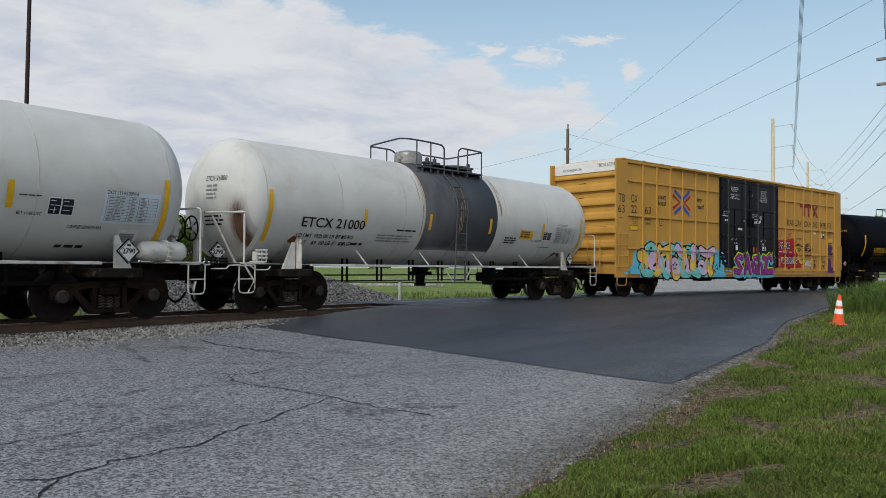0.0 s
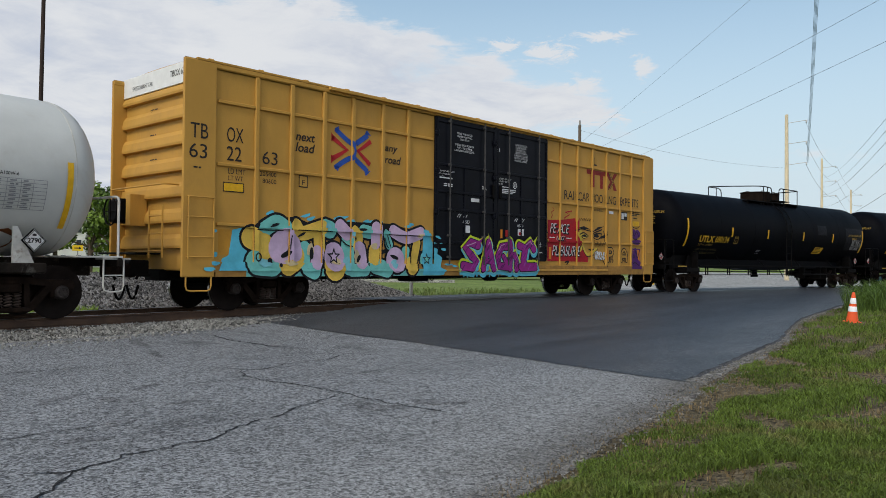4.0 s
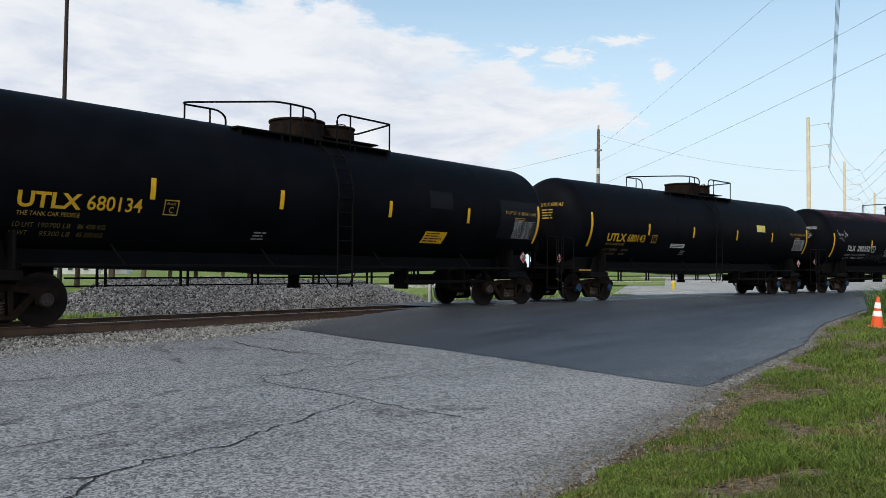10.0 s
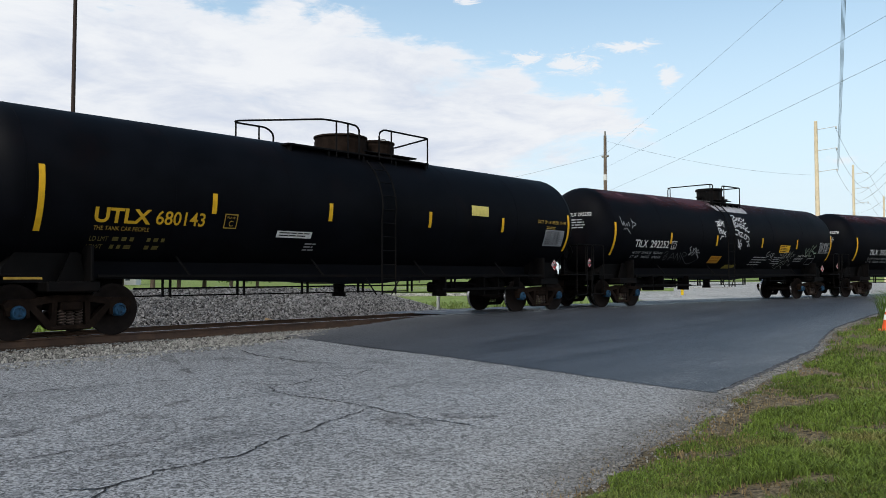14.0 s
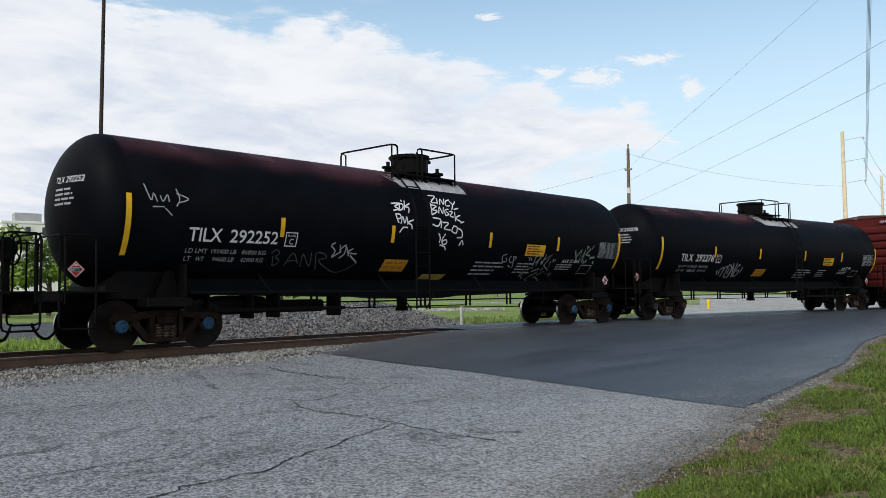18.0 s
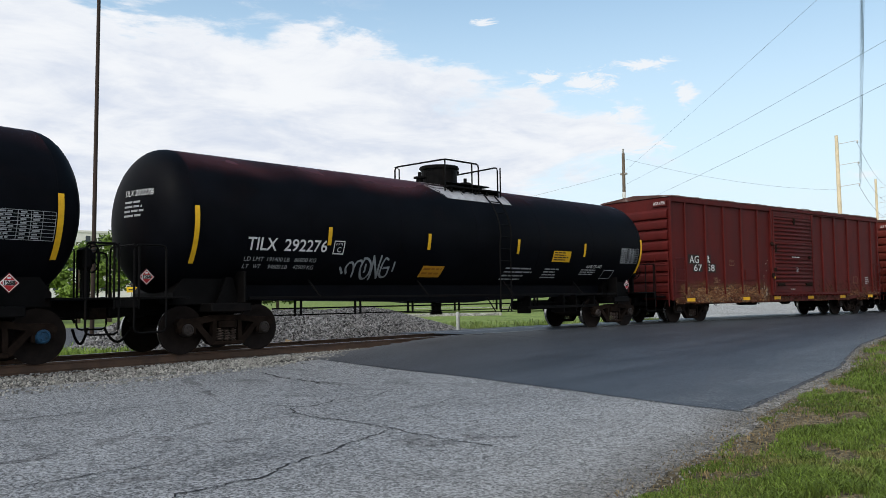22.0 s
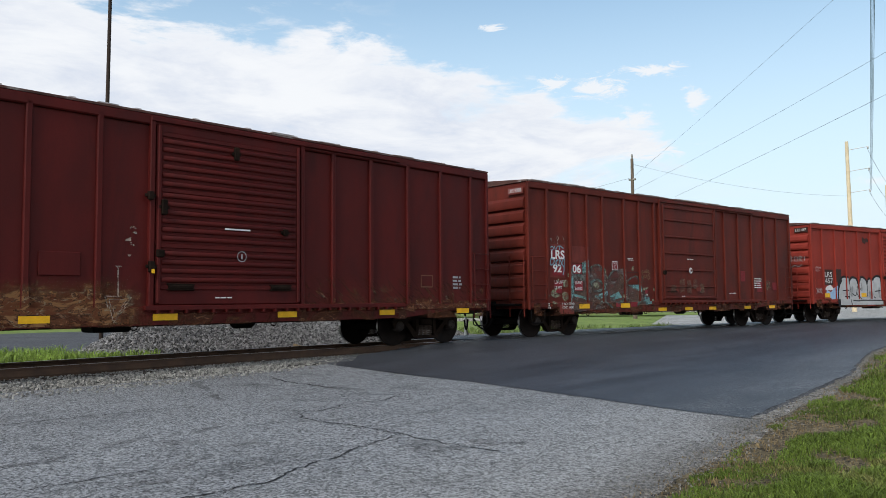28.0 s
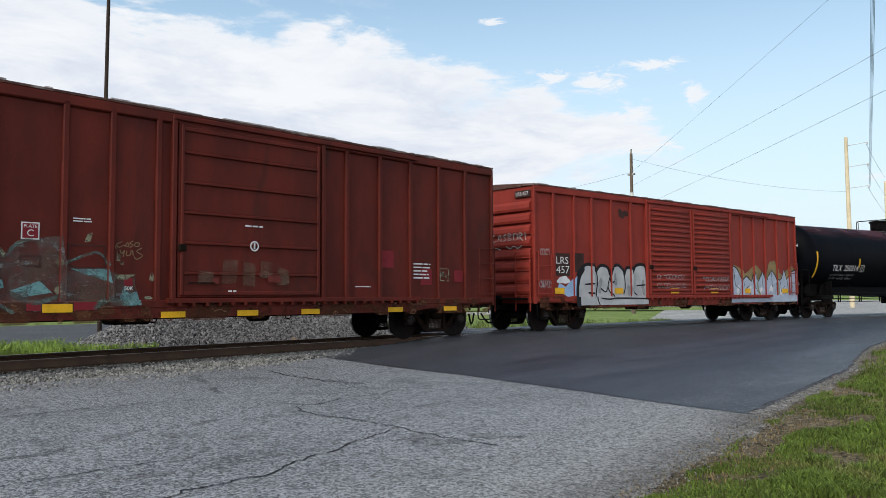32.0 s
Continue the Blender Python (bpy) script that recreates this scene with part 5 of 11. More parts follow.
def faded(x0, x1, R, zc):
    """Reddish weathering along the top of a tank."""
    def put(car, tank, on):
        vs, n, q = [], 8, 20
        for i in range(n + 1):
            for j in range(q + 1):
                a = math.radians(8 + 74 * j / q)
                vs.append((x0 + (x1 - x0) * i / n, -(R + 0.004) * math.cos(a), zc + (R + 0.004) * math.sin(a)))
        me = bpy.data.meshes.new("weathering")
        me.from_pydata(vs, [], [(i * (q + 1) + j, (i + 1) * (q + 1) + j, (i + 1) * (q + 1) + j + 1, i * (q + 1) + j + 1) for i in range(n) for j in range(q)])
        for p in me.polygons:
            p.use_smooth = True
        part("weathering", me, M["fade_red"], tank, "dull red weathered paint along the tank top")
    return put


def boxed(x0, x1, z0, z1, material="paint_white", inner="C", w=0.022):
    def put(car, tank, on):
        fl = [rect(x0, x1, z0, z0 + w), rect(x0, x1, z1 - w, z1), rect(x0, x0 + w, z0 + w, z1 - w, 0, 3), rect(x1 - w, x1, z0 + w, z1 - w, 0, 3)]
        if inner:
            fl.append(moved(glyphs(inner, (z1 - z0) * 0.55), x0 + (x1 - x0) * 0.34, z0 + (z1 - z0) * 0.16))
            fl.append(fit("PLATE", x0 + (x1 - x0) * 0.2, x1 - (x1 - x0) * 0.2, z1 - (z1 - z0) * 0.33, z1 - (z1 - z0) * 0.18))
        decal("plate_mark", fl, M[material], tank, on)
    return put


def diamond(x, z, r, code="", material="paint_red", y=-1.44, tilt=0.0):
    """Hazard placard on its holder near an end."""
    def put(car, tank, on):
        s = Shape().box(x - r * 0.8, x + r * 0.8, y + 0.012, y + 0.03, z - r * 0.8, z + r * 0.8, 0.004)
        p = part("placard_holder", s, M["frame_black"], car, m=Matrix.Translation((x, 0, z)) @ Matrix.Rotation(radians(45), 4, "Y") @ Matrix.Translation((-x, 0, -z)))
        me = bpy.data.meshes.new("placard")
        me.from_pydata([(x - r, y, z), (x, y, z - r), (x + r, y, z), (x, y, z + r)], [], [(0, 1, 2, 3)])
        q = part("placard", me, M[material], car, "diamond hazard placard")
        ink = "paint_dark" if material == "paint_white" else "paint_white"
        w = 0.016
        rim = [stroke([(x - r + w, z), (x, z - r + w), (x + r - w, z), (x, z + r - w), (x - r + w, z)], w)]
        decal("placard_print", rim + ([moved(glyphs(code, r * 0.62, 0, 0.004, "CENTER"), x, z - r * 0.2)] if code and material != "paint_red" else []) + [rect(x - r * 0.18, x + r * 0.18, z + r * 0.42, z + r * 0.62)], M[ink], q, lambda a, b: (a, y - 0.004, b))
        if material == "paint_red" and code:
            decal("placard_panel", [rect(x - r * 0.6, x + r * 0.6, z - r * 0.24, z + r * 0.26)], M["paint_white"], q, lambda a, b: (a, y - 0.002, b))
            decal("placard_print", [moved(glyphs(code, r * 0.58, 0, 0.006, "CENTER"), x, z - r * 0.19)], M["paint_dark"], q, lambda a, b: (a, y - 0.005, b))
    return put


# ---- box cars ----
def box_car(name, label, paint, L, z0, z1, trucks, couple, cap, posts, door, kind, marks, end_cap=None, group="train cars"):
    """posts: x of the side posts; door: (x0, x1); kind: 'cube' (yellow high cube with plug doors), 'rib', 'panel' or 'twin' doors."""
    car = thing(name, None, None, label, "box car", group=group)
    m = M[paint]
    half, hw = L / 2, 1.60
    inset = 0.28 if kind == "cube" else 0.0      # the end wall stands in behind the corner plates
    skin = hw - 0.062
    body = part("body", Shape().box(-half + 0.04 + inset, half - 0.04 - inset, -skin, skin, z0 + 0.12, z1 - 0.04, 0.02), m, car)

    proud = sorted([(p - 0.055, p + 0.055) for p in posts] + [(-half, -half + (0.72 if kind == "cube" else 0.09)), (half - (0.72 if kind == "cube" else 0.09), half), (door[0] - 0.02, door[1] + 0.02)])
    # side sills, top chords, corner posts
    for side in (-1, 1):
        s = Shape()
        a, b = sorted((side * (skin - 0.02), side * hw))
        s.box(-half + 0.1, half - 0.1, a, b, z0 + (0.10 if kind == "cube" else 0.16), z0 + 0.30, 0.01)
        part("side_sill", s, m if kind != "cube" else M["yellow_dirty_shade"], car)
        s = Shape()
        if kind == "cube":
            s.box(-half + 0.75, half - 0.75, *sorted((side * (skin - 0.1), side * hw)), z0 + 0.0, z0 + 0.12, 0.006)
        else:
            s.prism([(-half + 1.2, z0 + 0.17), (half - 1.2, z0 + 0.17), (half - 3.2, z0 - 0.02), (-half + 3.2, z0 - 0.02)], *sorted((side * (skin - 0.1), side * (hw - 0.01))))
        part("side_skirt", s, m if kind != "cube" else M["yellow_dirty_shade"], car)
        s = Shape().box(-half, half, a, b, z1 - (0.16 if kind == "cube" else 0.24), z1 - 0.03, 0.03)
        part("top_chord", s, m, car)
        for k in (-1, 1):
            w = 0.72 if kind == "cube" else 0.09
            part("corner_post", Shape().box(*sorted((k * half, k * (half - w))), *sorted((side * (skin - 0.01), side * (hw + 0.002))), z0 + (0.0 if kind == "cube" else 0.1), z1 - 0.05, 0.015), m, car)
        d0, d1 = door
        pm = cached(("post", paint, z0, z1, side, kind), lambda: Shape().box(-0.055, 0.055, *sorted((side * (skin - 0.01), side * hw)), z0 + 0.28, z1 - 0.15, 0.018).mesh("side_post", 30))
        for x in posts:
            part("side_post", pm, m, car, m=Matrix.Translation((x, 0, 0)))
    if kind == "cube":
        edges = [-half + 0.72] + [p for p in posts if p < door[0]] + [door[0]]
        edges2 = [door[1]] + [p for p in posts if p > door[1]] + [half - 0.72]
        for e in (edges, edges2):
            for a, b in zip(e[:-1], e[1:]):
                for z in (4.32, 3.03, 1.80):
                    part("belt_rail", cached(("belt", round(b - a, 2), z), lambda: Shape().box(-(b - a) / 2 + 0.05, (b - a) / 2 - 0.05, -hw + 0.012, -skin + 0.01, z - 0.035, z + 0.035, 0.012).mesh("belt_rail", 30)), m, car, m=Matrix.Translation(((a + b) / 2, 0, 0)))
    # roof
    s = Shape()
    rise = 0.02 if kind == "cube" else 0.13
    s.add([(x, y, z) for x in (-half + inset, half - inset) for y, z in ((-hw, z1 - 0.04), (-hw, z1), (0, z1 + rise), (hw, z1), (hw, z1 - 0.04))], [(0, 5, 6, 1), (1, 6, 7, 2), (2, 7, 8, 3), (3, 8, 9, 4), (4, 9, 5, 0), (4, 3, 2, 1, 0), (5, 6, 7, 8, 9)])
    part("roof", s, M["yellow_box"] if kind == "cube" else M["roof_metal"], car)
    n = int(L / 1.15)
    rb = cached(("roofrib", kind), lambda: Shape().add([(x, y, z) for x in (-0.05, 0.05) for y, z in ((-hw + 0.01, 0.0), (-hw + 0.03, 0.03), (0, rise + 0.035), (hw - 0.03, 0.03), (hw - 0.01, 0.0), (0, rise - 0.01))], [(0, 6, 7, 1), (1, 7, 8, 2), (2, 8, 9, 3), (3, 9, 10, 4), (4, 10, 11, 5), (5, 11, 6, 0), (0, 1, 2, 5), (2, 3, 4, 5), (6, 11, 8, 7), (8, 11, 10, 9)]).mesh("roof_rib"))
    for i in range(n):
        part("roof_rib", rb, M["rib_pale"] if kind != "cube" else m, car, m=Matrix.Translation((-half + L * (i + 0.5) / n, 0, z1)))
    # corrugated ends
    for k in (-1, 1):
        x = k * (half - 0.02 - inset)
        if kind == "cube":
            ribs = [(b, b + 0.25) for b in (1.30, 1.83, 2.36, 2.89, 3.43, 3.97)] + [(4.49, 4.66)]
            for a, b in ribs:
                prof = [(-k * 0.03, a - 0.02), (k * 0.075, a), (k * 0.085, a + 0.05), (k * 0.06, b - 0.05), (0, b + 0.04), (-k * 0.03, b + 0.04)]
                part("end_rib", Shape().add([(x + px, y, pz) for y in (-skin + 0.01, skin - 0.01) for px, pz in prof], [(j, (j + 1) % 6, 6 + (j + 1) % 6, 6 + j) for j in range(6)] + [tuple(range(6)), tuple(range(11, 5, -1))]), m, car)
        else:
            zz = np.linspace(z0 + 0.40, z1 - 0.42, 9)
            for a, b in zip(zz[:-1], zz[1:]):
                a, b = float(a), float(b) - 0.09
                prof = [(-k * 0.03, a - 0.03), (k * 0.065, a), (k * 0.085, a + 0.07), (k * 0.065, b - 0.06), (0, b + 0.03), (-k * 0.03, b + 0.03)]
                part("end_rib", Shape().add([(x + px, y, pz) for y in (-hw + 0.14, hw - 0.14) for px, pz in prof], [(j, (j + 1) % 6, 6 + (j + 1) % 6, 6 + j) for j in range(6)] + [tuple(range(6)), tuple(range(11, 5, -1))]), m, car, smooth=25)
        s = Shape()
        ex = k * half
        s.box(*sorted((ex, ex + k * 0.42)), -0.28, 0.28, 0.72, 1.05, 0.02)
        s.box(*sorted((ex - k * (0.02 + inset), ex + k * 0.30)), -0.25 if kind == "cube" else -1.30, 1.45 if kind == "cube" else 1.30, 1.17 if kind == "cube" else z0 + 0.22, 1.21 if kind == "cube" else z0 + 0.28, 0.008)
        part("end_platform", s, M["frame_black"], car)
        s = Shape()
        lx = ex + k * (0.12 if kind != "cube" else 0.06)
        ya, yb = (-1.52, -0.95) if kind != "cube" else (-0.92, -0.36)
        for y in (ya, yb):
            s.tube([(lx, y, z0 - 0.1 if kind != "cube" else 1.10), (lx, y, 2.35 if kind != "cube" else 2.16)], 0.020, 5)
        for z in np.arange(z0 + (0.35 if kind != "cube" else 0.52), 2.2, 0.36):
            s.tube([(lx, ya, z), (lx, yb, z)], 0.016, 5)
        if kind == "cube":
            handrail(s, [(x, -0.95, 2.60), (lx, -0.95, 2.60), (lx, 1.45, 2.60), (x, 1.45, 2.60)], 0.018)
        part("end_ladder", s, m, car)
        s = Shape()
        xa, xb = ex - k * 0.10, ex - k * 0.66
        for z in np.arange(z0 + 0.40, 2.4, 0.40):
            handrail(s, [(xa, -hw, z), (xa, -hw - 0.07, z), (xb, -hw - 0.07, z), (xb, -hw, z)], 0.015, 5)
        for xx in (xa, xb):
            s.tube([(xx, -hw - 0.06, z0 + 0.36), (xx, -hw - 0.06, 2.32)], 0.017, 5)
        part("side_ladder", s, m, car)
        s = Shape()
        handrail(s, [(xa, -hw + 0.02, z0 + 0.1), (xa, -hw + 0.02, z0 - 0.28), (xb, -hw + 0.02, z0 - 0.28), (xb, -hw + 0.02, z0 + 0.1)], 0.018, 5)
        part("stirrup_step", s, M["frame_black"] if kind != "cube" else m, car)
        truck(car, k * trucks, cap, -k * math.degrees(trucks / 130.0))
        coupler(car, k * (half + 0.30), k, couple - half - 0.52)
    if end_cap:
        part("end_cap", Shape().box(-half + inset - 0.03, -half + inset + 0.06, -skin, skin, 4.68, z1 - 0.005, 0.006), M[end_cap], car, "white painted band at the top of the end")
    # underframe
    s = Shape()
    s.box(-half + 0.2, half - 0.2, -0.32, 0.32, 0.62, z0 + 0.14, 0.02)
    for x in np.linspace(-half + 2.9, half - 2.9, 7):
        s.box(x - 0.06, x + 0.06, -1.35, 1.35, z0 - 0.02, z0 + 0.13)
    s.box(-trucks * 0.35, -trucks * 0.35 + 0.7, -0.9, -0.35, 0.55, 0.85, 0.03)
    s.lathe([(0.17, 0.8), (0.19, 0.85), (0.19, 1.2), (0.15, 1.25)], 14, "x", Matrix.Translation((0, -0.7, 0.72)))
    part("underframe", s, M["frame_black"], car)
    s = Shape()
    s.tube([(-trucks + 1.3, -0.95, 0.66), (trucks - 1.3, -0.95, 0.66)], 0.016, 5)
    for x in np.linspace(-trucks + 1.6, trucks - 1.6, 4):
        handrail(s, [(x, -0.97, z0), (x, -0.97, 0.58), (x + 0.14, -0.97, 0.58), (x + 0.14, -0.97, z0)], 0.014, 5)
    part("brake_rod", s, M["frame_black"], car)
    s = Shape()
    xw, yw = -half - 0.26, 1.0
    s.tube([(xw, yw + 0.30 * math.cos(a), 2.1 + 0.30 * math.sin(a)) for a in [j * math.pi / 10 for j in range(20)]], 0.018, 6, True)
    for a in range(4):
        s.tube([(xw, yw, 2.1), (xw, yw + 0.30 * math.cos(a * 1.571), 2.1 + 0.30 * math.sin(a * 1.571))], 0.012, 5)
    s.box(-half - 0.22, -half + inset, yw - 0.28, yw + 0.24, 1.85, 2.38, 0.06)
    s.tube([(-half - 0.10, yw - 0.05, 1.9), (-half - 0.08, yw - 0.05, 1.0)], 0.025, 6)
    part("brake_wheel", s, M["frame_black"], car, "black hand brake wheel and housing")
    if kind == "cube":
        part("brake_bracket", Shape().box(-half - 0.10, -half + inset, 0.42, 0.62, 1.78, 2.46, 0.01), m, car)
    doors(car, kind, door, z0, z1, skin, hw, m)
    for f in marks:
        f(car, body, proud, skin, hw, [(z - 0.04, z + 0.04, hw - 0.012) for z in (4.32, 3.03, 1.80)] + [(0.50, 0.835, hw + 0.004), (0.835, 0.905, hw + 0.026), (0.905, 1.03, hw + 0.004)] if kind == "cube" else [(0.50, 1.005, hw + 0.003)])
    return car


def doors(car, kind, door, z0, z1, skin, hw, m):
    d0, d1 = door
    if kind == "cube":
        mid = (d0 + d1) / 2
        for a, b in ((d0 + 0.03, mid - 0.02), (mid + 0.02, d1 - 0.03)):
            leaf = part("door", Shape().box(a, b, -hw + 0.005, -skin + 0.02, z0 + 0.42, z1 - 0.14, 0.02), M["door_black"], car, "black plug door with lock bars")
            for z in (1.62, 2.50, 2.98, 3.70, z1 - 0.26):
                part("door_rib", Shape().box(a + 0.06, b - 0.06, -hw - 0.03, -hw + 0.012, z - 0.04, z + 0.04, 0.012), M["door_black"], leaf)
            for x in (a + 0.03, a + 1.15, b - 0.09):
                part("door_stile", Shape().box(x, x + 0.06, -hw - 0.026, -hw + 0.012, z0 + 0.45, z1 - 0.17 if x != a + 1.15 else 3.66, 0.012), M["door_black"], leaf)
            for x in ((-1.86, -0.41) if a < 0 else (0.71, 2.20)):
                s = Shape().tube([(x, -hw - 0.07, z0 + 0.3), (x, -hw - 0.07, z1 - 0.12)], 0.022, 6)
                for z in (z0 + 0.5, 1.8, 2.5, 3.7, z1 - 0.25):
                    s.box(x - 0.05, x + 0.05, -hw - 0.09, -hw + 0.01, z - 0.03, z + 0.03, 0.01)
                part("lock_bar", s, M["steel_bar"], leaf, "vertical worn steel lock bar")
            s = Shape().box(mid - 0.2 if b < mid + 0.1 else mid + 0.1, mid - 0.1 if b < mid + 0.1 else mid + 0.2, -hw - 0.08, -hw, z0 + 2.2, z0 + 2.6, 0.02)
            part("door_handle", s, M["frame_black"], leaf)
        part("centre_post", Shape().box(mid - 0.05, mid + 0.05, -hw - 0.015, -skin + 0.03, z0 + 0.40, z1 - 0.13, 0.012), M["door_black"], car, "black post between the two doors")
        for a in (d0 - 0.02, mid - 0.16):
            for z in (1.45, 2.35, 3.45, 4.45):
                part("hinge", cached("door_hinge", lambda: Shape().box(0, 0.17, -hw - 0.06, -hw + 0.01, 0, 0.12, 0.02).tube([(0.085, -hw - 0.062, -0.03), (0.085, -hw - 0.062, 0.15)], 0.022, 6).mesh("hinge", 40)), M["door_black"], car, m=Matrix.Translation((a, 0, z)))
        s = Shape().box(d0 - 3.0, d1 + 3.6, -hw - 0.024, -hw + 0.01, 0.84, 0.90, 0.006)
        s.box(d0 - 3.6, d1 + 0.6, -hw - 0.07, -hw + 0.01, z1 - 0.10, z1 - 0.03, 0.01)
        part("door_track", s, m, car)
        return
    leaves = [(d0, d1)] if kind != "twin" else [(d0, (d0 + d1) / 2 - 0.015), ((d0 + d1) / 2 + 0.015, d1)]
    for a, b in leaves:
        leaf = part("door", Shape().box(a + 0.02, b - 0.02, -hw - 0.015, -skin + 0.02, z0 + 0.34, z1 - 0.20, 0.015), m, car)
        if kind == "panel":
            for z in np.linspace(z0 + 0.80, z1 - 0.75, 5):
                part("door_rib", Shape().box(a + 0.12, b - 0.12, -hw - 0.05, -hw - 0.005, float(z) - 0.035, float(z) + 0.035, 0.018), m, leaf)
            f = Shape()
            for x in (a + 0.06, b - 0.13):
                f.box(x, x + 0.07, -hw - 0.05, -hw - 0.005, z0 + 0.38, z1 - 0.24, 0.015)
            f.box(a + 0.13, b - 0.13, -hw - 0.05, -hw - 0.005, z1 - 0.36, z1 - 0.28, 0.015)
            f.box(a + 0.13, b - 0.13, -hw - 0.05, -hw - 0.005, z0 + 0.38, z0 + 0.46, 0.015)
            part("door_frame", f, m, leaf)
        else:
            if kind == "rib":
                zz = [1.50, 1.66, 1.82, 1.98] + [2.26 + 0.157 * q for q in range(6)] + [3.26 + 0.157 * q for q in range(6)]
                for z in (1.36, 2.12, 3.14, 4.17):
                    part("door_rail", Shape().box(a + 0.10, b - 0.10, -hw - 0.03, -hw - 0.005, z - 0.045, z + 0.045, 0.012), m, leaf)
            else:
                zz = np.linspace(z0 + 0.50, z1 - 0.36, 17)
            rb = cached(("drib", kind, round(b - a, 2)), lambda: Shape().box(-(b - a) / 2 + 0.12, (b - a) / 2 - 0.12, -0.030, 0.0, -0.050, 0.050, 0.05).mesh("door_rib", 50))
            for z in zz:
                part("door_rib", rb, m, leaf, m=Matrix.Translation(((a + b) / 2, -hw - 0.01, float(z))))
            for x in (a + 0.03, b - 0.10):
                part("door_stile", Shape().box(x, x + 0.07, -hw - 0.055, -hw - 0.005, z0 + 0.36, z1 - 0.22, 0.015), m, leaf)
        part("door_latch", Shape().box(a + 0.02, a + 0.16, -hw - 0.09, -hw - 0.01, z0 + 1.2, z0 + 1.34, 0.015), M["truck"], leaf)
        s = Shape()
        handrail(s, [(a + 0.25, -hw - 0.02, z0 + 0.62), (a + 0.25, -hw - 0.09, z0 + 0.62), (a + 0.75, -hw - 0.09, z0 + 0.62), (a + 0.75, -hw - 0.02, z0 + 0.62)], 0.015, 5)
        part("door_handle", s, M["truck"], leaf)
    s = Shape().box(d0 - 0.2, d1 + 3.0, -hw - 0.10, -hw + 0.01, z0 + 0.24, z0 + 0.33, 0.01)
    for x in np.arange(d0, d1 + 2.9, 0.28):
        s.box(x, x + 0.05, -hw - 0.12, -hw - 0.02, z0 + 0.19, z0 + 0.25)
    part("door_track", s, m, car)
    part("door_hood", Shape().box(d0 - 0.1, d1 + 2.9, -hw - 0.05, -hw + 0.01, z1 - 0.17, z1 - 0.08, 0.01), m, car)
    for x in (d0 - 0.06, d1 + 0.06):
        part("door_post", Shape().box(x - 0.05, x + 0.05, -hw - 0.03, -skin + 0.02, z0 + 0.2, z1 - 0.1, 0.015), m, car)


def cut(face, x, keep_low):
    """The part of a flat polygon on one side of an upright line."""
    out = []
    for i, p in enumerate(face):
        q = face[i - 1]
        pin, qin = ((a[0] <= x) == keep_low for a in (p, q))
        if pin != qin:
            f = (x - q[0]) / (p[0] - q[0])
            out.append((x, q[1] + f * (p[1] - q[1])))
        if pin:
            out.append(p)
    return out


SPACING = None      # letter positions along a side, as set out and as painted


def side_flat(flats, material, name="marking", lift=0.006, label=""):
    """Paint on a box car's side that follows its posts, panels and doors."""
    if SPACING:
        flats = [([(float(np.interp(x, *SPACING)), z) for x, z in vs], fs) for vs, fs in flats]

    name_, flats_ = name, flats
    if name == "lettering":
        big = tall(flats)
        name_, flats_ = ("letter", [one for f in flats for one in letters(f)]) if big else ("small_lettering", flats)

    def put(car, body, proud, skin, hw, belts, pick=None):
        name, flats = name_, flats_
        if pick is None and name in ("emblem", "sticker", "patch", "reflector", "letter", "sign", "plate_mark"):
            for i in range(len(flats)):
                put(car, body, proud, skin, hw, belts, i)
            return
        s = Shape()
        steps = sorted({-9.0, 9.0} | {e for pr in belts for e in pr[:2]})
        stops = sorted({-99.0, 99.0} | {e for pr in proud for e in pr})
        for n, (vs, fs) in enumerate(flats if pick is None else flats[pick:pick + 1]):
            for f in fs:
                face = [vs[i] for i in f]
                lo, hi = min(p[0] for p in face), max(p[0] for p in face)
                for a, b in zip(stops[:-1], stops[1:]):
                    if b <= lo or a >= hi:
                        continue
                    g = cut(cut(face, b, True), a, False) if (a > lo or b < hi) else face
                    if len(g) < 3:
                        continue
                    mid = (a + b) / 2
                    y = hw if any(p0 <= mid <= p1 for p0, p1 in proud) else skin
                    for c, d in zip(steps[:-1], steps[1:]):
                        low, top = min(p[1] for p in g), max(p[1] for p in g)
                        if d <= low or c >= top:
                            continue
                        q = g
                        if c > low or d < top:
                            q = [(x, z) for z, x in cut(cut([(z, x) for x, z in g], d, True), c, False)]
                        if len(q) > 2:
                            yy = max([y] + [b[2] for b in belts if b[0] <= (c + d) / 2 <= b[1]])
                            s.add([(x, -(yy + lift + 0.00012 * (n % 40)), z) for x, z in q], [tuple(range(len(q)))])
        me = bpy.data.meshes.new(name)
        me.from_pydata(s.v, [], s.f)
        ob = part(name, me, M[material], body, label)
        if name in ("small_lettering", "worn_paint", "graffiti"):
            tagged(ob, kind="stuff")
    return put


def fit(s, x0, x1, z0, z1, shear=0.0, fat=0.0):
    """Letters stretched to fill a rectangle."""
    vs, fs = glyphs(s, 1.0, shear, fat)
    ax, bx = min(v[0] for v in vs), max(v[0] for v in vs)
    az, bz = min(v[1] for v in vs), max(v[1] for v in vs)
    return [(x0 + (v[0] - ax) / (bx - ax) * (x1 - x0), z0 + (v[1] - az) / (bz - az) * (z1 - z0)) for v in vs], fs


def lettered(table, lift=0.008):
    """Rows of (text, x0, x1, z0, z1, material)."""
    return [side_flat([fit(s, x0, x1, z0, z1)], m, "lettering", lift) for s, x0, x1, z0, z1, m in table]


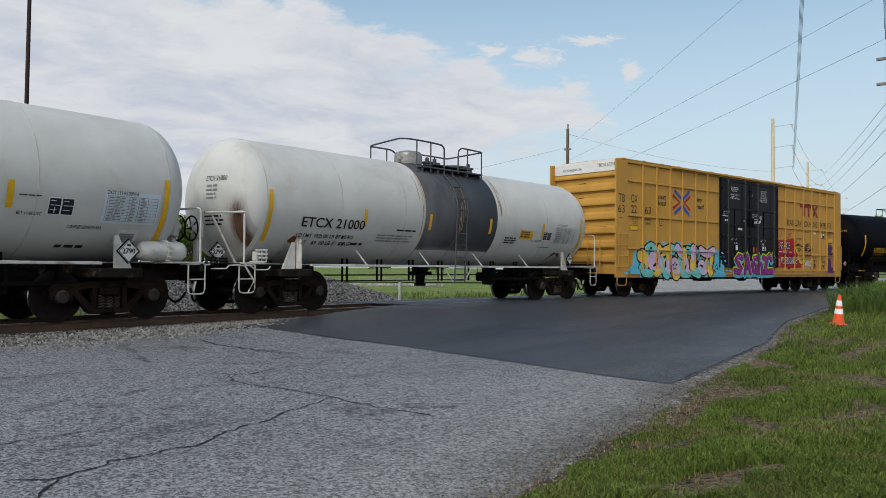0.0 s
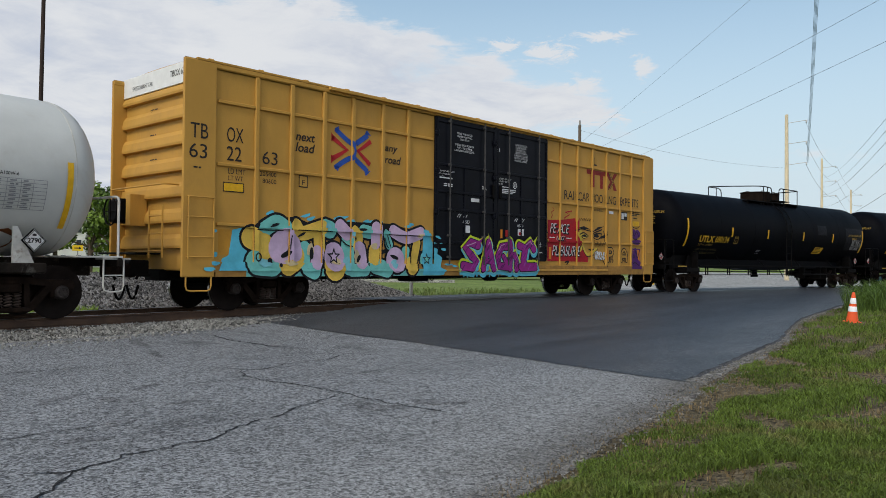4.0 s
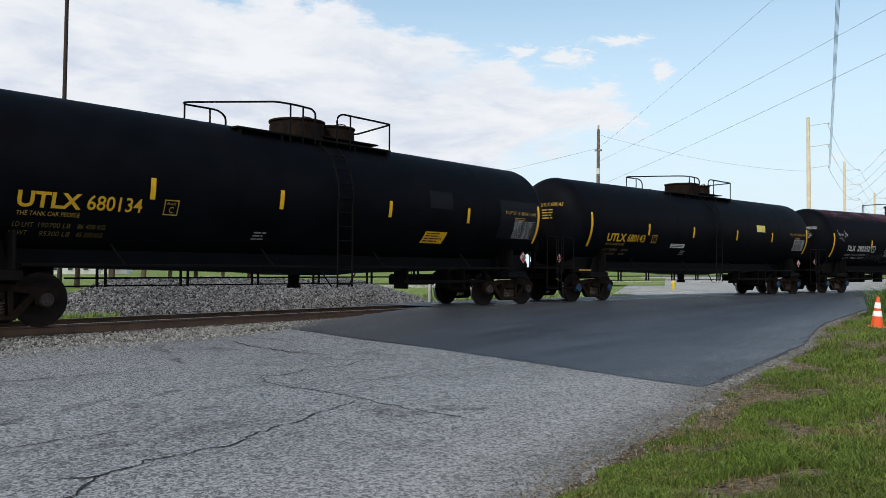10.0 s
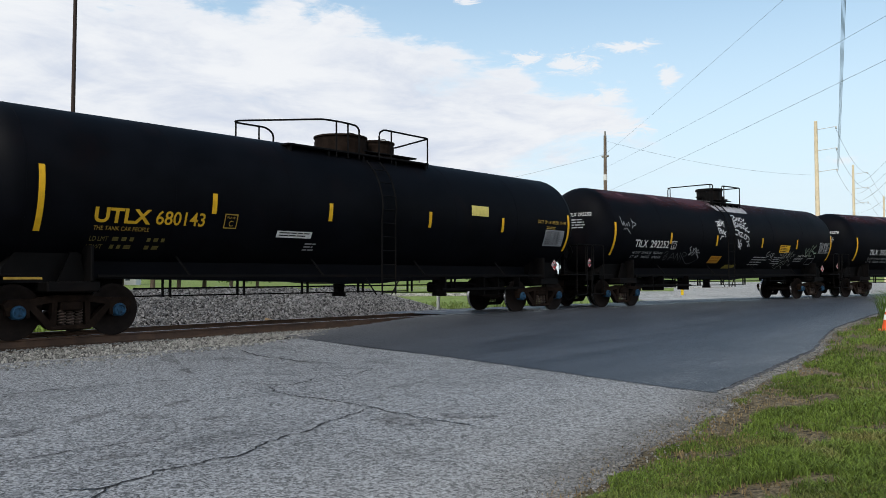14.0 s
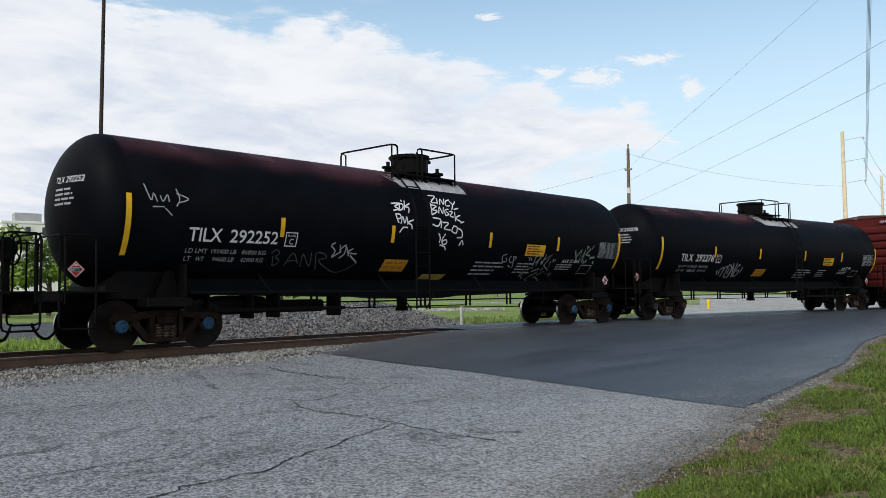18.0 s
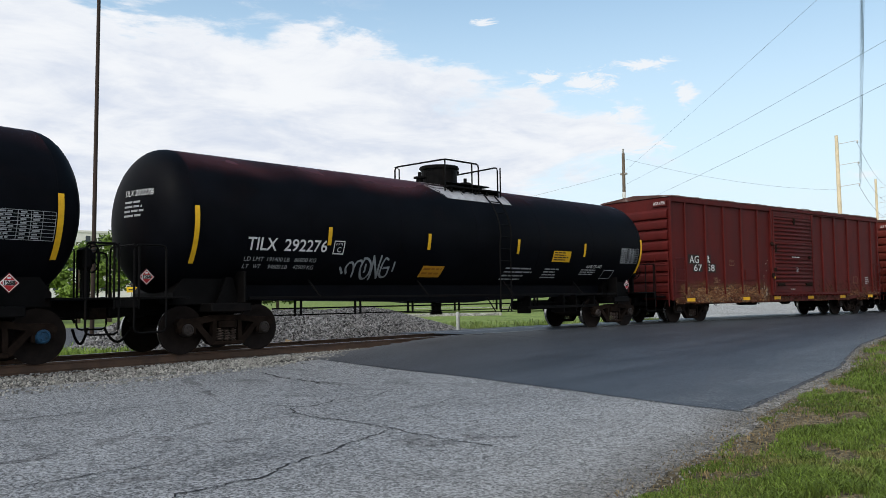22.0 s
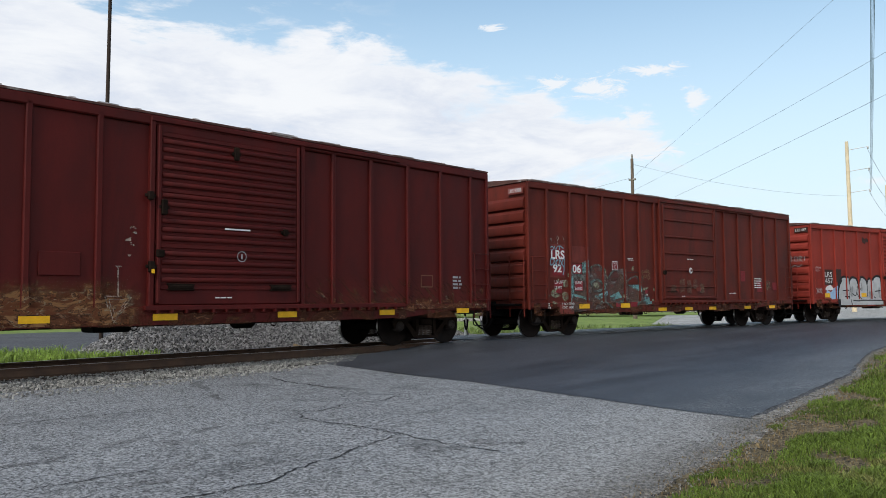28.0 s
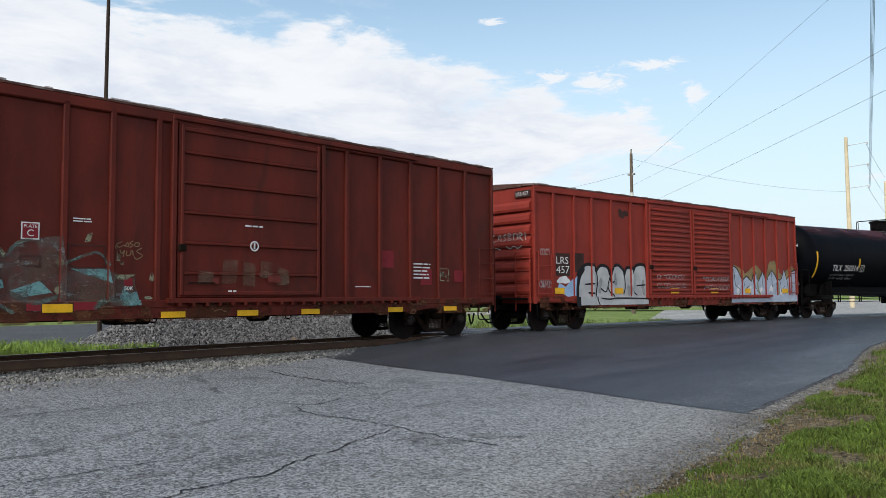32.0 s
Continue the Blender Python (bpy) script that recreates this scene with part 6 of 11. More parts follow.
def barred(table, lift=0.008):
    """Rows of (x0, x1, z, lines, height, gap, material): writing too small to read."""
    return [side_flat(bars(x0, x1, z, n, hh, gap, i + 1, 2), m, "small_lettering", lift) for i, (x0, x1, z, n, hh, gap, m) in enumerate(table)]


def tank_fit(s, x0, x1, z0, z1, material="paint_white"):
    def put(car, tank, on):
        decal("lettering", [fit(s, x0, x1, z0, z1, 0.0, 0.012 if material == "paint_dark" else 0.0)], M[material], tank, lambda u, v: on(u, v, 0.020))
    return put


def tank_bold(s, x0, x1, z0, z1, material, weight):
    def put(car, tank, on):
        decal("lettering", [fit(s, x0, x1, z0, z1, 0.0, weight)], M[material], tank, lambda u, v: on(u, v, 0.020))
    return put


def head_fit(s, u0, u1, z0, z1, material, half, R, zc):
    """Letters on the rounded end that faces back along the line; u runs to the near side."""
    def put(car, tank, on):
        def surf(u, z):
            q = max(0.0, 1 - (u * u + (z - zc) ** 2) / (R * R))
            return -(half - 0.8) - 0.8 * math.sqrt(q) - 0.012, -u, z
        decal("lettering", [fit(s, u0, u1, z0, z1)] if s else bars(u0, u1, z1, 4, 0.04, 0.09, 3, 2), M[material], tank, surf)
    return put


CARS = []


def place(car, centre, base):
    """Puts a car on the line; centre: metres along the line at the clip's start; base: half its truck spacing."""
    CARS.append((car, centre, base))


# ---- the train ----
def twin_plate(x0, x1, z0, z1):
    """White-edged plate with two dark fields of print."""
    def put(car, tank, on):
        p = decal("placard", [rect(x0, x1, z0, z1, 0, 4)], M["paint_white"], tank, on, "white-edged stencil plate with two dark fields")
        w, gap = (x1 - x0 - 0.07) / 2, 0.02
        for a in (x0 + gap, x1 - gap - w):
            decal("field", [rect(a, a + w, z0 + gap, z1 - gap, 0, 4)], M["field_navy"], p, lambda x, z: on(x, z, 0.016))
            g = (z1 - z0) / 4
            fl = [rect(a + 0.02, a + w * q, z0 + g * j + 0.01, z0 + g * j + 0.022) for j, q in ((1, 0.7), (2, 0.95), (3, 0.55))]
            if a < (x0 + x1) / 2:
                fl.append(rect(a + w * 0.48, a + w * 0.55, z0 + 0.04, z0 + g * 1.8, 0, 2))
            decal("small_lettering", fl, M["paint_white"], p, lambda x, z: on(x, z, 0.020))
    return put


def end_fittings(car, tank, on):
    """Valve box, cut lever, placard bracket and slanting bar on the end platform."""
    s = Shape().box(-6.77, -6.48, -1.36, -1.10, 1.115, 1.15, 0.005)
    for x in (-6.74, -6.62, -6.50):
        s.box(x - 0.02, x + 0.02, -1.35, -1.31, 1.13, 1.40, 0.006)
    for z in (1.20, 1.28, 1.37):
        s.box(-6.78, -6.47, -1.37, -1.32, z, z + 0.04, 0.006)
    s.box(-6.72, -6.52, -1.30, -1.12, 1.15, 1.36, 0.02)
    part("valve_box", s, M["frame_stained"], car, "small white valve box on the end platform")
    part("grab_bar", Shape().tube([(-7.09, -1.40, 2.20), (-7.90, -1.12, 2.16)], 0.024, 8), M["frame_white"], car)
    part("slanting_bar", Shape().tube([(-7.70, -1.10, 2.08), (-7.14, -1.12, 1.10)], 0.026, 8), M["frame_stained"], car)
    s = Shape()
    handrail(s, [(-7.92, -1.42, 0.98), (-7.55, -1.42, 0.98), (-7.50, -1.42, 1.05), (-6.95, -1.42, 1.05), (-6.85, -1.42, 0.96), (-6.50, -1.42, 0.96), (-6.44, -1.42, 1.03)], 0.014)
    s.tube([(-7.10, -1.42, 1.05), (-6.86, -1.42, 0.72), (-6.98, -1.36, 0.45)], 0.022, 7)
    part("uncoupling_lever", s, M["frame_stained"], car)
    s = Shape().box(-8.0, -7.1, -1.40, -0.36, 1.08, 1.11, 0.006)
    s.tube([(-7.38, -0.78, 1.10), (-7.38, -0.78, 1.56)], 0.02, 6)
    for z in (1.16, 1.22):
        s.tube([(-8.0, -1.38, z), (-7.2, -0.9, z - 0.03)], 0.018, 6)
    part("end_walk", s, M["sill_grime"], car, "dark steel end walk")


def white_marks():
    tb = lambda *a: tank_fit(*a)
    return [strips([-6.46, -3.60, -1.22, 1.41, 4.17, 6.43], 2.05, 2.48, (0, 5)),
            tb("ETCX 21000", -5.54, -3.59, 1.96, 2.19, "paint_dark"), tb("LD LMT", -5.60, -5.14, 1.72, 1.81, "paint_dark"), tb("193  00 LB 87   0 KG", -5.06, -3.84, 1.72, 1.81, "paint_dark"),
            tb("LT WT", -5.60, -5.22, 1.56, 1.65, "paint_dark"), tb("69  00 LB 31   0 KG", -5.06, -3.87, 1.56, 1.65, "paint_dark"),
            small(-4.22, -4.02, 1.80, 2, "paint_dark", 0.08, 0.16, 1, 3), small(-4.86, -4.80, 1.80, 1, "paint_dark", 0.08, 0.16, 1, 3), small(-3.85, -3.42, 1.64, 1, "paint_dark", 0.06, 0.1, 2, 2),
            small(-2.44, -1.64, 2.02, 1, "paint_dark", 0.04, 0.08, 5, 3), small(-3.08, -1.70, 1.87, 3, "paint_grey", 0.035, 0.07, 6, 4), small(2.24, 2.95, 1.98, 3, "paint_dark", 0.04, 0.07, 3, 3),
            panel(2.95, 3.64, 1.96, 2.22, "reflect", 0, 3), twin_plate(4.21, 4.68, 1.94, 2.22), table(4.89, 6.03, 1.88, 2.38, 8, "paint_grey"), tank_fit("DOT 111A100W-6", 4.95, 5.55, 2.43, 2.49, "paint_dark"), tank_fit("BLT 12-85 TRN", 3.62, 4.2, 1.88, 1.94, "paint_dark"), tank_fit("COUPLED LENGTH 50 9", 4.15, 4.8, 1.70, 1.745, "paint_dark"),
            head_fit("ETCX 21000", 0.22, 0.82, 2.93, 3.04, "paint_dark", 7.35, 1.45, 2.55), head_fit("", 0.25, 0.68, 2.64, 2.84, "paint_grey", 7.35, 1.45, 2.55),
            head_fit("", 0.15, 0.75, 1.6, 2.25, "paint_dark", 7.35, 1.45, 2.55),
            runs(5, 1.70, 1.95, 5, 2.6, 3.85), runs(6, -1.75, -1.42, 5, 1.9, 3.85), runs(8, -0.4, 0.5, 8, 1.3, 3.4),
            rust_streaks(-1, 7.35, 1.45, 2.55), diamond(-7.38, 1.345, 0.20, "2790", "paint_white", -0.82), end_fittings, diamond(5.88, 1.36, 0.19, "2790", "paint_white", -1.34)]


def white_marks_near():
    return [strips([-7.3, -4.2, -1.5, 1.3, 4.68, 7.62], 1.98, 2.44, (0, 5)), small(4.82, 5.31, 2.22, 1, "paint_dark", 0.02, 0.06, 3, 3), tank_fit("BLT 11-66 UTC", 4.83, 5.25, 1.88, 1.94, "paint_dark"),
            twin_plate(5.33, 5.80, 1.90, 2.21), tank_fit("COUPLED LENGTH 50 9", 5.76, 6.41, 1.69, 1.75, "paint_dark"), small(5.71, 6.41, 1.40, 1, "paint_dark", 0.05, 0.08, 4, 3),
            panel(6.33, 7.48, 1.82, 2.40, "data_plate", 0.03, 0), table(6.40, 7.44, 1.86, 2.31, 8, "paint_grey"), tank_fit("DOT111A100W6", 6.38, 7.02, 2.34, 2.41, "paint_dark"), panel(6.77, 7.20, 1.41, 1.71, "paint_white", 0, 0), panel(6.83, 7.14, 1.48, 1.64, "paint_grey", 0, 0),
            diamond(6.82, 1.30, 0.215, "2790", "paint_white", -1.46), vessel(7.74, 1)]


def wash_material():
    """Thin rust wash on white paint: vertical runs, thickest in one band."""
    m = bpy.data.materials.new("rust_wash")
    m.use_nodes = True
    k = Nodes(m.node_tree)
    co = k.n("ShaderNodeTexCoord").outputs["Object"]
    pos = k.n("ShaderNodeSeparateXYZ", {0: co})
    runs_co = k.n("ShaderNodeVectorMath", {0: co, 1: (1.0, 5.0, 0.5)}, operation="MULTIPLY").outputs[0]
    run = k.ramp(k.noise(runs_co, 1.6, 6.0, 0.65, 0.3), 0.30, 0.72)
    off = k.math("ABSOLUTE", k.math("ADD", pos.outputs[1], 1.02))
    band = k.math("ADD", k.math("MULTIPLY", k.ramp(off, 0.20, 0.03), 1.15), k.math("MULTIPLY", k.ramp(off, 0.75, 0.1), 0.28))
    fall = k.math("ADD", pos.outputs[2], k.math("MULTIPLY", run, -0.35))
    amount = k.math("MULTIPLY", k.math("MULTIPLY", band, k.math("MULTIPLY_ADD", run, 0.55, 0.45)), k.ramp(fall, 2.62, 1.9))
    paint = k.n("ShaderNodeBsdfPrincipled", {"Base Color": (0.10, 0.045, 0.02, 1), "Roughness": 0.8})
    clear = k.n("ShaderNodeBsdfTransparent")
    both = k.n("ShaderNodeMixShader", {0: amount, 1: clear.outputs[0], 2: paint.outputs[0]})
    k.n("ShaderNodeOutputMaterial", {0: both.outputs[0]})
    return m


M["rust_wash"] = wash_material()


def rust_streaks(way, half, R, zc):
    def put(car, tank, on):
        def surf(u, z):
            q = max(0.0, 1 - (u * u + (z - zc) ** 2) / (R * R))
            return way * ((half - 0.8) + 0.8 * math.sqrt(q) + 0.008), -u, z
        vs, n = [], 24
        for i in range(n + 1):
            u = 0.10 + 1.16 * i / n
            low = zc - math.sqrt(R * R - u * u) + 0.03
            vs += [surf(u, low + (2.78 - low) * j / n) for j in range(n + 1)]
        me = bpy.data.meshes.new("rust_streak")
        me.from_pydata(vs, [], [(i * (n + 1) + j, i * (n + 1) + j + 1, (i + 1) * (n + 1) + j + 1, (i + 1) * (n + 1) + j) for i in range(n) for j in range(n)])
        part("rust_streak", me, M["rust_wash"], tank, "brown rust washed down the tank end")
        decal("ledge", [rect(-1.2, 1.30, 2.50, 2.53)], M["tank_grey"], tank, surf)
        decal("rust_streak", [blob(-half + 1.75, 1.40, 0.20, 0.32, 9), blob(half - 1.9, 1.36, 0.25, 0.25, 4)], M["rust"], tank, on, "brown rust streak beside the saddle")
    return put


def runs(seed, x0, x1, n, z0, z1):
    """Thin rust runs down the side of a white tank."""
    def put(car, tank, on):
        rg = random.Random(seed)
        for _ in range(n):
            x, top = rg.uniform(x0, x1), rg.uniform(z0 + 0.3, z1)
            low = max(z0, top - rg.uniform(0.25, 0.9))
            pts = [(x + rg.uniform(-0.015, 0.015), top + (low - top) * i / 5) for i in range(6)]
            decal("rust_streak", [fat(pts, rg.uniform(0.012, 0.035), 2)], M["rust_thin"], tank, lambda u, v: on(u, v, 0.013), "thin rust run down the tank")
    return put


def vessel(x, on_near):
    """Air reservoir on the end platform."""
    def put(car, tank, on):
        y = -1.12 if on_near else -0.9
        s = Shape().lathe([(0.03, x - 0.53), (0.14, x - 0.50), (0.19, x - 0.42), (0.20, x - 0.34), (0.20, x + 0.36), (0.19, x + 0.44), (0.14, x + 0.50), (0.03, x + 0.53)], 22, "x", Matrix.Translation((0, y, 1.315)))
        r = part("air_reservoir", s, M["frame_white"], car, "white cylindrical air reservoir", smooth=40)
        part("strap", Shape().lathe([(0.198, x + 0.02), (0.222, x + 0.022), (0.222, x + 0.048), (0.208, x + 0.05), (0.208, x + 0.06), (0.222, x + 0.062), (0.222, x + 0.088), (0.198, x + 0.09)], 22, "x", Matrix.Translation((0, y, 1.315))), M["frame_stained"], r)
        bolts = Shape()
        for j in range(14):
            a = 2 * math.pi * j / 14
            bolts.box(x + 0.0, x + 0.11, y + 0.225 * math.cos(a) - 0.015, y + 0.225 * math.cos(a) + 0.015, 1.315 + 0.225 * math.sin(a) - 0.015, 1.315 + 0.225 * math.sin(a) + 0.015)
        tagged(part("bolts", bolts, M["frame_stained"], r), kind="stuff")
    return put


M["paint_silver"] = mat("paint_silver", (0.33, 0.34, 0.35), 0.55, vary=0.15, scale=9)
M["plate_grey"] = mat("plate_grey", (0.26, 0.27, 0.29), 0.5, vary=0.12, scale=3)
M["field_navy"] = mat("field_navy", (0.018, 0.022, 0.035), 0.45, vary=0.15, scale=4)
M["data_plate"] = mat("data_plate", (0.58, 0.65, 0.69), 0.5, vary=0.05, scale=2)
place(tank_car("tank_car", "off-white tank car with rust stains and a blue-white data table", "white", 8.50, 1.45, 2.55, 6.75, 9.50, "cap_grey", white_marks_near(), rails=(-1.40, -1.26, -0.12, 0.50, 1.62), wheel=(8.66, -0.34), posts=(True, False)), 1.72, 6.75)
place(tank_car("tank_car", "off-white tank car with a dark grey band round its middle", "white", 7.35, 1.45, 2.55, 5.65, 8.42, "cap_grey", white_marks(), bands=((-1.42, 1.72, M["tank_grey"]),), rails=(-1.40, -1.26, -0.12, 0.50, 1.62), ladder_x=0.02, inset=(1.22, 0.95), wheel=(-7.75, -0.34), posts=(True, False)), 18.50, 5.65)


# yellow box car
for key, col in dict(orange_dull=(0.50, 0.24, 0.03), cream=(0.62, 0.50, 0.28), aqua=(0.20, 0.52, 0.58), graf_gold=(0.62, 0.44, 0.06), violet_dark=(0.085, 0.012, 0.10), violet_light=(0.30, 0.05, 0.32)).items():
    M[key] = mat("paint_" + key, col, 0.55, vary=0.14, scale=3)


def yellow_marks():
    k = lettered([("TB", -9.56, -9.16, 3.50, 3.80, "paint_dark"), ("63", -9.58, -9.18, 3.10, 3.39, "paint_dark"), ("OX", -8.69, -8.28, 3.52, 3.83, "paint_dark"), ("22", -8.69, -8.32, 3.13, 3.43, "paint_dark"), ("63", -7.78, -7.37, 3.14, 3.42, "paint_dark"),
                  ("LD LMT", -8.65, -8.22, 2.86, 2.97, "paint_dark"), ("LT WT", -8.64, -8.28, 2.72, 2.82, "paint_dark"), ("205400", -7.84, -7.40, 2.88, 2.98, "paint_dark"), ("80600", -7.77, -7.40, 2.73, 2.83, "paint_dark"),
                  ("RAI", 3.94, 4.50, 3.17, 3.46, "paint_dark"), ("LCAR", 4.60, 5.42, 3.17, 3.46, "paint_dark"), ("POO", 5.60, 6.27, 3.17, 3.46, "paint_dark"), ("LING", 6.39, 7.12, 3.17, 3.46, "paint_dark"), ("EXPE", 7.31, 8.07, 3.17, 3.46, "paint_dark"), ("RTS", 8.14, 8.68, 3.17, 3.46, "paint_dark"), ("XGH61C", 5.69, 6.25, 2.88, 2.96, "paint_dark"), ("70K", -0.30, -0.08, 3.14, 3.24, "graf_white"), ("ASD", 1.36, 1.66, 2.15, 2.24, "graf_white"), ("ASD", -1.12, -0.82, 2.15, 2.24, "graf_white")])
    for s, x0, x1, z0, z1 in (("next", -6.87, -6.31, 3.76, 3.93), ("load", -6.88, -6.31, 3.51, 3.72), ("any", -4.06, -3.60, 3.77, 3.95), ("road", -4.06, -3.48, 3.52, 3.72)):
        k.append(side_flat([fit(s, x0, x1, z0, z1, 0.22, 0.018)], "paint_dark", "lettering", 0.008))
    # crossed red and blue emblem as plain shapes
    blue = [fat([(-5.66, 4.14), (-5.34, 3.95), (-5.14, 3.85), (-5.07, 3.70), (-5.14, 3.56), (-5.34, 3.47), (-5.66, 3.28)], 0.125, 6), stroke([(-5.03, 3.89), (-4.64, 4.14)], 0.13), stroke([(-5.06, 3.52), (-4.64, 3.26)], 0.13)]
    blue += [poly([(-5.74, 4.10), (-5.60, 4.25), (-5.56, 4.12)]), poly([(-5.74, 3.32), (-5.56, 3.30), (-5.60, 3.17)]), poly([(-4.74, 4.17), (-4.68, 4.26), (-4.53, 4.13)]), poly([(-4.74, 3.24), (-4.53, 3.28), (-4.70, 3.14)])]
    red = [stroke([(-5.80, 3.96), (-5.32, 3.71), (-5.80, 3.45)], 0.13), stroke([(-4.54, 4.0), (-4.96, 3.72), (-4.56, 3.43)], 0.12), poly([(-5.82, 4.07), (-5.82, 3.86), (-5.70, 3.93)]), poly([(-5.82, 3.55), (-5.82, 3.34), (-5.70, 3.48)])]
    k += [side_flat(blue, "paint_blue", "emblem", 0.008), side_flat(red, "paint_red", "emblem", 0.009)]
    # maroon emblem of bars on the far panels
    k.append(side_flat([rect(5.25, 6.52, 4.11, 4.26), rect(5.49, 5.67, 3.67, 4.11), rect(6.08, 6.26, 3.67, 4.11), poly([(6.40, 4.26), (6.60, 4.26), (6.86, 3.95), (6.60, 3.66), (6.48, 3.66), (6.74, 3.95)]), poly([(6.98, 4.26), (7.19, 4.26), (6.96, 4.0), (6.86, 4.1)]), poly([(6.88, 3.86), (7.0, 3.94), (7.19, 3.66), (6.96, 3.66)])], "paint_maroon", "emblem", 0.008))
    k.append(side_flat([stroke([(6.62, 4.26), (6.88, 3.95), (6.62, 3.68)], 0.03), stroke([(6.70, 4.26), (6.96, 3.95), (6.72, 3.70)], 0.025)], "paint_dark", "emblem", 0.010))
    k.append(side_flat([rect(5.66, 5.72, 4.42, 4.70), rect(5.66, 5.86, 4.42, 4.47)], "paint_dark", "marking", 0.008))
    k += [side_flat([rect(-8.77, -8.25, 2.48, 2.68)], "paint_dark", "sign_frame", 0.008), side_flat([rect(-8.75, -8.27, 2.50, 2.66)], "reflect", "sign", 0.010), side_flat([rect(8.25, 8.75, 2.48, 2.66)], "reflect", "sign", 0.010),
          side_flat([rect(7.46, 7.90, 2.66, 2.95)], "paint_dark", "sign", 0.008), side_flat([rect(7.50, 7.66, 2.70, 2.91), rect(7.70, 7.86, 2.80, 2.91)], "graf_white", "sign", 0.010),
          side_flat([rect(-6.77, -6.51, 2.72, 2.99)], "paint_dark", "plate_mark", 0.008), side_flat([rect(-6.75, -6.53, 2.74, 2.97)], "yellow_box", "plate_mark", 0.010), side_flat([fit("F", -6.68, -6.60, 2.77, 2.88)], "paint_dark", "plate_mark", 0.012),
          side_flat([rect(6.66, 6.95, 2.84, 2.93), rect(-0.77, -0.41, 2.77, 2.87), rect(1.40, 1.70, 1.90, 2.10), rect(-1.05, -0.80, 1.90, 2.10), rect(0.4, 0.5, 4.3, 4.4)], "graf_white", "sticker", 0.010),
          side_flat([rect(1.45, 1.58, 1.92, 2.0), rect(0.80, 0.93, 1.85, 2.05)], "paint_red", "sticker", 0.012), side_flat([rect(0.56, 0.66, 1.80, 2.05)], "orange", "sticker", 0.012)]
    for mid_x, top_z, lines in ((-1.06, 4.63, ("CLOSE THIS DOOR", "BEFORE CLOSING", "MAIN DOOR", "", "CIERRE ESTA PUERTA", "ANTES DE CERRAR", "LA PUERTA PRINCIPAL")), (1.53, 4.62, ("CLOSE AND LOCK", "DOORS BEFORE", "MOVING CAR", "CIERRE Y PONGA", "EL SEGURO EN LAS", "PUERTAS ANTES DE", "MOVER EL CARRO"))):
        for i, words in enumerate(lines):
            if words:
                wide = len(words) * 0.0435
                z = top_z - 0.078 * i
                k.append(side_flat([fit(words, mid_x - wide / 2, mid_x + wide / 2, z - 0.055, z)], "graf_white", "lettering", 0.010))
    for i, words in enumerate(("DO NOT LUBE DOORS", "ROLLERS LUBED", "01-23")):
        for x in (-2.07, 0.47):
            k.append(side_flat([fit(words, x, x + 0.035 * len(words), 3.50 - 0.075 * i, 3.545 - 0.075 * i)], "graf_white", "lettering", 0.010))
    k += barred([(0.45, 1.15, 3.31, 1, 0.03, 0.06, "graf_white"), (0.6, 1.3, 3.24, 3, 0.03, 0.05, "graf_white"), (-2.07, -1.4, 3.36, 1, 0.035, 0.06, "graf_white"), (-1.9, -1.4, 3.2, 2, 0.03, 0.05, "graf_white"), (8.1, 8.8, 3.0, 3, 0.03, 0.06, "paint_dark"), (-9.48, -9.3, 2.93, 1, 0.03, 0.05, "paint_dark"), (8.2, 8.7, 2.78, 1, 0.03, 0.05, "paint_dark")])
    k.append(side_flat([stroke([(1.24 + 0.09 * math.cos(a), 3.38 + 0.09 * math.sin(a)) for a in [j * 0.45 for j in range(15)]], 0.022), rect(1.22, 1.26, 3.33, 3.43)], "graf_white", "ring_mark", 0.010))
    for x in (-1.28, -1.02, 1.30, 1.62):
        k.append(side_flat([stroke([(x - 0.06, 2.32), (x + 0.02, 2.42), (x + 0.02, 2.30), (x + 0.10, 2.40)], 0.025)], "graf_white", "marking", 0.010))
    # large bubble-letter piece
    lines, strokes = [], {"teal": [], "gyellow": [], "lilac": []}

    def g(colour, w, *points):
        strokes[colour].append(fat(points, w * 1.18))
        lines.append(fat(points, w * 1.18 + 0.11))
    g("gyellow", 0.40, (-8.07, 1.55), (-7.92, 1.50))
    g("teal", 0.29, (-7.71, 1.73), (-7.39, 1.90), (-7.16, 1.81))
    g("gyellow", 0.35, (-7.70, 1.45), (-7.67, 1.19))
    g("lilac", 0.61, (-7.24, 1.35), (-7.13, 1.43))
    g("teal", 0.47, (-7.91, 1.03), (-7.52, 1.00))
    g("gyellow", 0.45, (-7.08, 1.00), (-6.85, 1.16))
    g("lilac", 0.33, (-6.90, 1.43), (-6.85, 1.24))
    g("gyellow", 0.28, (-6.84, 1.85), (-6.66, 1.69), (-6.30, 1.78), (-6.10, 1.84))
    g("teal", 0.35, (-6.00, 1.84), (-5.83, 1.80))
    g("gyellow", 0.24, (-6.19, 1.68), (-6.17, 1.36))
    g("lilac", 0.26, (-6.22, 1.28), (-6.26, 1.02))
    g("teal", 0.29, (-6.58, 1.35), (-6.57, 0.96), (-6.33, 0.82))
    g("lilac", 0.55, (-5.73, 1.19), (-5.70, 1.15))
    g("gyellow", 0.53, (-5.73, 0.98), (-5.70, 0.92))
    g("lilac", 0.29, (-5.52, 1.89), (-5.31, 1.73))
    g("teal", 0.31, (-5.28, 1.59), (-5.30, 1.26), (-5.27, 0.92))
    g("teal", 0.27, (-4.75, 1.81), (-4.55, 1.78))
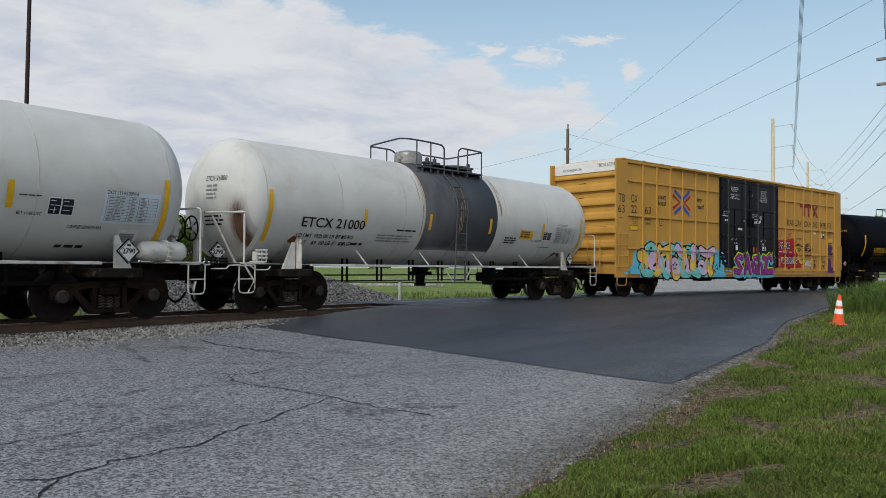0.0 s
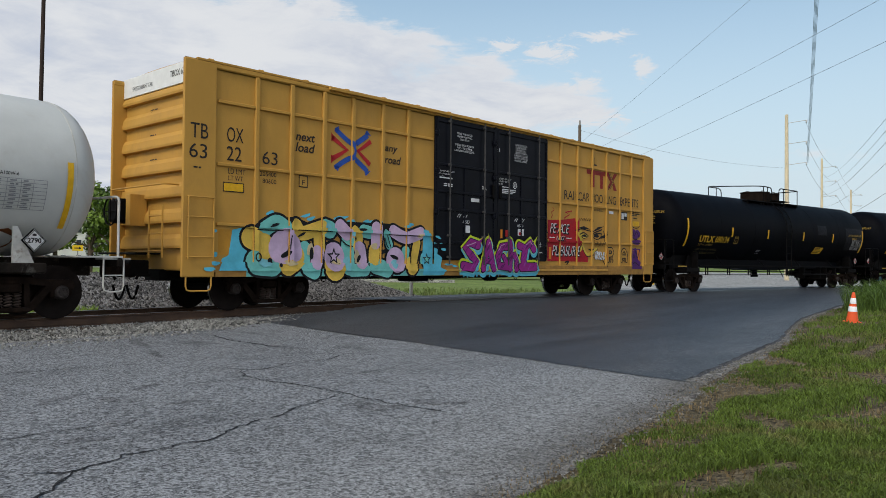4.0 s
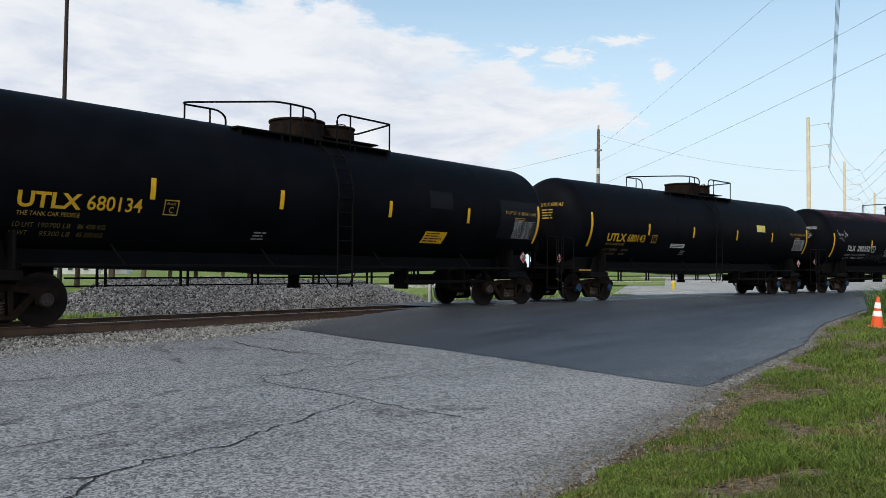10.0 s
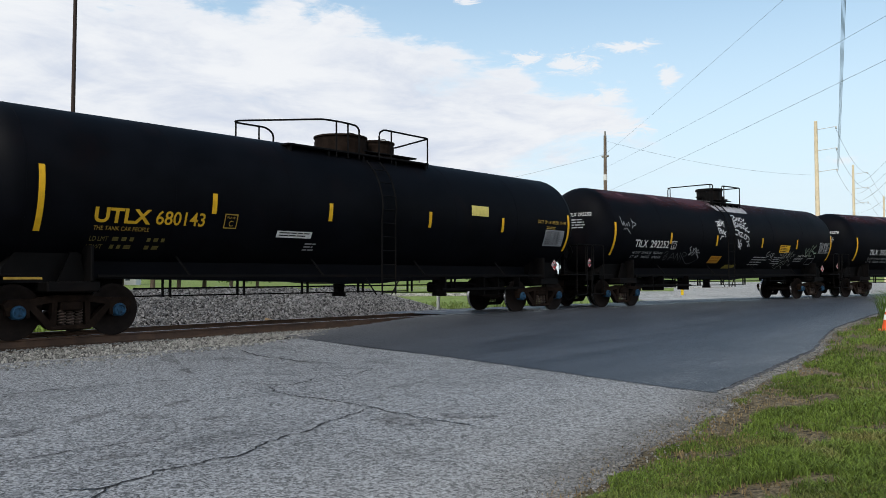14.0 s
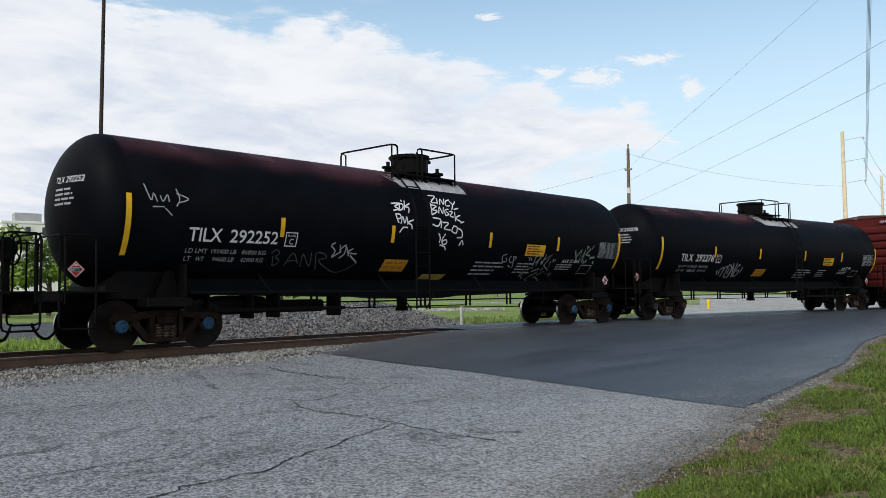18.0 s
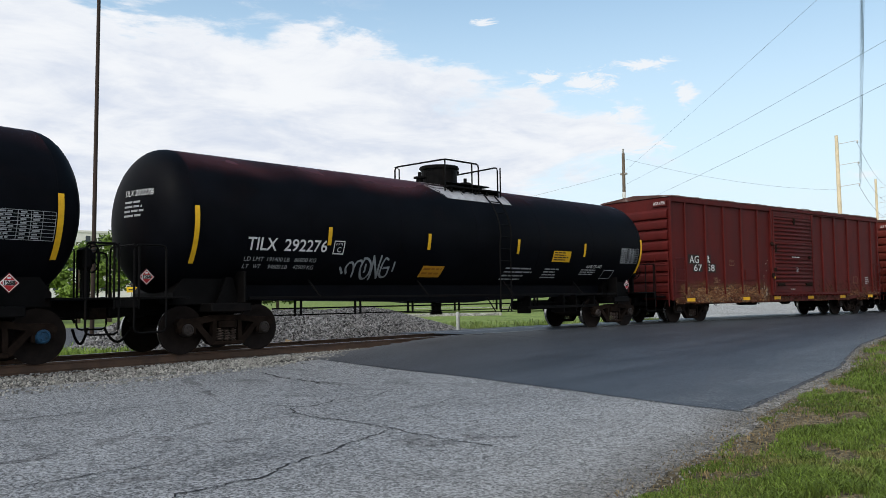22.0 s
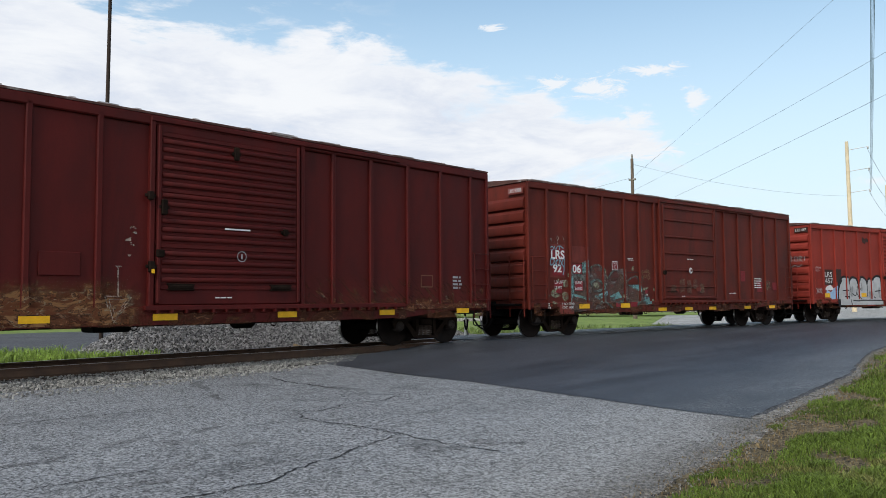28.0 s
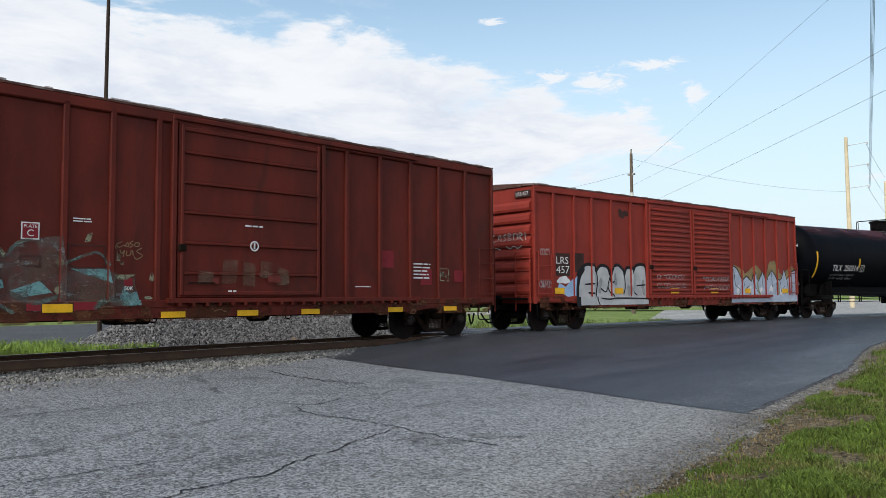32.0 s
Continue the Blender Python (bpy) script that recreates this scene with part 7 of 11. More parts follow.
    g("gyellow", 0.27, (-5.07, 1.78), (-4.94, 1.66), (-4.99, 1.43))
    g("lilac", 0.35, (-4.90, 1.35), (-4.85, 1.09))
    g("teal", 0.26, (-5.17, 0.86), (-4.73, 0.87))
    g("lilac", 0.27, (-4.33, 1.90), (-4.35, 1.53))
    g("gyellow", 0.31, (-4.39, 1.34), (-4.40, 1.16))
    g("teal", 0.34, (-4.40, 0.97), (-3.99, 0.88))
    g("teal", 0.21, (-4.01, 1.76), (-3.87, 1.50))
    g("lilac", 0.27, (-3.74, 1.84), (-3.28, 1.69), (-2.73, 1.83))
    g("lilac", 0.53, (-3.67, 1.13), (-3.64, 1.11))
    g("teal", 0.19, (-3.31, 1.36), (-3.34, 1.20))
    g("gyellow", 0.23, (-2.87, 1.57), (-2.99, 1.11))
    g("gyellow", 0.33, (-3.15, 1.02), (-3.09, 0.93))
    g("teal", 0.39, (-2.51, 1.14), (-2.41, 1.12))
    k.append(side_flat([poly([(-8.88, 0.85), (-8.76, 1.10), (-8.61, 1.17), (-8.52, 1.70), (-8.16, 1.78), (-8.13, 1.33), (-8.1, 0.85)]), blob(-8.95, 1.00, 0.09, 0.05, 4, 10), blob(-8.93, 1.18, 0.07, 0.05, 6, 10), blob(-8.95, 1.66, 0.06, 0.04, 7, 10), blob(-9.1, 0.88, 0.12, 0.05, 8, 10)], "cyan", "graffiti", 0.007))
    k.append(side_flat([rect(-8.86, -8.55, 1.17, 1.70)], "orange_dull", "graffiti", 0.006))
    k.append(side_flat([poly([(-2.62, 1.93), (-2.42, 1.90), (-2.30, 1.62), (-2.1, 1.55), (-2.15, 1.30), (-1.95, 1.2), (-2.02, 0.95), (-1.8, 0.86), (-1.9, 0.74), (-2.7, 0.74)]), blob(-2.12, 1.74, 0.10, 0.035, 3, 10, 0.2, -15), blob(-1.98, 1.60, 0.09, 0.03, 5, 10, 0.2, 20), blob(-1.9, 1.42, 0.11, 0.035, 6, 10, 0.2, -5), blob(-1.7, 1.02, 0.16, 0.03, 7, 10), blob(-1.45, 0.98, 0.1, 0.03, 9, 10)], "cyan", "graffiti", 0.027))
    k.append(side_flat([blob(x, z, 0.13, 0.04, i, 10, 0.3, 12) for i, (x, z) in enumerate(((-7.55, 2.10), (-6.55, 2.09), (-6.40, 2.03), (-5.58, 2.09), (-5.40, 2.10), (-5.2, 2.02), (-4.66, 2.04), (-4.45, 2.05), (-4.3, 2.02), (-3.20, 1.98), (-3.1, 2.03)))], "cyan", "graffiti", 0.007))
    k.append(side_flat([rect(-8.2, -1.95, 0.725, 0.90)], "teal", "graffiti", 0.0035))
    # black ground between the letters
    k.append(side_flat([fat([(-8.0, 1.72), (-7.55, 1.98), (-7.1, 1.95), (-6.86, 1.96), (-6.4, 1.85), (-6.0, 1.96), (-5.3, 1.93), (-4.4, 1.94), (-3.7, 1.93), (-3.1, 1.82), (-2.68, 1.90)], 0.16), fat([(-8.05, 0.9), (-7.9, 1.35), (-7.3, 1.5), (-6.5, 1.4), (-5.2, 1.4), (-4.4, 1.3), (-3.4, 1.4), (-2.6, 1.3)], 0.10)], "black", "graffiti", 0.008))
    k.append(side_flat(lines, "black", "graffiti", 0.010, "thick black outlines of a bubble-letter graffiti piece"))
    for j, c in enumerate(("teal", "gyellow", "lilac")):
        k.append(side_flat(strokes[c], c, "graffiti", 0.015 + 0.0045 * j, "pastel bubble-letter graffiti"))
    # blended spray inside the letters
    k.append(side_flat([blob(-6.42, 1.32, 0.09, 0.16, 3), blob(-5.0, 1.18, 0.12, 0.16, 5), blob(-4.4, 1.45, 0.12, 0.07, 6), blob(-7.0, 1.02, 0.16, 0.07, 7), blob(-2.75, 1.75, 0.10, 0.06, 8), blob(-5.66, 1.08, 0.14, 0.10, 9)], "cream", "graffiti", 0.029))
    k.append(side_flat([blob(-5.9, 1.88, 0.10, 0.07, 3), blob(-5.12, 1.72, 0.10, 0.05, 5), blob(-3.72, 1.02, 0.12, 0.10, 6), blob(-7.72, 1.02, 0.16, 0.10, 7), blob(-5.3, 1.02, 0.1, 0.2, 8)], "aqua", "graffiti", 0.030))
    # ink lines and eyes
    ink = [blob(-6.39, 1.24, 0.055, 0.15, 3, 14, 0.1), blob(-7.13, 1.21, 0.14, 0.06, 4, 14, 0.1, 25), blob(-3.70, 1.19, 0.16, 0.045, 5, 14, 0.1, -15), blob(-3.13, 1.16, 0.05, 0.13, 6, 14, 0.1), blob(-4.80, 1.84, 0.15, 0.035, 7, 14, 0.1, 5), blob(-6.68, 1.66, 0.12, 0.03, 8, 14, 0.1, 25), blob(-4.92, 1.14, 0.05, 0.10, 2, 14, 0.1, -25), blob(-5.05, 1.62, 0.05, 0.06, 9, 14, 0.1), blob(-7.45, 1.84, 0.15, 0.03, 12, 14, 0.1, 18)]
    ink += [stroke([(-7.88 + 0.09 * math.cos(a), 1.14 + 0.09 * math.sin(a)) for a in [j * 0.5 for j in range(14)]], 0.03), blob(-7.56, 1.07, 0.06, 0.06, 3, 12, 0.1), blob(-7.3, 0.97, 0.045, 0.045, 3, 12, 0.1)]
    ink += [fat([(-5.55, 1.62), (-5.35, 1.48), (-5.18, 1.42)], 0.03), fat([(-7.0, 1.62), (-7.05, 1.35), (-7.1, 1.25)], 0.03), fat([(-4.05, 1.70), (-3.98, 1.5), (-3.92, 1.42)], 0.025), fat([(-3.95, 1.72), (-3.88, 1.55), (-3.82, 1.42)], 0.025), rect(-6.8, -5.75, 1.745, 1.765), rect(-3.9, -2.75, 1.735, 1.755), rect(-7.95, -7.2, 1.715, 1.735)]
    k.append(side_flat(ink, "black", "graffiti", 0.032))
    star = lambda x, z, r: poly([(x + (r if i % 2 == 0 else r * 0.42) * math.sin(i * math.pi / 5), z + (r if i % 2 == 0 else r * 0.42) * math.cos(i * math.pi / 5)) for i in range(10)])
    k.append(side_flat([star(-5.72, 1.18, 0.22), star(-2.50, 1.15, 0.17)], "black", "graffiti", 0.034))
    k.append(side_flat([star(-5.72, 1.18, 0.13)], "lilac", "graffiti", 0.036))
    k.append(side_flat([star(-2.50, 1.15, 0.10)], "teal", "graffiti", 0.036))
    # second piece, on the doors: lettering with horns and tails
    word = [([(-0.50, 1.62), (-0.80, 1.70), (-1.04, 1.55), (-0.78, 1.30), (-0.55, 1.12), (-0.72, 0.93), (-1.12, 1.0)], 0.21), ([(-0.27, 0.90), (-0.12, 1.35), (-0.03, 1.72)], 0.17), ([(-0.02, 1.70), (0.10, 1.30), (0.20, 0.92)], 0.18), ([(-0.15, 1.16), (0.14, 1.12)], 0.12),
            ([(0.82, 1.62), (0.58, 1.60), (0.40, 1.30), (0.48, 1.0), (0.82, 0.98)], 0.21), ([(0.66, 1.30), (0.80, 1.14)], 0.14), ([(0.98, 1.74), (1.02, 1.35), (0.97, 0.92)], 0.18), ([(1.02, 1.30), (1.20, 1.36), (1.30, 1.15), (1.28, 0.90)], 0.17),
            ([(1.42, 1.66), (1.72, 1.58), (1.98, 1.76), (2.16, 1.56)], 0.20), ([(1.72, 1.52), (1.64, 1.22), (1.70, 0.98)], 0.24), ([(1.52, 0.96), (2.22, 0.98)], 0.22)]
    for grow, c, lift, dx, dz in ((0.18, "cyan", 0.033, 0.03, -0.06), (0.15, "lime", 0.036, 0.0, 0.02), (0.09, "aqua", 0.042, 0.02, -0.02), (0.05, "black", 0.048, 0.0, 0.0), (0.0, "magenta", 0.054, 0.0, 0.0)):
        k.append(side_flat([fat([(x + dx, 0.90 + (z - 0.90) * 0.92 + dz) for x, z in pts], w * 1.08 + grow, 1) for pts, w in word], c, "graffiti", lift, "purple and lime graffiti letters"))
    rg = random.Random(31)
    dark, light = [], []
    for pts, w in word:
        for (xa, za), (xb, zb) in zip(pts, pts[1:]):
            za, zb = 0.90 + (za - 0.90) * 0.92, 0.90 + (zb - 0.90) * 0.92
            for _ in range(3):
                q, o = rg.uniform(0.1, 0.9), rg.uniform(-0.35, 0.35) * w
                x, z = xa + (xb - xa) * q + o, za + (zb - za) * q + o * 0.5
                (dark if rg.random() < 0.6 else light).append(fat([(x - 0.05, z - 0.07), (x + 0.01, z), (x + 0.06, z + 0.05)], rg.uniform(0.012, 0.03), 2))
    k += [side_flat(dark, "violet_dark", "graffiti", 0.0565), side_flat(light, "violet_light", "graffiti", 0.058)]
    k.append(side_flat([fat([(x, 0.80), (x + rg.uniform(-0.02, 0.02), 0.80 - rg.uniform(0.03, 0.12))], rg.uniform(0.02, 0.06), 2) for x in [-1.2 + 0.14 * i for i in range(26)]], "cyan", "graffiti", 0.031))
    spikes = [poly([(-0.48, 1.50), (-0.28, 1.78), (-0.60, 1.62)]), poly([(-1.02, 0.98), (-1.26, 0.84), (-1.00, 0.86)]), poly([(-0.08, 1.60), (0.0, 1.86), (0.08, 1.58)]), poly([(0.76, 1.50), (0.92, 1.76), (0.70, 1.58)]), poly([(0.92, 1.58), (1.0, 1.84), (1.08, 1.58)]), poly([(1.90, 1.58), (2.04, 1.84), (2.14, 1.52)]), poly([(2.14, 1.06), (2.38, 1.14), (2.16, 0.88)]), poly([(1.22, 0.92), (1.36, 0.78), (1.34, 0.96)]), poly([(0.14, 0.92), (0.32, 0.80), (0.26, 0.98)])]
    k.append(side_flat([grown(q, 0.05) for q in spikes], "lime", "graffiti", 0.035))
    k.append(side_flat(spikes, "magenta", "graffiti", 0.0535))
    k.append(side_flat([stroke([(-0.98, 1.54), (-0.75, 1.60), (-0.6, 1.64)], 0.02), stroke([(0.42, 1.42), (0.55, 1.58), (0.7, 1.62)], 0.02), stroke([(1.75, 1.62), (1.96, 1.74), (2.08, 1.64)], 0.02), stroke([(-0.05, 1.6), (0.02, 1.66)], 0.02)], "lilac", "graffiti", 0.060))
    k.append(side_flat([rect(-1.25, 2.35, 0.745, 0.82)], "cyan", "graffiti", 0.028))
    k.append(side_flat([poly([(-1.22, 0.8), (-1.3, 1.05), (-1.12, 0.92)]), poly([(2.2, 0.95), (2.42, 1.25), (2.34, 0.85)]), poly([(2.1, 1.7), (2.36, 1.9), (2.2, 1.55)])], "lime", "graffiti", 0.034))
    k.append(side_flat([stroke([(2.42, 1.62), (2.52, 1.68), (2.46, 1.58), (2.56, 1.6), (2.54, 1.72)], 0.025), rect(2.38, 2.62, 1.40, 1.42)], "graf_white", "graffiti", 0.036))
    # red panel with white brush writing
    k.append(side_flat([poly([(3.03, 1.16), (3.04, 2.45), (3.8, 2.49), (4.58, 2.58), (4.62, 2.42), (4.74, 2.60), (4.80, 2.15), (4.92, 1.78), (5.10, 1.62), (5.38, 1.26), (5.34, 1.15)]), stroke([(3.22, 2.52), (3.30, 2.62), (3.22, 2.70), (3.38, 2.78), (3.30, 2.86)], 0.03), stroke([(3.95, 2.55), (4.25, 2.68), (4.0, 2.74), (4.38, 2.80)], 0.045)], "graf_red", "graffiti", 0.009, "red sprayed panel"))
    for s, x0, x1, z0, z1 in (("PE ACE", 3.16, 4.22, 2.06, 2.36), ("NOT", 3.50, 4.0, 1.83, 1.97), ("PLEASURE", 3.28, 4.80, 1.34, 1.66)):
        rg = random.Random(len(s))
        k.append(side_flat([fit(s, x0 + 0.04, x1 + 0.05, z0 - 0.04, z1 - 0.02, 0.3, 0.02)] + [fat([(x, z0 + rg.uniform(-0.04, 0.1)), (x + 0.08, z1 - rg.uniform(0.0, 0.16))], rg.uniform(0.02, 0.05), 2) for x in [x0 + (x1 - x0) * rg.uniform(0.1, 1.0) for _ in range(len(s) * 2)]], "black", "graffiti", 0.013))
        k.append(side_flat([fit(s, x0, x1, z0, z1, 0.3, -0.012)], "graf_white", "graffiti", 0.016))
    k.append(side_flat([rect(3.14, 3.42, 1.89, 1.92), rect(4.06, 4.36, 1.89, 1.92)], "graf_white", "graffiti", 0.014))
    k.append(side_flat([rect(3.11, 3.24, 1.22, 1.60)], "orange", "graffiti", 0.011))
    # sketched black and gold shapes further along
    k.append(side_flat([poly([(4.60, 2.14), (4.78, 2.12), (4.88, 2.36), (5.0, 2.12), (5.38, 2.02), (5.2, 1.94), (5.0, 1.92), (4.95, 1.78), (4.84, 1.94), (4.68, 1.98)]), fat([(5.02, 1.74), (5.16, 1.50), (5.34, 1.40), (5.62, 1.50), (5.86, 1.58)], 0.10), poly([(4.92, 1.72), (4.86, 1.46), (5.08, 1.62)])], "graf_gold", "graffiti", 0.011))
    k.append(side_flat([blob(5.12, 2.02, 0.13, 0.05, 3, 14, 0.3), blob(5.88, 2.04, 0.16, 0.055, 5, 14, 0.3, 10), poly([(4.72, 2.26), (5.1, 2.34), (5.5, 2.24), (5.1, 2.25)]), poly([(5.6, 2.16), (5.95, 2.34), (6.35, 2.38), (5.95, 2.24)]), poly([(6.0, 1.94), (6.4, 1.98), (6.5, 2.12), (6.2, 2.04)]), poly([(5.3, 1.60), (5.5, 1.52), (5.75, 1.62), (5.5, 1.58)])] + [fat([(5.75 + 0.09 * i, 1.88 - 0.02 * (i % 3)), (5.80 + 0.09 * i, 1.68 + 0.03 * (i % 2))], 0.02, 2) for i in range(6)], "black", "graffiti", 0.0115))
    lines = [fat([(4.60, 2.18), (4.95, 2.24), (5.35, 2.20), (5.58, 2.18)], 0.035), fat([(4.86, 2.06), (5.1, 2.12), (5.36, 2.02)], 0.04), fat([(4.95, 1.98), (5.12, 1.93), (5.34, 2.0)], 0.025), fat([(5.58, 2.10), (5.8, 2.16), (6.05, 2.22), (6.2, 2.26)], 0.045), fat([(5.60, 1.98), (5.85, 2.12), (6.18, 2.12)], 0.04), fat([(5.62, 1.98), (5.9, 1.92), (6.1, 1.98), (6.2, 2.1)], 0.03), fat([(5.66, 1.94), (5.70, 1.78), (6.3, 1.78)], 0.025), fat([(6.30, 2.22), (6.42, 2.0), (6.36, 1.84), (6.46, 1.7)], 0.03), fat([(6.46, 2.2), (6.40, 2.02)], 0.025), fat([(4.92, 1.74), (5.16, 1.42), (5.4, 1.32), (5.7, 1.44), (5.95, 1.60)], 0.025), fat([(6.28, 1.2), (6.4, 1.08), (6.5, 0.98)], 0.03)]
    lines += [fat([(4.88 + 0.14 * i, 2.52), (4.95 + 0.14 * i, 2.60), (5.02 + 0.14 * i, 2.52)], 0.018) for i in range(5)] + [fat([(2.86, 2.0), (2.94, 2.06), (2.98, 1.9), (2.9, 1.8), (2.96, 1.6)], 0.03), fat([(2.9, 1.5), (2.92, 1.25)], 0.03), fat([(4.0, 1.12), (4.2, 1.16), (4.1, 1.06)], 0.05)]
    k.append(side_flat(lines, "black", "graffiti", 0.013, "loose black sketch of a face"))
    k.append(side_flat(scrawl(5.7, 6.42, 1.20, 1.50, 9, 0.03, 9), "black", "graffiti", 0.013))
    k.append(side_flat(scrawl(5.68, 6.40, 1.22, 1.52, 9, 0.035, 9), "graf_white", "graffiti", 0.016))
    k.append(side_flat([rect(6.46, 6.58, 1.2, 1.62)], "orange", "graffiti", 0.010))
    pa = [[(6.64, 1.20), (6.64, 1.60)], [(6.64, 1.60), (6.84, 1.60), (6.93, 1.50), (6.84, 1.40), (6.66, 1.39)], [(7.52, 1.20), (7.54, 1.48), (7.68, 1.60), (7.83, 1.48), (7.85, 1.20)], [(7.55, 1.36), (7.82, 1.36)]]
    k.append(side_flat([fat(q, 0.15, 3) for q in pa] + scrawl(6.56, 7.0, 1.12, 1.66, 5, 0.02, 5) + scrawl(7.44, 7.95, 1.14, 1.64, 6, 0.02, 6), "black", "graffiti", 0.010, "black-edged yellow letters"))
    k.append(side_flat([fat(q, 0.085, 3) for q in pa], "yellow_box", "graffiti", 0.013))
    k.append(side_flat([blob(8.5, 2.18, 0.26, 0.22, 4, 22, 0.3), blob(8.5, 1.90, 0.36, 0.09, 2), blob(8.5, 1.10, 0.32, 0.16, 8), blob(8.46, 1.5, 0.14, 0.2, 3)], "purple", "graffiti", 0.010))
    k.append(side_flat([fat(q, 0.03, 3) for q in ([(8.26, 2.3), (8.4, 2.12), (8.55, 2.28), (8.72, 2.1)], [(8.3, 2.05), (8.5, 1.98), (8.7, 2.06)], [(8.2, 1.86), (8.8, 1.86)], [(8.22, 1.62), (8.4, 1.3), (8.5, 1.62), (8.62, 1.3), (8.78, 1.62)], [(8.2, 1.05), (8.45, 1.15), (8.8, 1.02)], [(8.22, 2.5), (8.36, 2.42), (8.62, 2.42), (8.78, 2.5)])], "black", "graffiti", 0.014))
    k.append(side_flat([rect(8.16, 8.84, 0.92, 1.66)], "purple", "graffiti", 0.007))
    k.append(side_flat([poly([(8.2, 1.62), (8.42, 1.62), (8.30, 1.26), (8.2, 1.2)]), poly([(8.58, 1.62), (8.8, 1.62), (8.8, 1.2), (8.68, 1.26)])], "orange", "graffiti", 0.009))
    return k


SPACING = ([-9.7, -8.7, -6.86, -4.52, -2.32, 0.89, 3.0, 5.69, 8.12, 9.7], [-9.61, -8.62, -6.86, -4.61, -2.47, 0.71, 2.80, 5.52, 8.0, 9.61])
YPOSTS = [-7.9, -6.99, -6.08, -5.21, -4.24, -3.36, 3.52, 4.5, 5.41, 6.32, 7.22, 8.03]
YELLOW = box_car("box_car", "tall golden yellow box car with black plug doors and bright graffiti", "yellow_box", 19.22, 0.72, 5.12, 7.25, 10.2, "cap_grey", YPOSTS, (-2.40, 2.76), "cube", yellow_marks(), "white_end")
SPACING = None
place(YELLOW, 36.89, 7.25)
for word, u0, u1, z0, z1 in (("TBOX 632263", 0.55, 1.45, 4.86, 4.99), ("EXCESS HEIGHT CAR", -1.10, -0.20, 4.80, 4.89)):
    decal("lettering", [fit(word, u0, u1, z0, z1)], M["paint_dark"], YELLOW, lambda u, z: (-9.366, -u, z))
for i, (u, z) in enumerate(((-0.35, 4.30), (-0.35, 3.75), (-0.35, 3.22))):
    decal("small_lettering", bars(u, u + 0.35, z, 3, 0.025, 0.05, i, 2), M["paint_dark"], YELLOW, lambda u, z: (-9.318, -u, z))


# black tank cars with yellow lettering
def utility_marks(number, first):
    k = [strips([-7.76, -4.51, -1.58, 1.66, 4.63, 7.92], 2.30, 2.70, (0, 5)), tank_bold("UTLX", -6.84, -5.79, 2.03, 2.30, "paint_yellow", 0.03), tank_bold(number, -5.69, -4.68, 2.04, 2.30, "paint_yellow", 0.012), tank_fit("THE TANK CAR PEOPLE", -6.82, -5.78, 1.90, 1.975, "paint_gold"),
         tank_fit("LD LMT", -6.83, -6.50, 1.71, 1.79, "paint_olive"), tank_fit("LT WT", -6.85, -6.56, 1.57, 1.65, "paint_olive"),
         boxed(-4.25, -3.95, 2.03, 2.32, "paint_gold", "C"), small(-2.1, -1.75, 1.80, 3, "paint_grey", 0.03, 0.065, 2, 2), head_fit("UTLX " + number, 0.15, 0.95, 3.15, 3.27, "paint_gold", 8.79, 1.51, 2.68), head_fit("", 0.2, 0.75, 2.5, 3.05, "paint_gold", 8.79, 1.51, 2.68),
         diamond(-8.75, 1.42, 0.15, "1307", "paint_red", -0.95), diamond(7.25, 1.40, 0.17, "1307", "paint_red", -1.44), tank_fit("DOT SP-16188/SR 11499", 6.30, 7.78, 2.64, 2.74, "paint_gold"), small(6.75, 7.25, 2.56, 2, "paint_gold", 0.025, 0.05, 2, 3),
         table(6.74, 7.84, 1.97, 2.46, 8, "paint_silver") if first else panel(6.72, 7.72, 1.98, 2.46, "plate_grey", 0, 0), table(6.78, 7.66, 2.02, 2.42, 7, "paint_dark")]
    if first:
        k += [tank_fit(w, x0, x1, z, z + 0.08, "paint_olive") for w, x0, x1, z in (("190700 LB", -6.42, -5.88, 1.71), ("86 450 KG", -5.76, -5.26, 1.71), ("95300 LB", -6.36, -5.84, 1.57), ("43 250 KG", -5.74, -5.26, 1.57))]
        k += [panel(6.05, 8.0, 1.94, 3.05, "jacket_dark", 0, 0, name="repaint_patch"), panel(3.08, 3.98, 2.62, 3.08, "jacket_dark", 0, 0, name="repaint_patch"), panel(3.02, 3.86, 1.72, 2.02, "reflect", 0.2, 4)]
    else:
        k += [small(-6.42, -5.90, 1.79, 2, "paint_olive", 0.07, 0.14, 3, 4), small(-5.76, -5.28, 1.79, 2, "paint_olive", 0.07, 0.14, 4, 4)]
        k += [panel(3.27, 3.99, 2.70, 2.98, "primer_yellow", 0.1, 0, name="sticker"), panel(-2.93, -2.0, 1.90, 2.04, "paint_white", 0, 2)]
    k.append(lambda car, tank, on: part("sill_writing", Shape().box(-8.3, -7.7, -1.425, -1.42, 1.02, 1.06), M["paint_gold"], car))
    return k


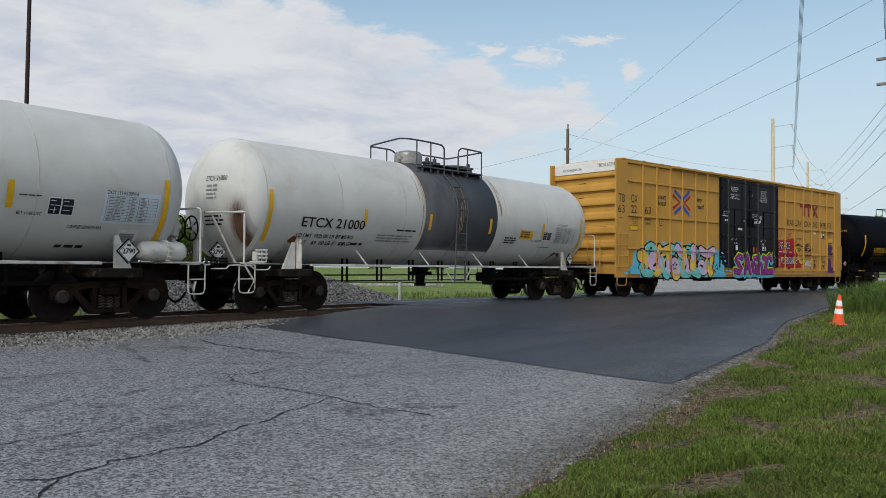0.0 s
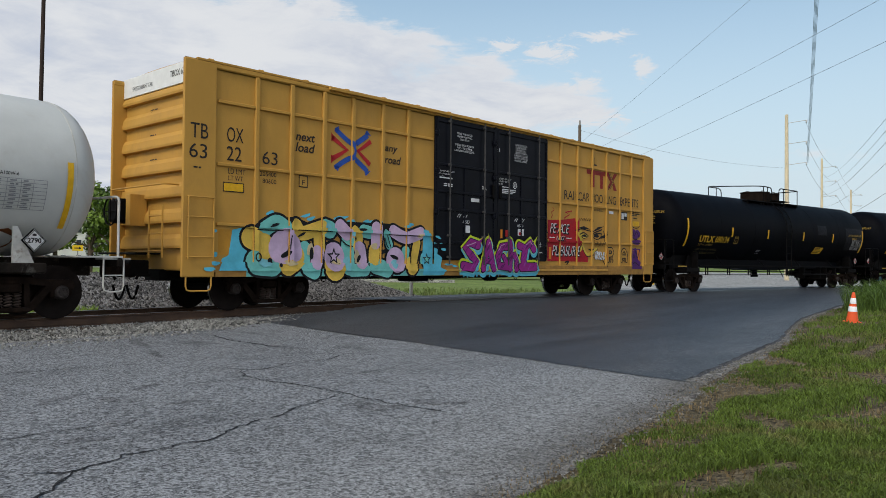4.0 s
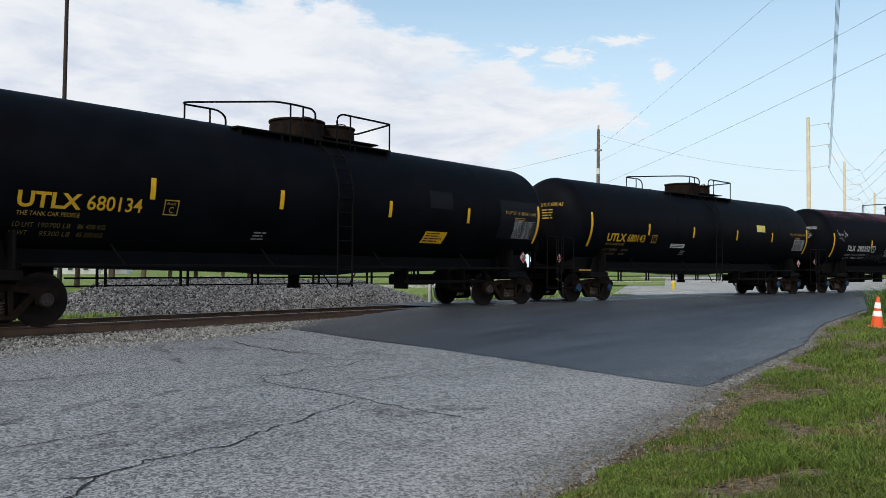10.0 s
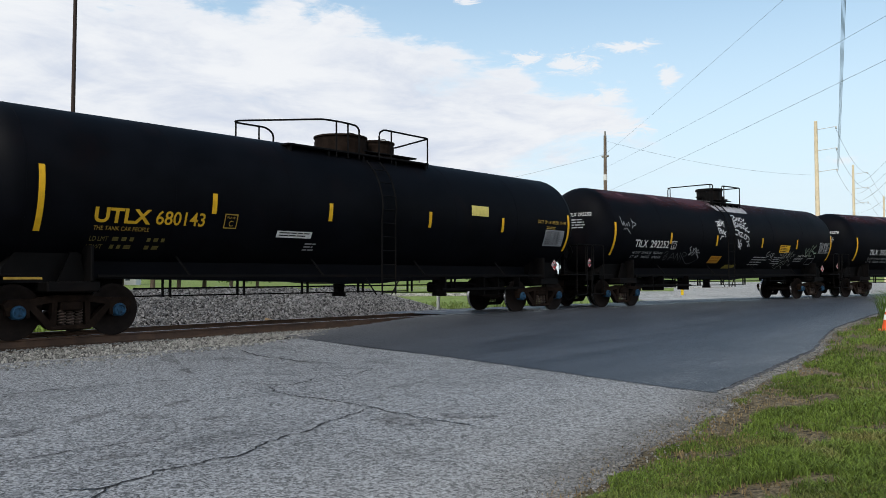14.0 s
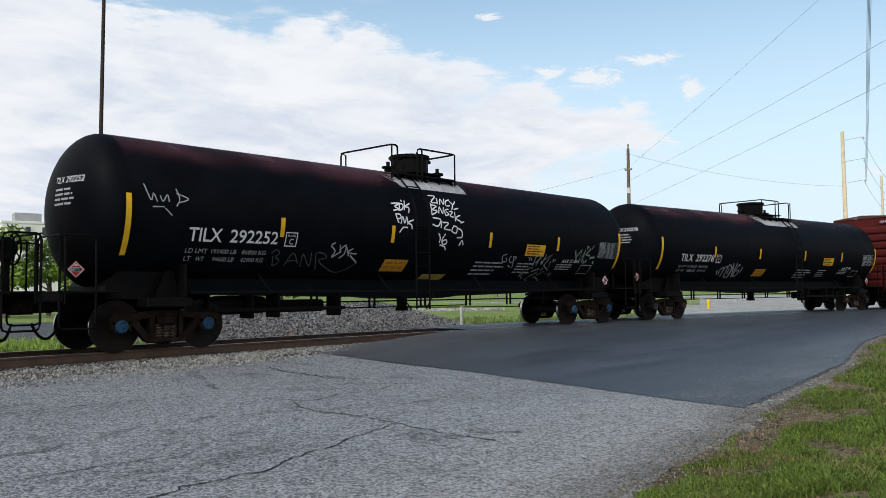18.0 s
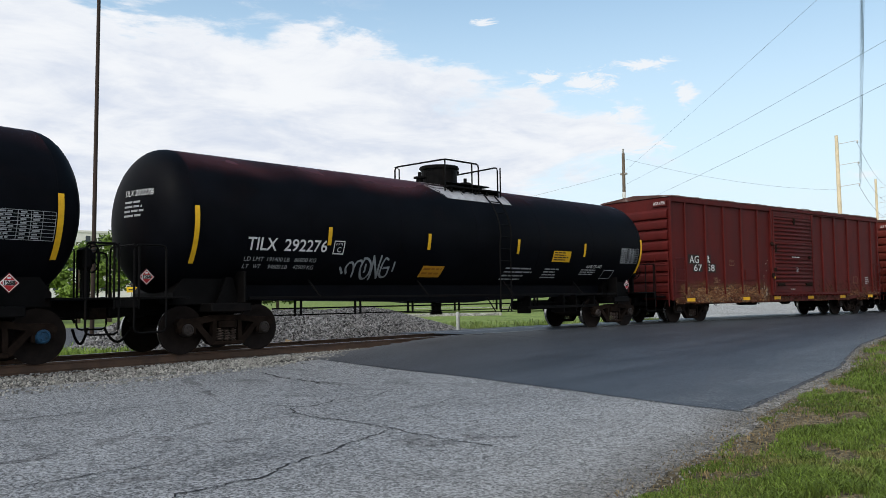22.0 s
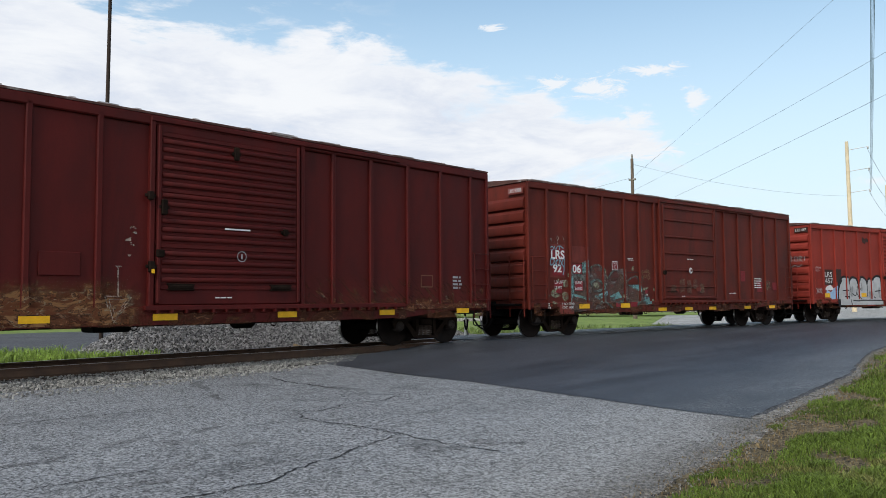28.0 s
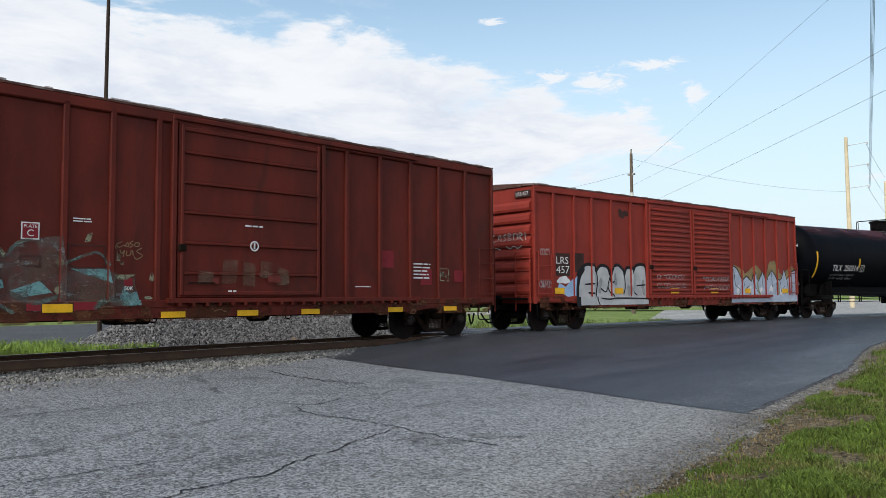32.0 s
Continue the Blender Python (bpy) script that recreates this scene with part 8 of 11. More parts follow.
M["paint_olive"] = mat("paint_olive", (0.125, 0.100, 0.028), 0.6, vary=0.3, scale=9)
M["paint_gold"] = mat("paint_gold", (0.36, 0.23, 0.04), 0.55, vary=0.2, scale=9)
M["jacket_dark"] = mat("jacket_dark", (0.0075, 0.008, 0.0105), 0.5, vary=0.2, scale=3, spec=0.15)
M["primer_yellow"] = mat("primer_yellow", (0.62, 0.52, 0.14), 0.5, vary=0.12, scale=6)
place(tank_car("tank_car", "black tank car with yellow lettering and dark end patch", "utility", 8.79, 1.51, 2.68, 7.13, 9.37, "cap_grey", utility_marks("680134", True)), 57.03, 7.13)
place(tank_car("tank_car", "black tank car with yellow lettering and blue bearing caps", "utility", 8.79, 1.51, 2.68, 7.13, 9.37, "cap_blue", utility_marks("680143", False)), 75.75, 7.13)


# black tank cars with white lettering
def plain_marks(number, xs):
    return [strips(xs, 2.22, 2.62, (0, 5)), tank_bold("TILX", -6.86, -6.15, 2.06, 2.32, "paint_white", 0.012), tank_bold(number, -5.97, -4.86, 2.06, 2.32, "paint_white", 0.012)] + [tank_fit(w, x0, x1, z, z + 0.085, "paint_silver") for w, x0, x1, z in (("LD LMT", -6.86, -6.40, 1.84), ("191400 LB", -6.31, -5.76, 1.84), ("86800 KG", -5.63, -5.07, 1.84), ("LT", -6.84, -6.70, 1.69), ("WT", -6.60, -6.42, 1.69), ("94600 LB", -6.24, -5.76, 1.69), ("42900 KG", -5.61, -5.08, 1.69))] + [
            boxed(-4.68, -4.38, 2.03, 2.33, "paint_white", "C"), panel(-1.78, -1.02, 1.55, 1.83, "orange_sign", 0.06, 2, "sign_print"), panel(3.35, 4.22, 2.04, 2.36, "reflect", 0, 4), small(1.40, 2.66, 1.84, 4, "paint_silver", 0.04, 0.10, 5, 4), small(3.17, 3.95, 1.84, 4, "paint_silver", 0.035, 0.08, 6, 3),
            tank_fit("AAR ST-445", 5.20, 6.03, 1.88, 1.98, "paint_white"), small(5.0, 5.97, 1.84, 3, "paint_silver", 0.03, 0.065, 7, 4), table(6.95, 8.0, 2.07, 2.55, 8, "paint_silver"), boxed(6.25, 6.84, 1.56, 1.84, "paint_silver", ""),
            diamond(7.30, 1.36, 0.16, "1268", "paint_red", -1.44), diamond(-8.75, 1.50, 0.15, "1268", "paint_red", -0.95), faded(-8.0, 8.02, 1.50, 2.66), head_fit("TILX " + number, 0.1, 0.95, 3.10, 3.22, "paint_white", 8.85, 1.50, 2.66), head_fit("", 0.15, 0.8, 2.5, 3.0, "paint_silver", 8.85, 1.50, 2.66)]


def fade_material():
    """Dull red bloom on black paint, patchy and thinning out downwards."""
    m = bpy.data.materials.new("fade_red")
    m.use_nodes = True
    k = Nodes(m.node_tree)
    co = k.n("ShaderNodeTexCoord").outputs["Object"]
    pos = k.n("ShaderNodeSeparateXYZ", {0: co})
    patchy = k.noise(co, 0.7, 7.0, 0.65, 0.6)
    z = k.math("ADD", pos.outputs[2], k.math("MULTIPLY", k.math("SUBTRACT", patchy, 0.5), 0.7))
    amount = k.math("MULTIPLY", k.ramp(z, 3.52, 4.02), k.math("MULTIPLY_ADD", k.ramp(k.noise(co, 0.35, 3.0, 0.5), 0.38, 0.62), 0.85, 0.15))
    amount = k.math("MULTIPLY", amount, 0.9)
    paint = k.n("ShaderNodeBsdfPrincipled", {"Base Color": (0.046, 0.0050, 0.0052, 1), "Roughness": 0.6})
    clear = k.n("ShaderNodeBsdfTransparent")
    both = k.n("ShaderNodeMixShader", {0: amount, 1: clear.outputs[0], 2: paint.outputs[0]})
    k.n("ShaderNodeOutputMaterial", {0: both.outputs[0]})
    return m


M["fade_red"] = fade_material()
M["orange_sign"] = mat("orange_sign", (0.50, 0.24, 0.02), 0.5, vary=0.1)
M["sign_print"] = mat("sign_print", (0.30, 0.13, 0.015), 0.6, vary=0.2)
# two sprayed words with quote strokes round them, and a green angular one
upper_tag = [[(3.91, 1.77), (3.88, 2.01), (4.03, 2.08), (4.12, 1.99), (3.96, 1.85)], [(4.04, 1.78), (4.12, 2.07), (4.26, 1.80), (4.21, 2.23)], [(4.28, 1.83), (4.34, 2.11)], [(4.31, 1.95), (4.63, 2.11), (4.41, 1.79), (4.72, 1.66), (4.65, 1.93)]]
lower_tag = [[(3.83, 1.39), (3.82, 1.71), (3.96, 1.71)], [(3.78, 1.56), (3.92, 1.58)], [(4.01, 1.60), (4.27, 1.70), (4.30, 1.60), (4.03, 1.41)], [(4.32, 1.43), (4.45, 1.72)], [(4.38, 1.51), (4.60, 1.63), (4.40, 1.46), (4.86, 1.31), (4.79, 1.58)], [(4.0, 1.38), (4.19, 1.36), (4.03, 1.31), (4.17, 1.30)]]
quote_strokes = [[(x + g, z), (x + g + lean, z - 0.10)] for x, z, lean in ((3.57, 2.01, 0.08), (3.59, 1.56, 0.05), (4.75, 1.99, 0.01), (4.91, 1.58, 0.02)) for g in (0.0, 0.09)]
green_tag = [[(5.71, 2.26), (5.94, 1.90)], [(5.82, 2.04), (6.04, 2.30), (6.06, 1.89), (6.24, 2.27), (6.20, 1.91)], [(6.32, 1.88), (6.34, 2.42), (6.50, 2.32), (6.30, 2.15), (6.52, 2.12)], [(6.40, 1.90), (6.65, 2.44), (6.84, 1.88)], [(6.55, 2.05), (6.80, 2.08)]]
M["chalk"] = mat("chalk", (0.075, 0.078, 0.080), 0.7, vary=0.5, scale=12)
M["tag_grey"] = mat("tag_grey", (0.30, 0.31, 0.29), 0.6, vary=0.4, scale=6)
M["tag_green"] = mat("tag_green", (0.24, 0.29, 0.22), 0.6, vary=0.4, scale=6)


def sprayed(lines, material, w, lift=0.014):
    def put(car, tank, on):
        decal("graffiti", [stroke(p, w) for p in lines], M[material], tank, lambda x, z: on(x, z, lift), "sprayed graffiti tag")
    return put


short_tag = [[(-1.37, 3.26), (-1.35, 3.24)], [(-1.71, 3.16), (-1.44, 3.18), (-1.62, 3.09), (-1.5, 3.04), (-1.67, 2.99)], [(-1.44, 3.18), (-1.49, 3.01)], [(-1.46, 3.18), (-1.34, 3.16), (-1.37, 3.05), (-1.5, 3.0)], [(-1.26, 3.25), (-1.32, 3.03)], [(-1.11, 3.2), (-1.28, 3.11), (-1.16, 3.09), (-1.19, 2.97)], [(-1.62, 2.91), (-1.58, 2.77), (-1.54, 2.71)], [(-1.62, 2.91), (-1.48, 2.9), (-1.47, 2.82), (-1.58, 2.79)], [(-1.47, 2.69), (-1.4, 2.86), (-1.35, 2.7), (-1.28, 2.85)], [(-1.26, 2.84), (-1.25, 2.68)], [(-1.07, 2.79), (-1.24, 2.72), (-1.13, 2.67), (-1.11, 2.58)], [(-1.5, 2.48), (-1.4, 2.59), (-1.26, 2.6)]]
tall_tag = [[(-0.34, 3.47), (-0.11, 3.47), (-0.33, 3.3), (-0.13, 3.29)], [(-0.08, 3.41), (-0.11, 3.27)], [(-0.04, 3.26), (0.05, 3.41), (0.1, 3.26), (0.18, 3.41)], [(0.36, 3.41), (0.21, 3.35), (0.19, 3.24), (0.31, 3.25)], [(0.37, 3.37), (0.45, 3.29), (0.56, 3.37)], [(0.45, 3.29), (0.36, 3.15)], [(0.45, 3.16), (0.6, 3.2)], [(-0.37, 3.25), (-0.4, 2.97)], [(-0.38, 3.22), (-0.18, 3.2), (-0.36, 3.1), (-0.19, 3.07), (-0.38, 2.97)], [(-0.15, 3.03), (-0.08, 3.19), (-0.02, 3.02), (0.06, 3.18)]]
tall_tag_middle = [[(0.22, 3.15), (0.09, 3.11), (0.09, 2.98), (0.21, 3.02), (0.15, 3.07)], [(0.25, 3.09), (0.36, 3.09), (0.25, 2.98), (0.36, 2.95)], [(0.43, 3.08), (0.42, 2.86)], [(0.61, 3.01), (0.45, 2.93), (0.63, 2.84)], [(0.61, 2.81), (0.72, 2.85)], [(-0.38, 2.89), (-0.12, 2.86), (-0.22, 2.69), (-0.4, 2.72)], [(-0.08, 2.82), (-0.12, 2.66)], [(-0.04, 2.79), (0.16, 2.78), (-0.01, 2.64), (0.21, 2.61)], [(0.34, 2.72), (0.27, 2.59), (0.43, 2.54), (0.46, 2.69), (0.34, 2.72)]]
tall_tag_foot = [[(0.48, 2.67), (0.63, 2.61), (0.65, 2.45), (0.48, 2.43)], [(0.59, 2.24), (0.67, 2.36), (0.73, 2.26)], [(-0.19, 2.5), (-0.13, 2.4), (-0.14, 2.28)], [(0.04, 2.49), (-0.06, 2.35), (-0.0, 2.24), (0.12, 2.27), (0.08, 2.36), (-0.03, 2.32)], [(-0.1, 2.22), (0.07, 2.18), (0.12, 2.11)]]
curl_tag = [[(2.58, 2.07), (2.42, 2.0), (2.51, 1.86), (2.67, 1.88), (2.59, 1.96)], [(2.8, 2.01), (2.74, 1.94), (2.84, 1.84), (2.93, 1.87)], [(2.89, 2.01), (3.03, 1.7)], [(2.89, 2.01), (3.03, 1.98), (2.95, 1.91)], [(2.79, 1.77), (2.92, 1.72)]]
chalk_tag = [[(-4.92, 1.88), (-4.84, 1.96), (-4.73, 1.89), (-4.8, 1.81), (-4.68, 1.73), (-4.79, 1.63), (-4.87, 1.82)], [(-4.51, 1.64), (-4.4, 1.9), (-4.19, 1.69)], [(-4.45, 1.73), (-4.26, 1.75)], [(-4.08, 1.62), (-4.14, 1.89), (-3.86, 1.63), (-3.93, 1.92)], [(-3.64, 1.56), (-3.8, 1.9), (-3.59, 1.91), (-3.49, 1.82), (-3.67, 1.75), (-3.13, 1.52), (-2.82, 1.57), (-2.58, 1.73)]]
looped_tag = [[(-3.36, 2.15), (-3.45, 2.09), (-3.31, 1.97), (-3.36, 1.84), (-3.17, 1.95)], [(-3.21, 2.1), (-3.15, 1.95)], [(-3.19, 2.0), (-3.05, 2.11), (-3.03, 1.93), (-3.13, 1.83)], [(-3.01, 2.06), (-2.9, 1.89)], [(-2.83, 2.04), (-2.95, 1.95), (-2.69, 1.93)], [(-2.84, 1.88), (-2.6, 1.74)]]
thin_tag = [[(-7.76, 3.07), (-7.64, 2.78), (-7.59, 2.91), (-7.52, 2.76)], [(-7.46, 2.87), (-7.41, 2.77), (-7.32, 2.9), (-7.29, 2.78)], [(-7.14, 3.02), (-7.08, 2.84), (-7.14, 2.7)], [(-7.13, 2.94), (-6.9, 2.85), (-7.08, 2.77)], [(-7.6, 2.66), (-7.39, 2.67)], [(-7.36, 2.64), (-7.23, 2.52)]]


def brushed(lines, material, w, lift=0.014):
    """Handwriting with round-ended strokes of a marker or spray can."""
    def put(car, tank, on):
        decal("graffiti", [fat(p, w, 4) for p in lines], M[material], tank, lambda x, z: on(x, z, lift), "handwritten sprayed tag")
    return put


tags = [brushed(thin_tag, "paint_silver", 0.022), brushed(chalk_tag, "chalk", 0.022), brushed(looped_tag, "paint_silver", 0.034), brushed(short_tag, "graf_white", 0.034), brushed(tall_tag, "graf_white", 0.033), brushed(tall_tag_middle, "graf_white", 0.034, 0.015), brushed(tall_tag_foot, "graf_white", 0.037, 0.016), brushed(curl_tag, "paint_silver", 0.025),
        sprayed(upper_tag, "tag_grey", 0.035), sprayed(lower_tag + quote_strokes, "tag_grey", 0.03), sprayed(green_tag, "fade_teal", 0.07), sprayed(green_tag, "tag_green", 0.035, 0.017), panel(-0.36, 0.48, 1.16, 1.50, "lime_dull", 0.3, 0, name="sprayed_patch")]
M["lime_dull"] = mat("lime_dull", (0.34, 0.27, 0.05), 0.5, vary=0.25, scale=4)
place(tank_car("tank_car", "black tank car with white lettering and many white scrawled tags", "plain", 8.85, 1.50, 2.66, 7.16, 9.37, "cap_blue", plain_marks("292252", [-8.05, -4.78, -1.70, 1.79, 4.81, 8.08]) + tags, rails=(-1.38, -1.24, -1.05, -0.38, 1.0), dome_x=0.21, ladder_x=-0.80, brake=-1), 94.56, 7.16)
bubble_word = [[(-4.09, 1.62), (-4.17, 1.74), (-4.11, 1.85), (-4.02, 1.85), (-3.94, 1.74), (-3.88, 1.55)], [(-3.94, 1.74), (-3.91, 1.87), (-3.8, 1.91), (-3.74, 1.86)], [(-3.71, 1.94), (-3.74, 1.75), (-3.62, 1.55), (-3.47, 1.5), (-3.41, 1.61), (-3.47, 1.83), (-3.6, 1.95), (-3.72, 1.96)], [(-3.62, 1.82), (-3.57, 1.66)], [(-3.31, 1.49), (-3.4, 1.76), (-3.45, 2.02)], [(-3.45, 2.02), (-3.3, 1.76), (-3.1, 1.52)], [(-3.1, 1.52), (-3.21, 1.8), (-3.22, 2.03)], [(-2.98, 1.95), (-3.07, 1.98), (-3.12, 1.83), (-3.08, 1.62), (-2.95, 1.54), (-2.85, 1.58), (-2.88, 1.73)], [(-3.04, 1.75), (-2.88, 1.77)], [(-4.33, 1.74), (-4.21, 1.62)], [(-2.75, 1.88), (-2.72, 1.69)]]
mong = [brushed(bubble_word, "tag_silver", 0.05)]
M["tag_silver"] = mat("tag_silver", (0.27, 0.29, 0.30), 0.5, vary=0.2, scale=8)
place(tank_car("tank_car", "black tank car with white lettering and one silver tag", "plain", 8.85, 1.50, 2.66, 7.16, 9.37, "cap_grey", plain_marks("292276", [-8.0, -4.82, -1.76, 1.71, 4.91, 8.15]) + mong, rails=(-0.75, -0.62, 0.70, 1.50, 1.62), dome_x=0.085, ladder_x=1.05), 113.36, 7.16)
place(tank_car("tank_car", "clean black tank car with white lettering behind the box cars", "plain", 8.85, 1.50, 2.66, 7.16, 9.37, "cap_grey", plain_marks("250314", [-8.08, -4.82, -1.72, 1.80, 5.0, 8.10]), rails=(-0.75, -0.57, 0.76, 1.45, 1.60), dome_x=-0.15, ladder_x=0.95), 185.2, 7.16)


# red box cars
def sill_reflectors(xs, z0, z1, w=0.24):
    return [side_flat([rect(x - w, x + w, z0, z1)], "reflect", "reflector", 0.010, "yellow reflective strip") for x in xs]


def overlay_mat(name, colours, amount):
    """Paint lost in patches: colours of the layers below, mixed by curling noise; amount makes the cover from a node helper and coordinates."""
    m = bpy.data.materials.new(name)
    m.use_nodes = True
    k = Nodes(m.node_tree)
    co = k.n("ShaderNodeTexCoord").outputs["Object"]
    pos = k.n("ShaderNodeSeparateXYZ", {0: co})
    flat_co = k.n("ShaderNodeCombineXYZ", {0: pos.outputs[0], 1: 0.0, 2: pos.outputs[2]}).outputs[0]
    long_co = k.n("ShaderNodeVectorMath", {0: flat_co, 1: (0.55, 1.0, 1.25)}, operation="MULTIPLY").outputs[0]
    curl = k.noise(long_co, 2.6, 5.0, 0.60, 3.4)
    speck = k.noise(long_co, 6.0, 6.0, 0.66, 2.2)
    c = k.mix(k.ramp(curl, 0.40, 0.58), (*colours[0], 1), (*colours[1], 1))
    c = k.mix(k.math("MULTIPLY", k.ramp(speck, 0.55, 0.66), 0.85), c, (*colours[2], 1))
    c = k.mix(k.math("MULTIPLY", k.ramp(k.math("ABSOLUTE", k.math("SUBTRACT", curl, 0.49)), 0.022, 0.008), 0.8), c, (*colours[3], 1))
    paint = k.n("ShaderNodeBsdfPrincipled", {"Base Color": c, "Roughness": 0.75, "Specular IOR Level": 0.15})
    clear = k.n("ShaderNodeBsdfTransparent")
    both = k.n("ShaderNodeMixShader", {0: amount(k, flat_co, pos), 1: clear.outputs[0], 2: paint.outputs[0]})
    k.n("ShaderNodeOutputMaterial", {0: both.outputs[0]})
    return m


def peel_cover(k, co, pos):
    rag = k.math("ADD", k.math("MULTIPLY", k.math("SUBTRACT", k.noise(co, 2.2, 7.0, 0.66, 0.8), 0.5), 0.75), k.math("MULTIPLY", k.math("SUBTRACT", k.noise(co, 14.0, 4.0, 0.6), 0.5), 0.25))
    ends = k.math("MULTIPLY", k.ramp(pos.outputs[0], -7.75, -7.2), k.ramp(pos.outputs[0], -1.5, -2.0))
    return k.math("MULTIPLY", k.math("MULTIPLY", k.ramp(k.math("ADD", pos.outputs[2], rag), 1.54, 1.12), ends), 0.9)


def scrape_cover(k, co, pos):
    lean = k.n("ShaderNodeVectorRotate", {"Vector": co, "Axis": (0, 1, 0), "Angle": 0.9}).outputs[0]
    thin = k.n("ShaderNodeVectorMath", {0: lean, 1: (5.0, 1.0, 0.9)}, operation="MULTIPLY").outputs[0]
    marks = k.ramp(k.noise(thin, 1.6, 6.0, 0.7, 1.6), 0.52, 0.58)
    rust = k.ramp(k.math("ADD", k.noise(co, 3.0, 7.0, 0.7, 0.8), k.math("MULTIPLY", k.math("SUBTRACT", 1.1, pos.outputs[2]), 0.7)), 0.50, 0.62)
    return k.math("MULTIPLY", k.math("MULTIPLY", k.math("MAXIMUM", k.math("MULTIPLY", marks, 0.8), rust), k.ramp(pos.outputs[2], 1.75, 1.20)), 0.9)


def sill_cover(k, co, pos):
    return k.math("MULTIPLY", k.ramp(k.noise(co, 1.8, 7.0, 0.7, 0.6), 0.44, 0.58), 0.8)


def worn_cover(amount, scale):
    def cover(k, co, pos):
        return k.math("MULTIPLY", k.math("MULTIPLY_ADD", k.ramp(k.noise(co, scale, 7.0, 0.68, 0.8), 0.34, 0.62), 0.8, 0.2), amount)
    return cover


M["peel"] = overlay_mat("peel", ((0.235, 0.120, 0.050), (0.105, 0.034, 0.014), (0.27, 0.24, 0.16), (0.022, 0.010, 0.007)), peel_cover)
M["scrape"] = overlay_mat("scrape", ((0.15, 0.062, 0.028), (0.095, 0.030, 0.014), (0.30, 0.24, 0.17), (0.03, 0.010, 0.007)), scrape_cover)
M["sill_rust"] = overlay_mat("sill_rust", ((0.12, 0.045, 0.020), (0.075, 0.024, 0.012), (0.20, 0.12, 0.07), (0.02, 0.008, 0.006)), sill_cover)
M["chalk_mark"] = overlay_mat("chalk_mark", ((0.42, 0.36, 0.30), (0.36, 0.30, 0.25), (0.45, 0.42, 0.38), (0.3, 0.25, 0.2)), worn_cover(0.8, 8.0))


def agr_fittings(car, body, proud, skin, hw, belts):
    """Tack board, latches and lock handles on the red car's side and door."""
    part("tack_board", Shape().box(-3.36, -2.69, -skin - 0.035, -skin + 0.01, 1.54, 1.94, 0.01), M["box_red"], car, "flat raised tack board")
    for x0, x1, z0, z1 in ((-1.15, -0.64, 1.30, 1.43), (1.07, 1.56, 1.30, 1.43)):
        s = Shape().box(x0, x1, -hw - 0.075, -hw - 0.02, z0 + 0.03, z1 - 0.03, 0.015)
        s.box(x0 - 0.02, x1 + 0.02, -hw - 0.055, -hw - 0.01, z0, z0 + 0.035, 0.008).box(x0 - 0.02, x1 + 0.02, -hw - 0.055, -hw - 0.01, z1 - 0.035, z1, 0.008)
        part("lock_handle", s, M["truck"], car, "dark greasy door lock handle")
    for x, z, dz in ((-1.51, 3.01, 0.08), (-1.25, 2.82, 0.14), (-1.48, 1.73, 0.10), (1.41, 2.50, 0.07), (0.245, 3.99, 0.13)):
        part("latch", Shape().box(x - 0.055, x + 0.055, -hw - 0.095, -hw - 0.01, z - dz, z + dz, 0.015).box(x - 0.10, x + 0.10, -hw - 0.07, -hw - 0.02, z - 0.03, z + 0.03, 0.01), M["truck"], car, "dark steel door latch")
    part("customs_seal", Shape().box(-1.50, -1.44, -hw - 0.11, -hw - 0.095, 1.60, 1.68, 0.01), M["reflect"], car, "small yellow seal")


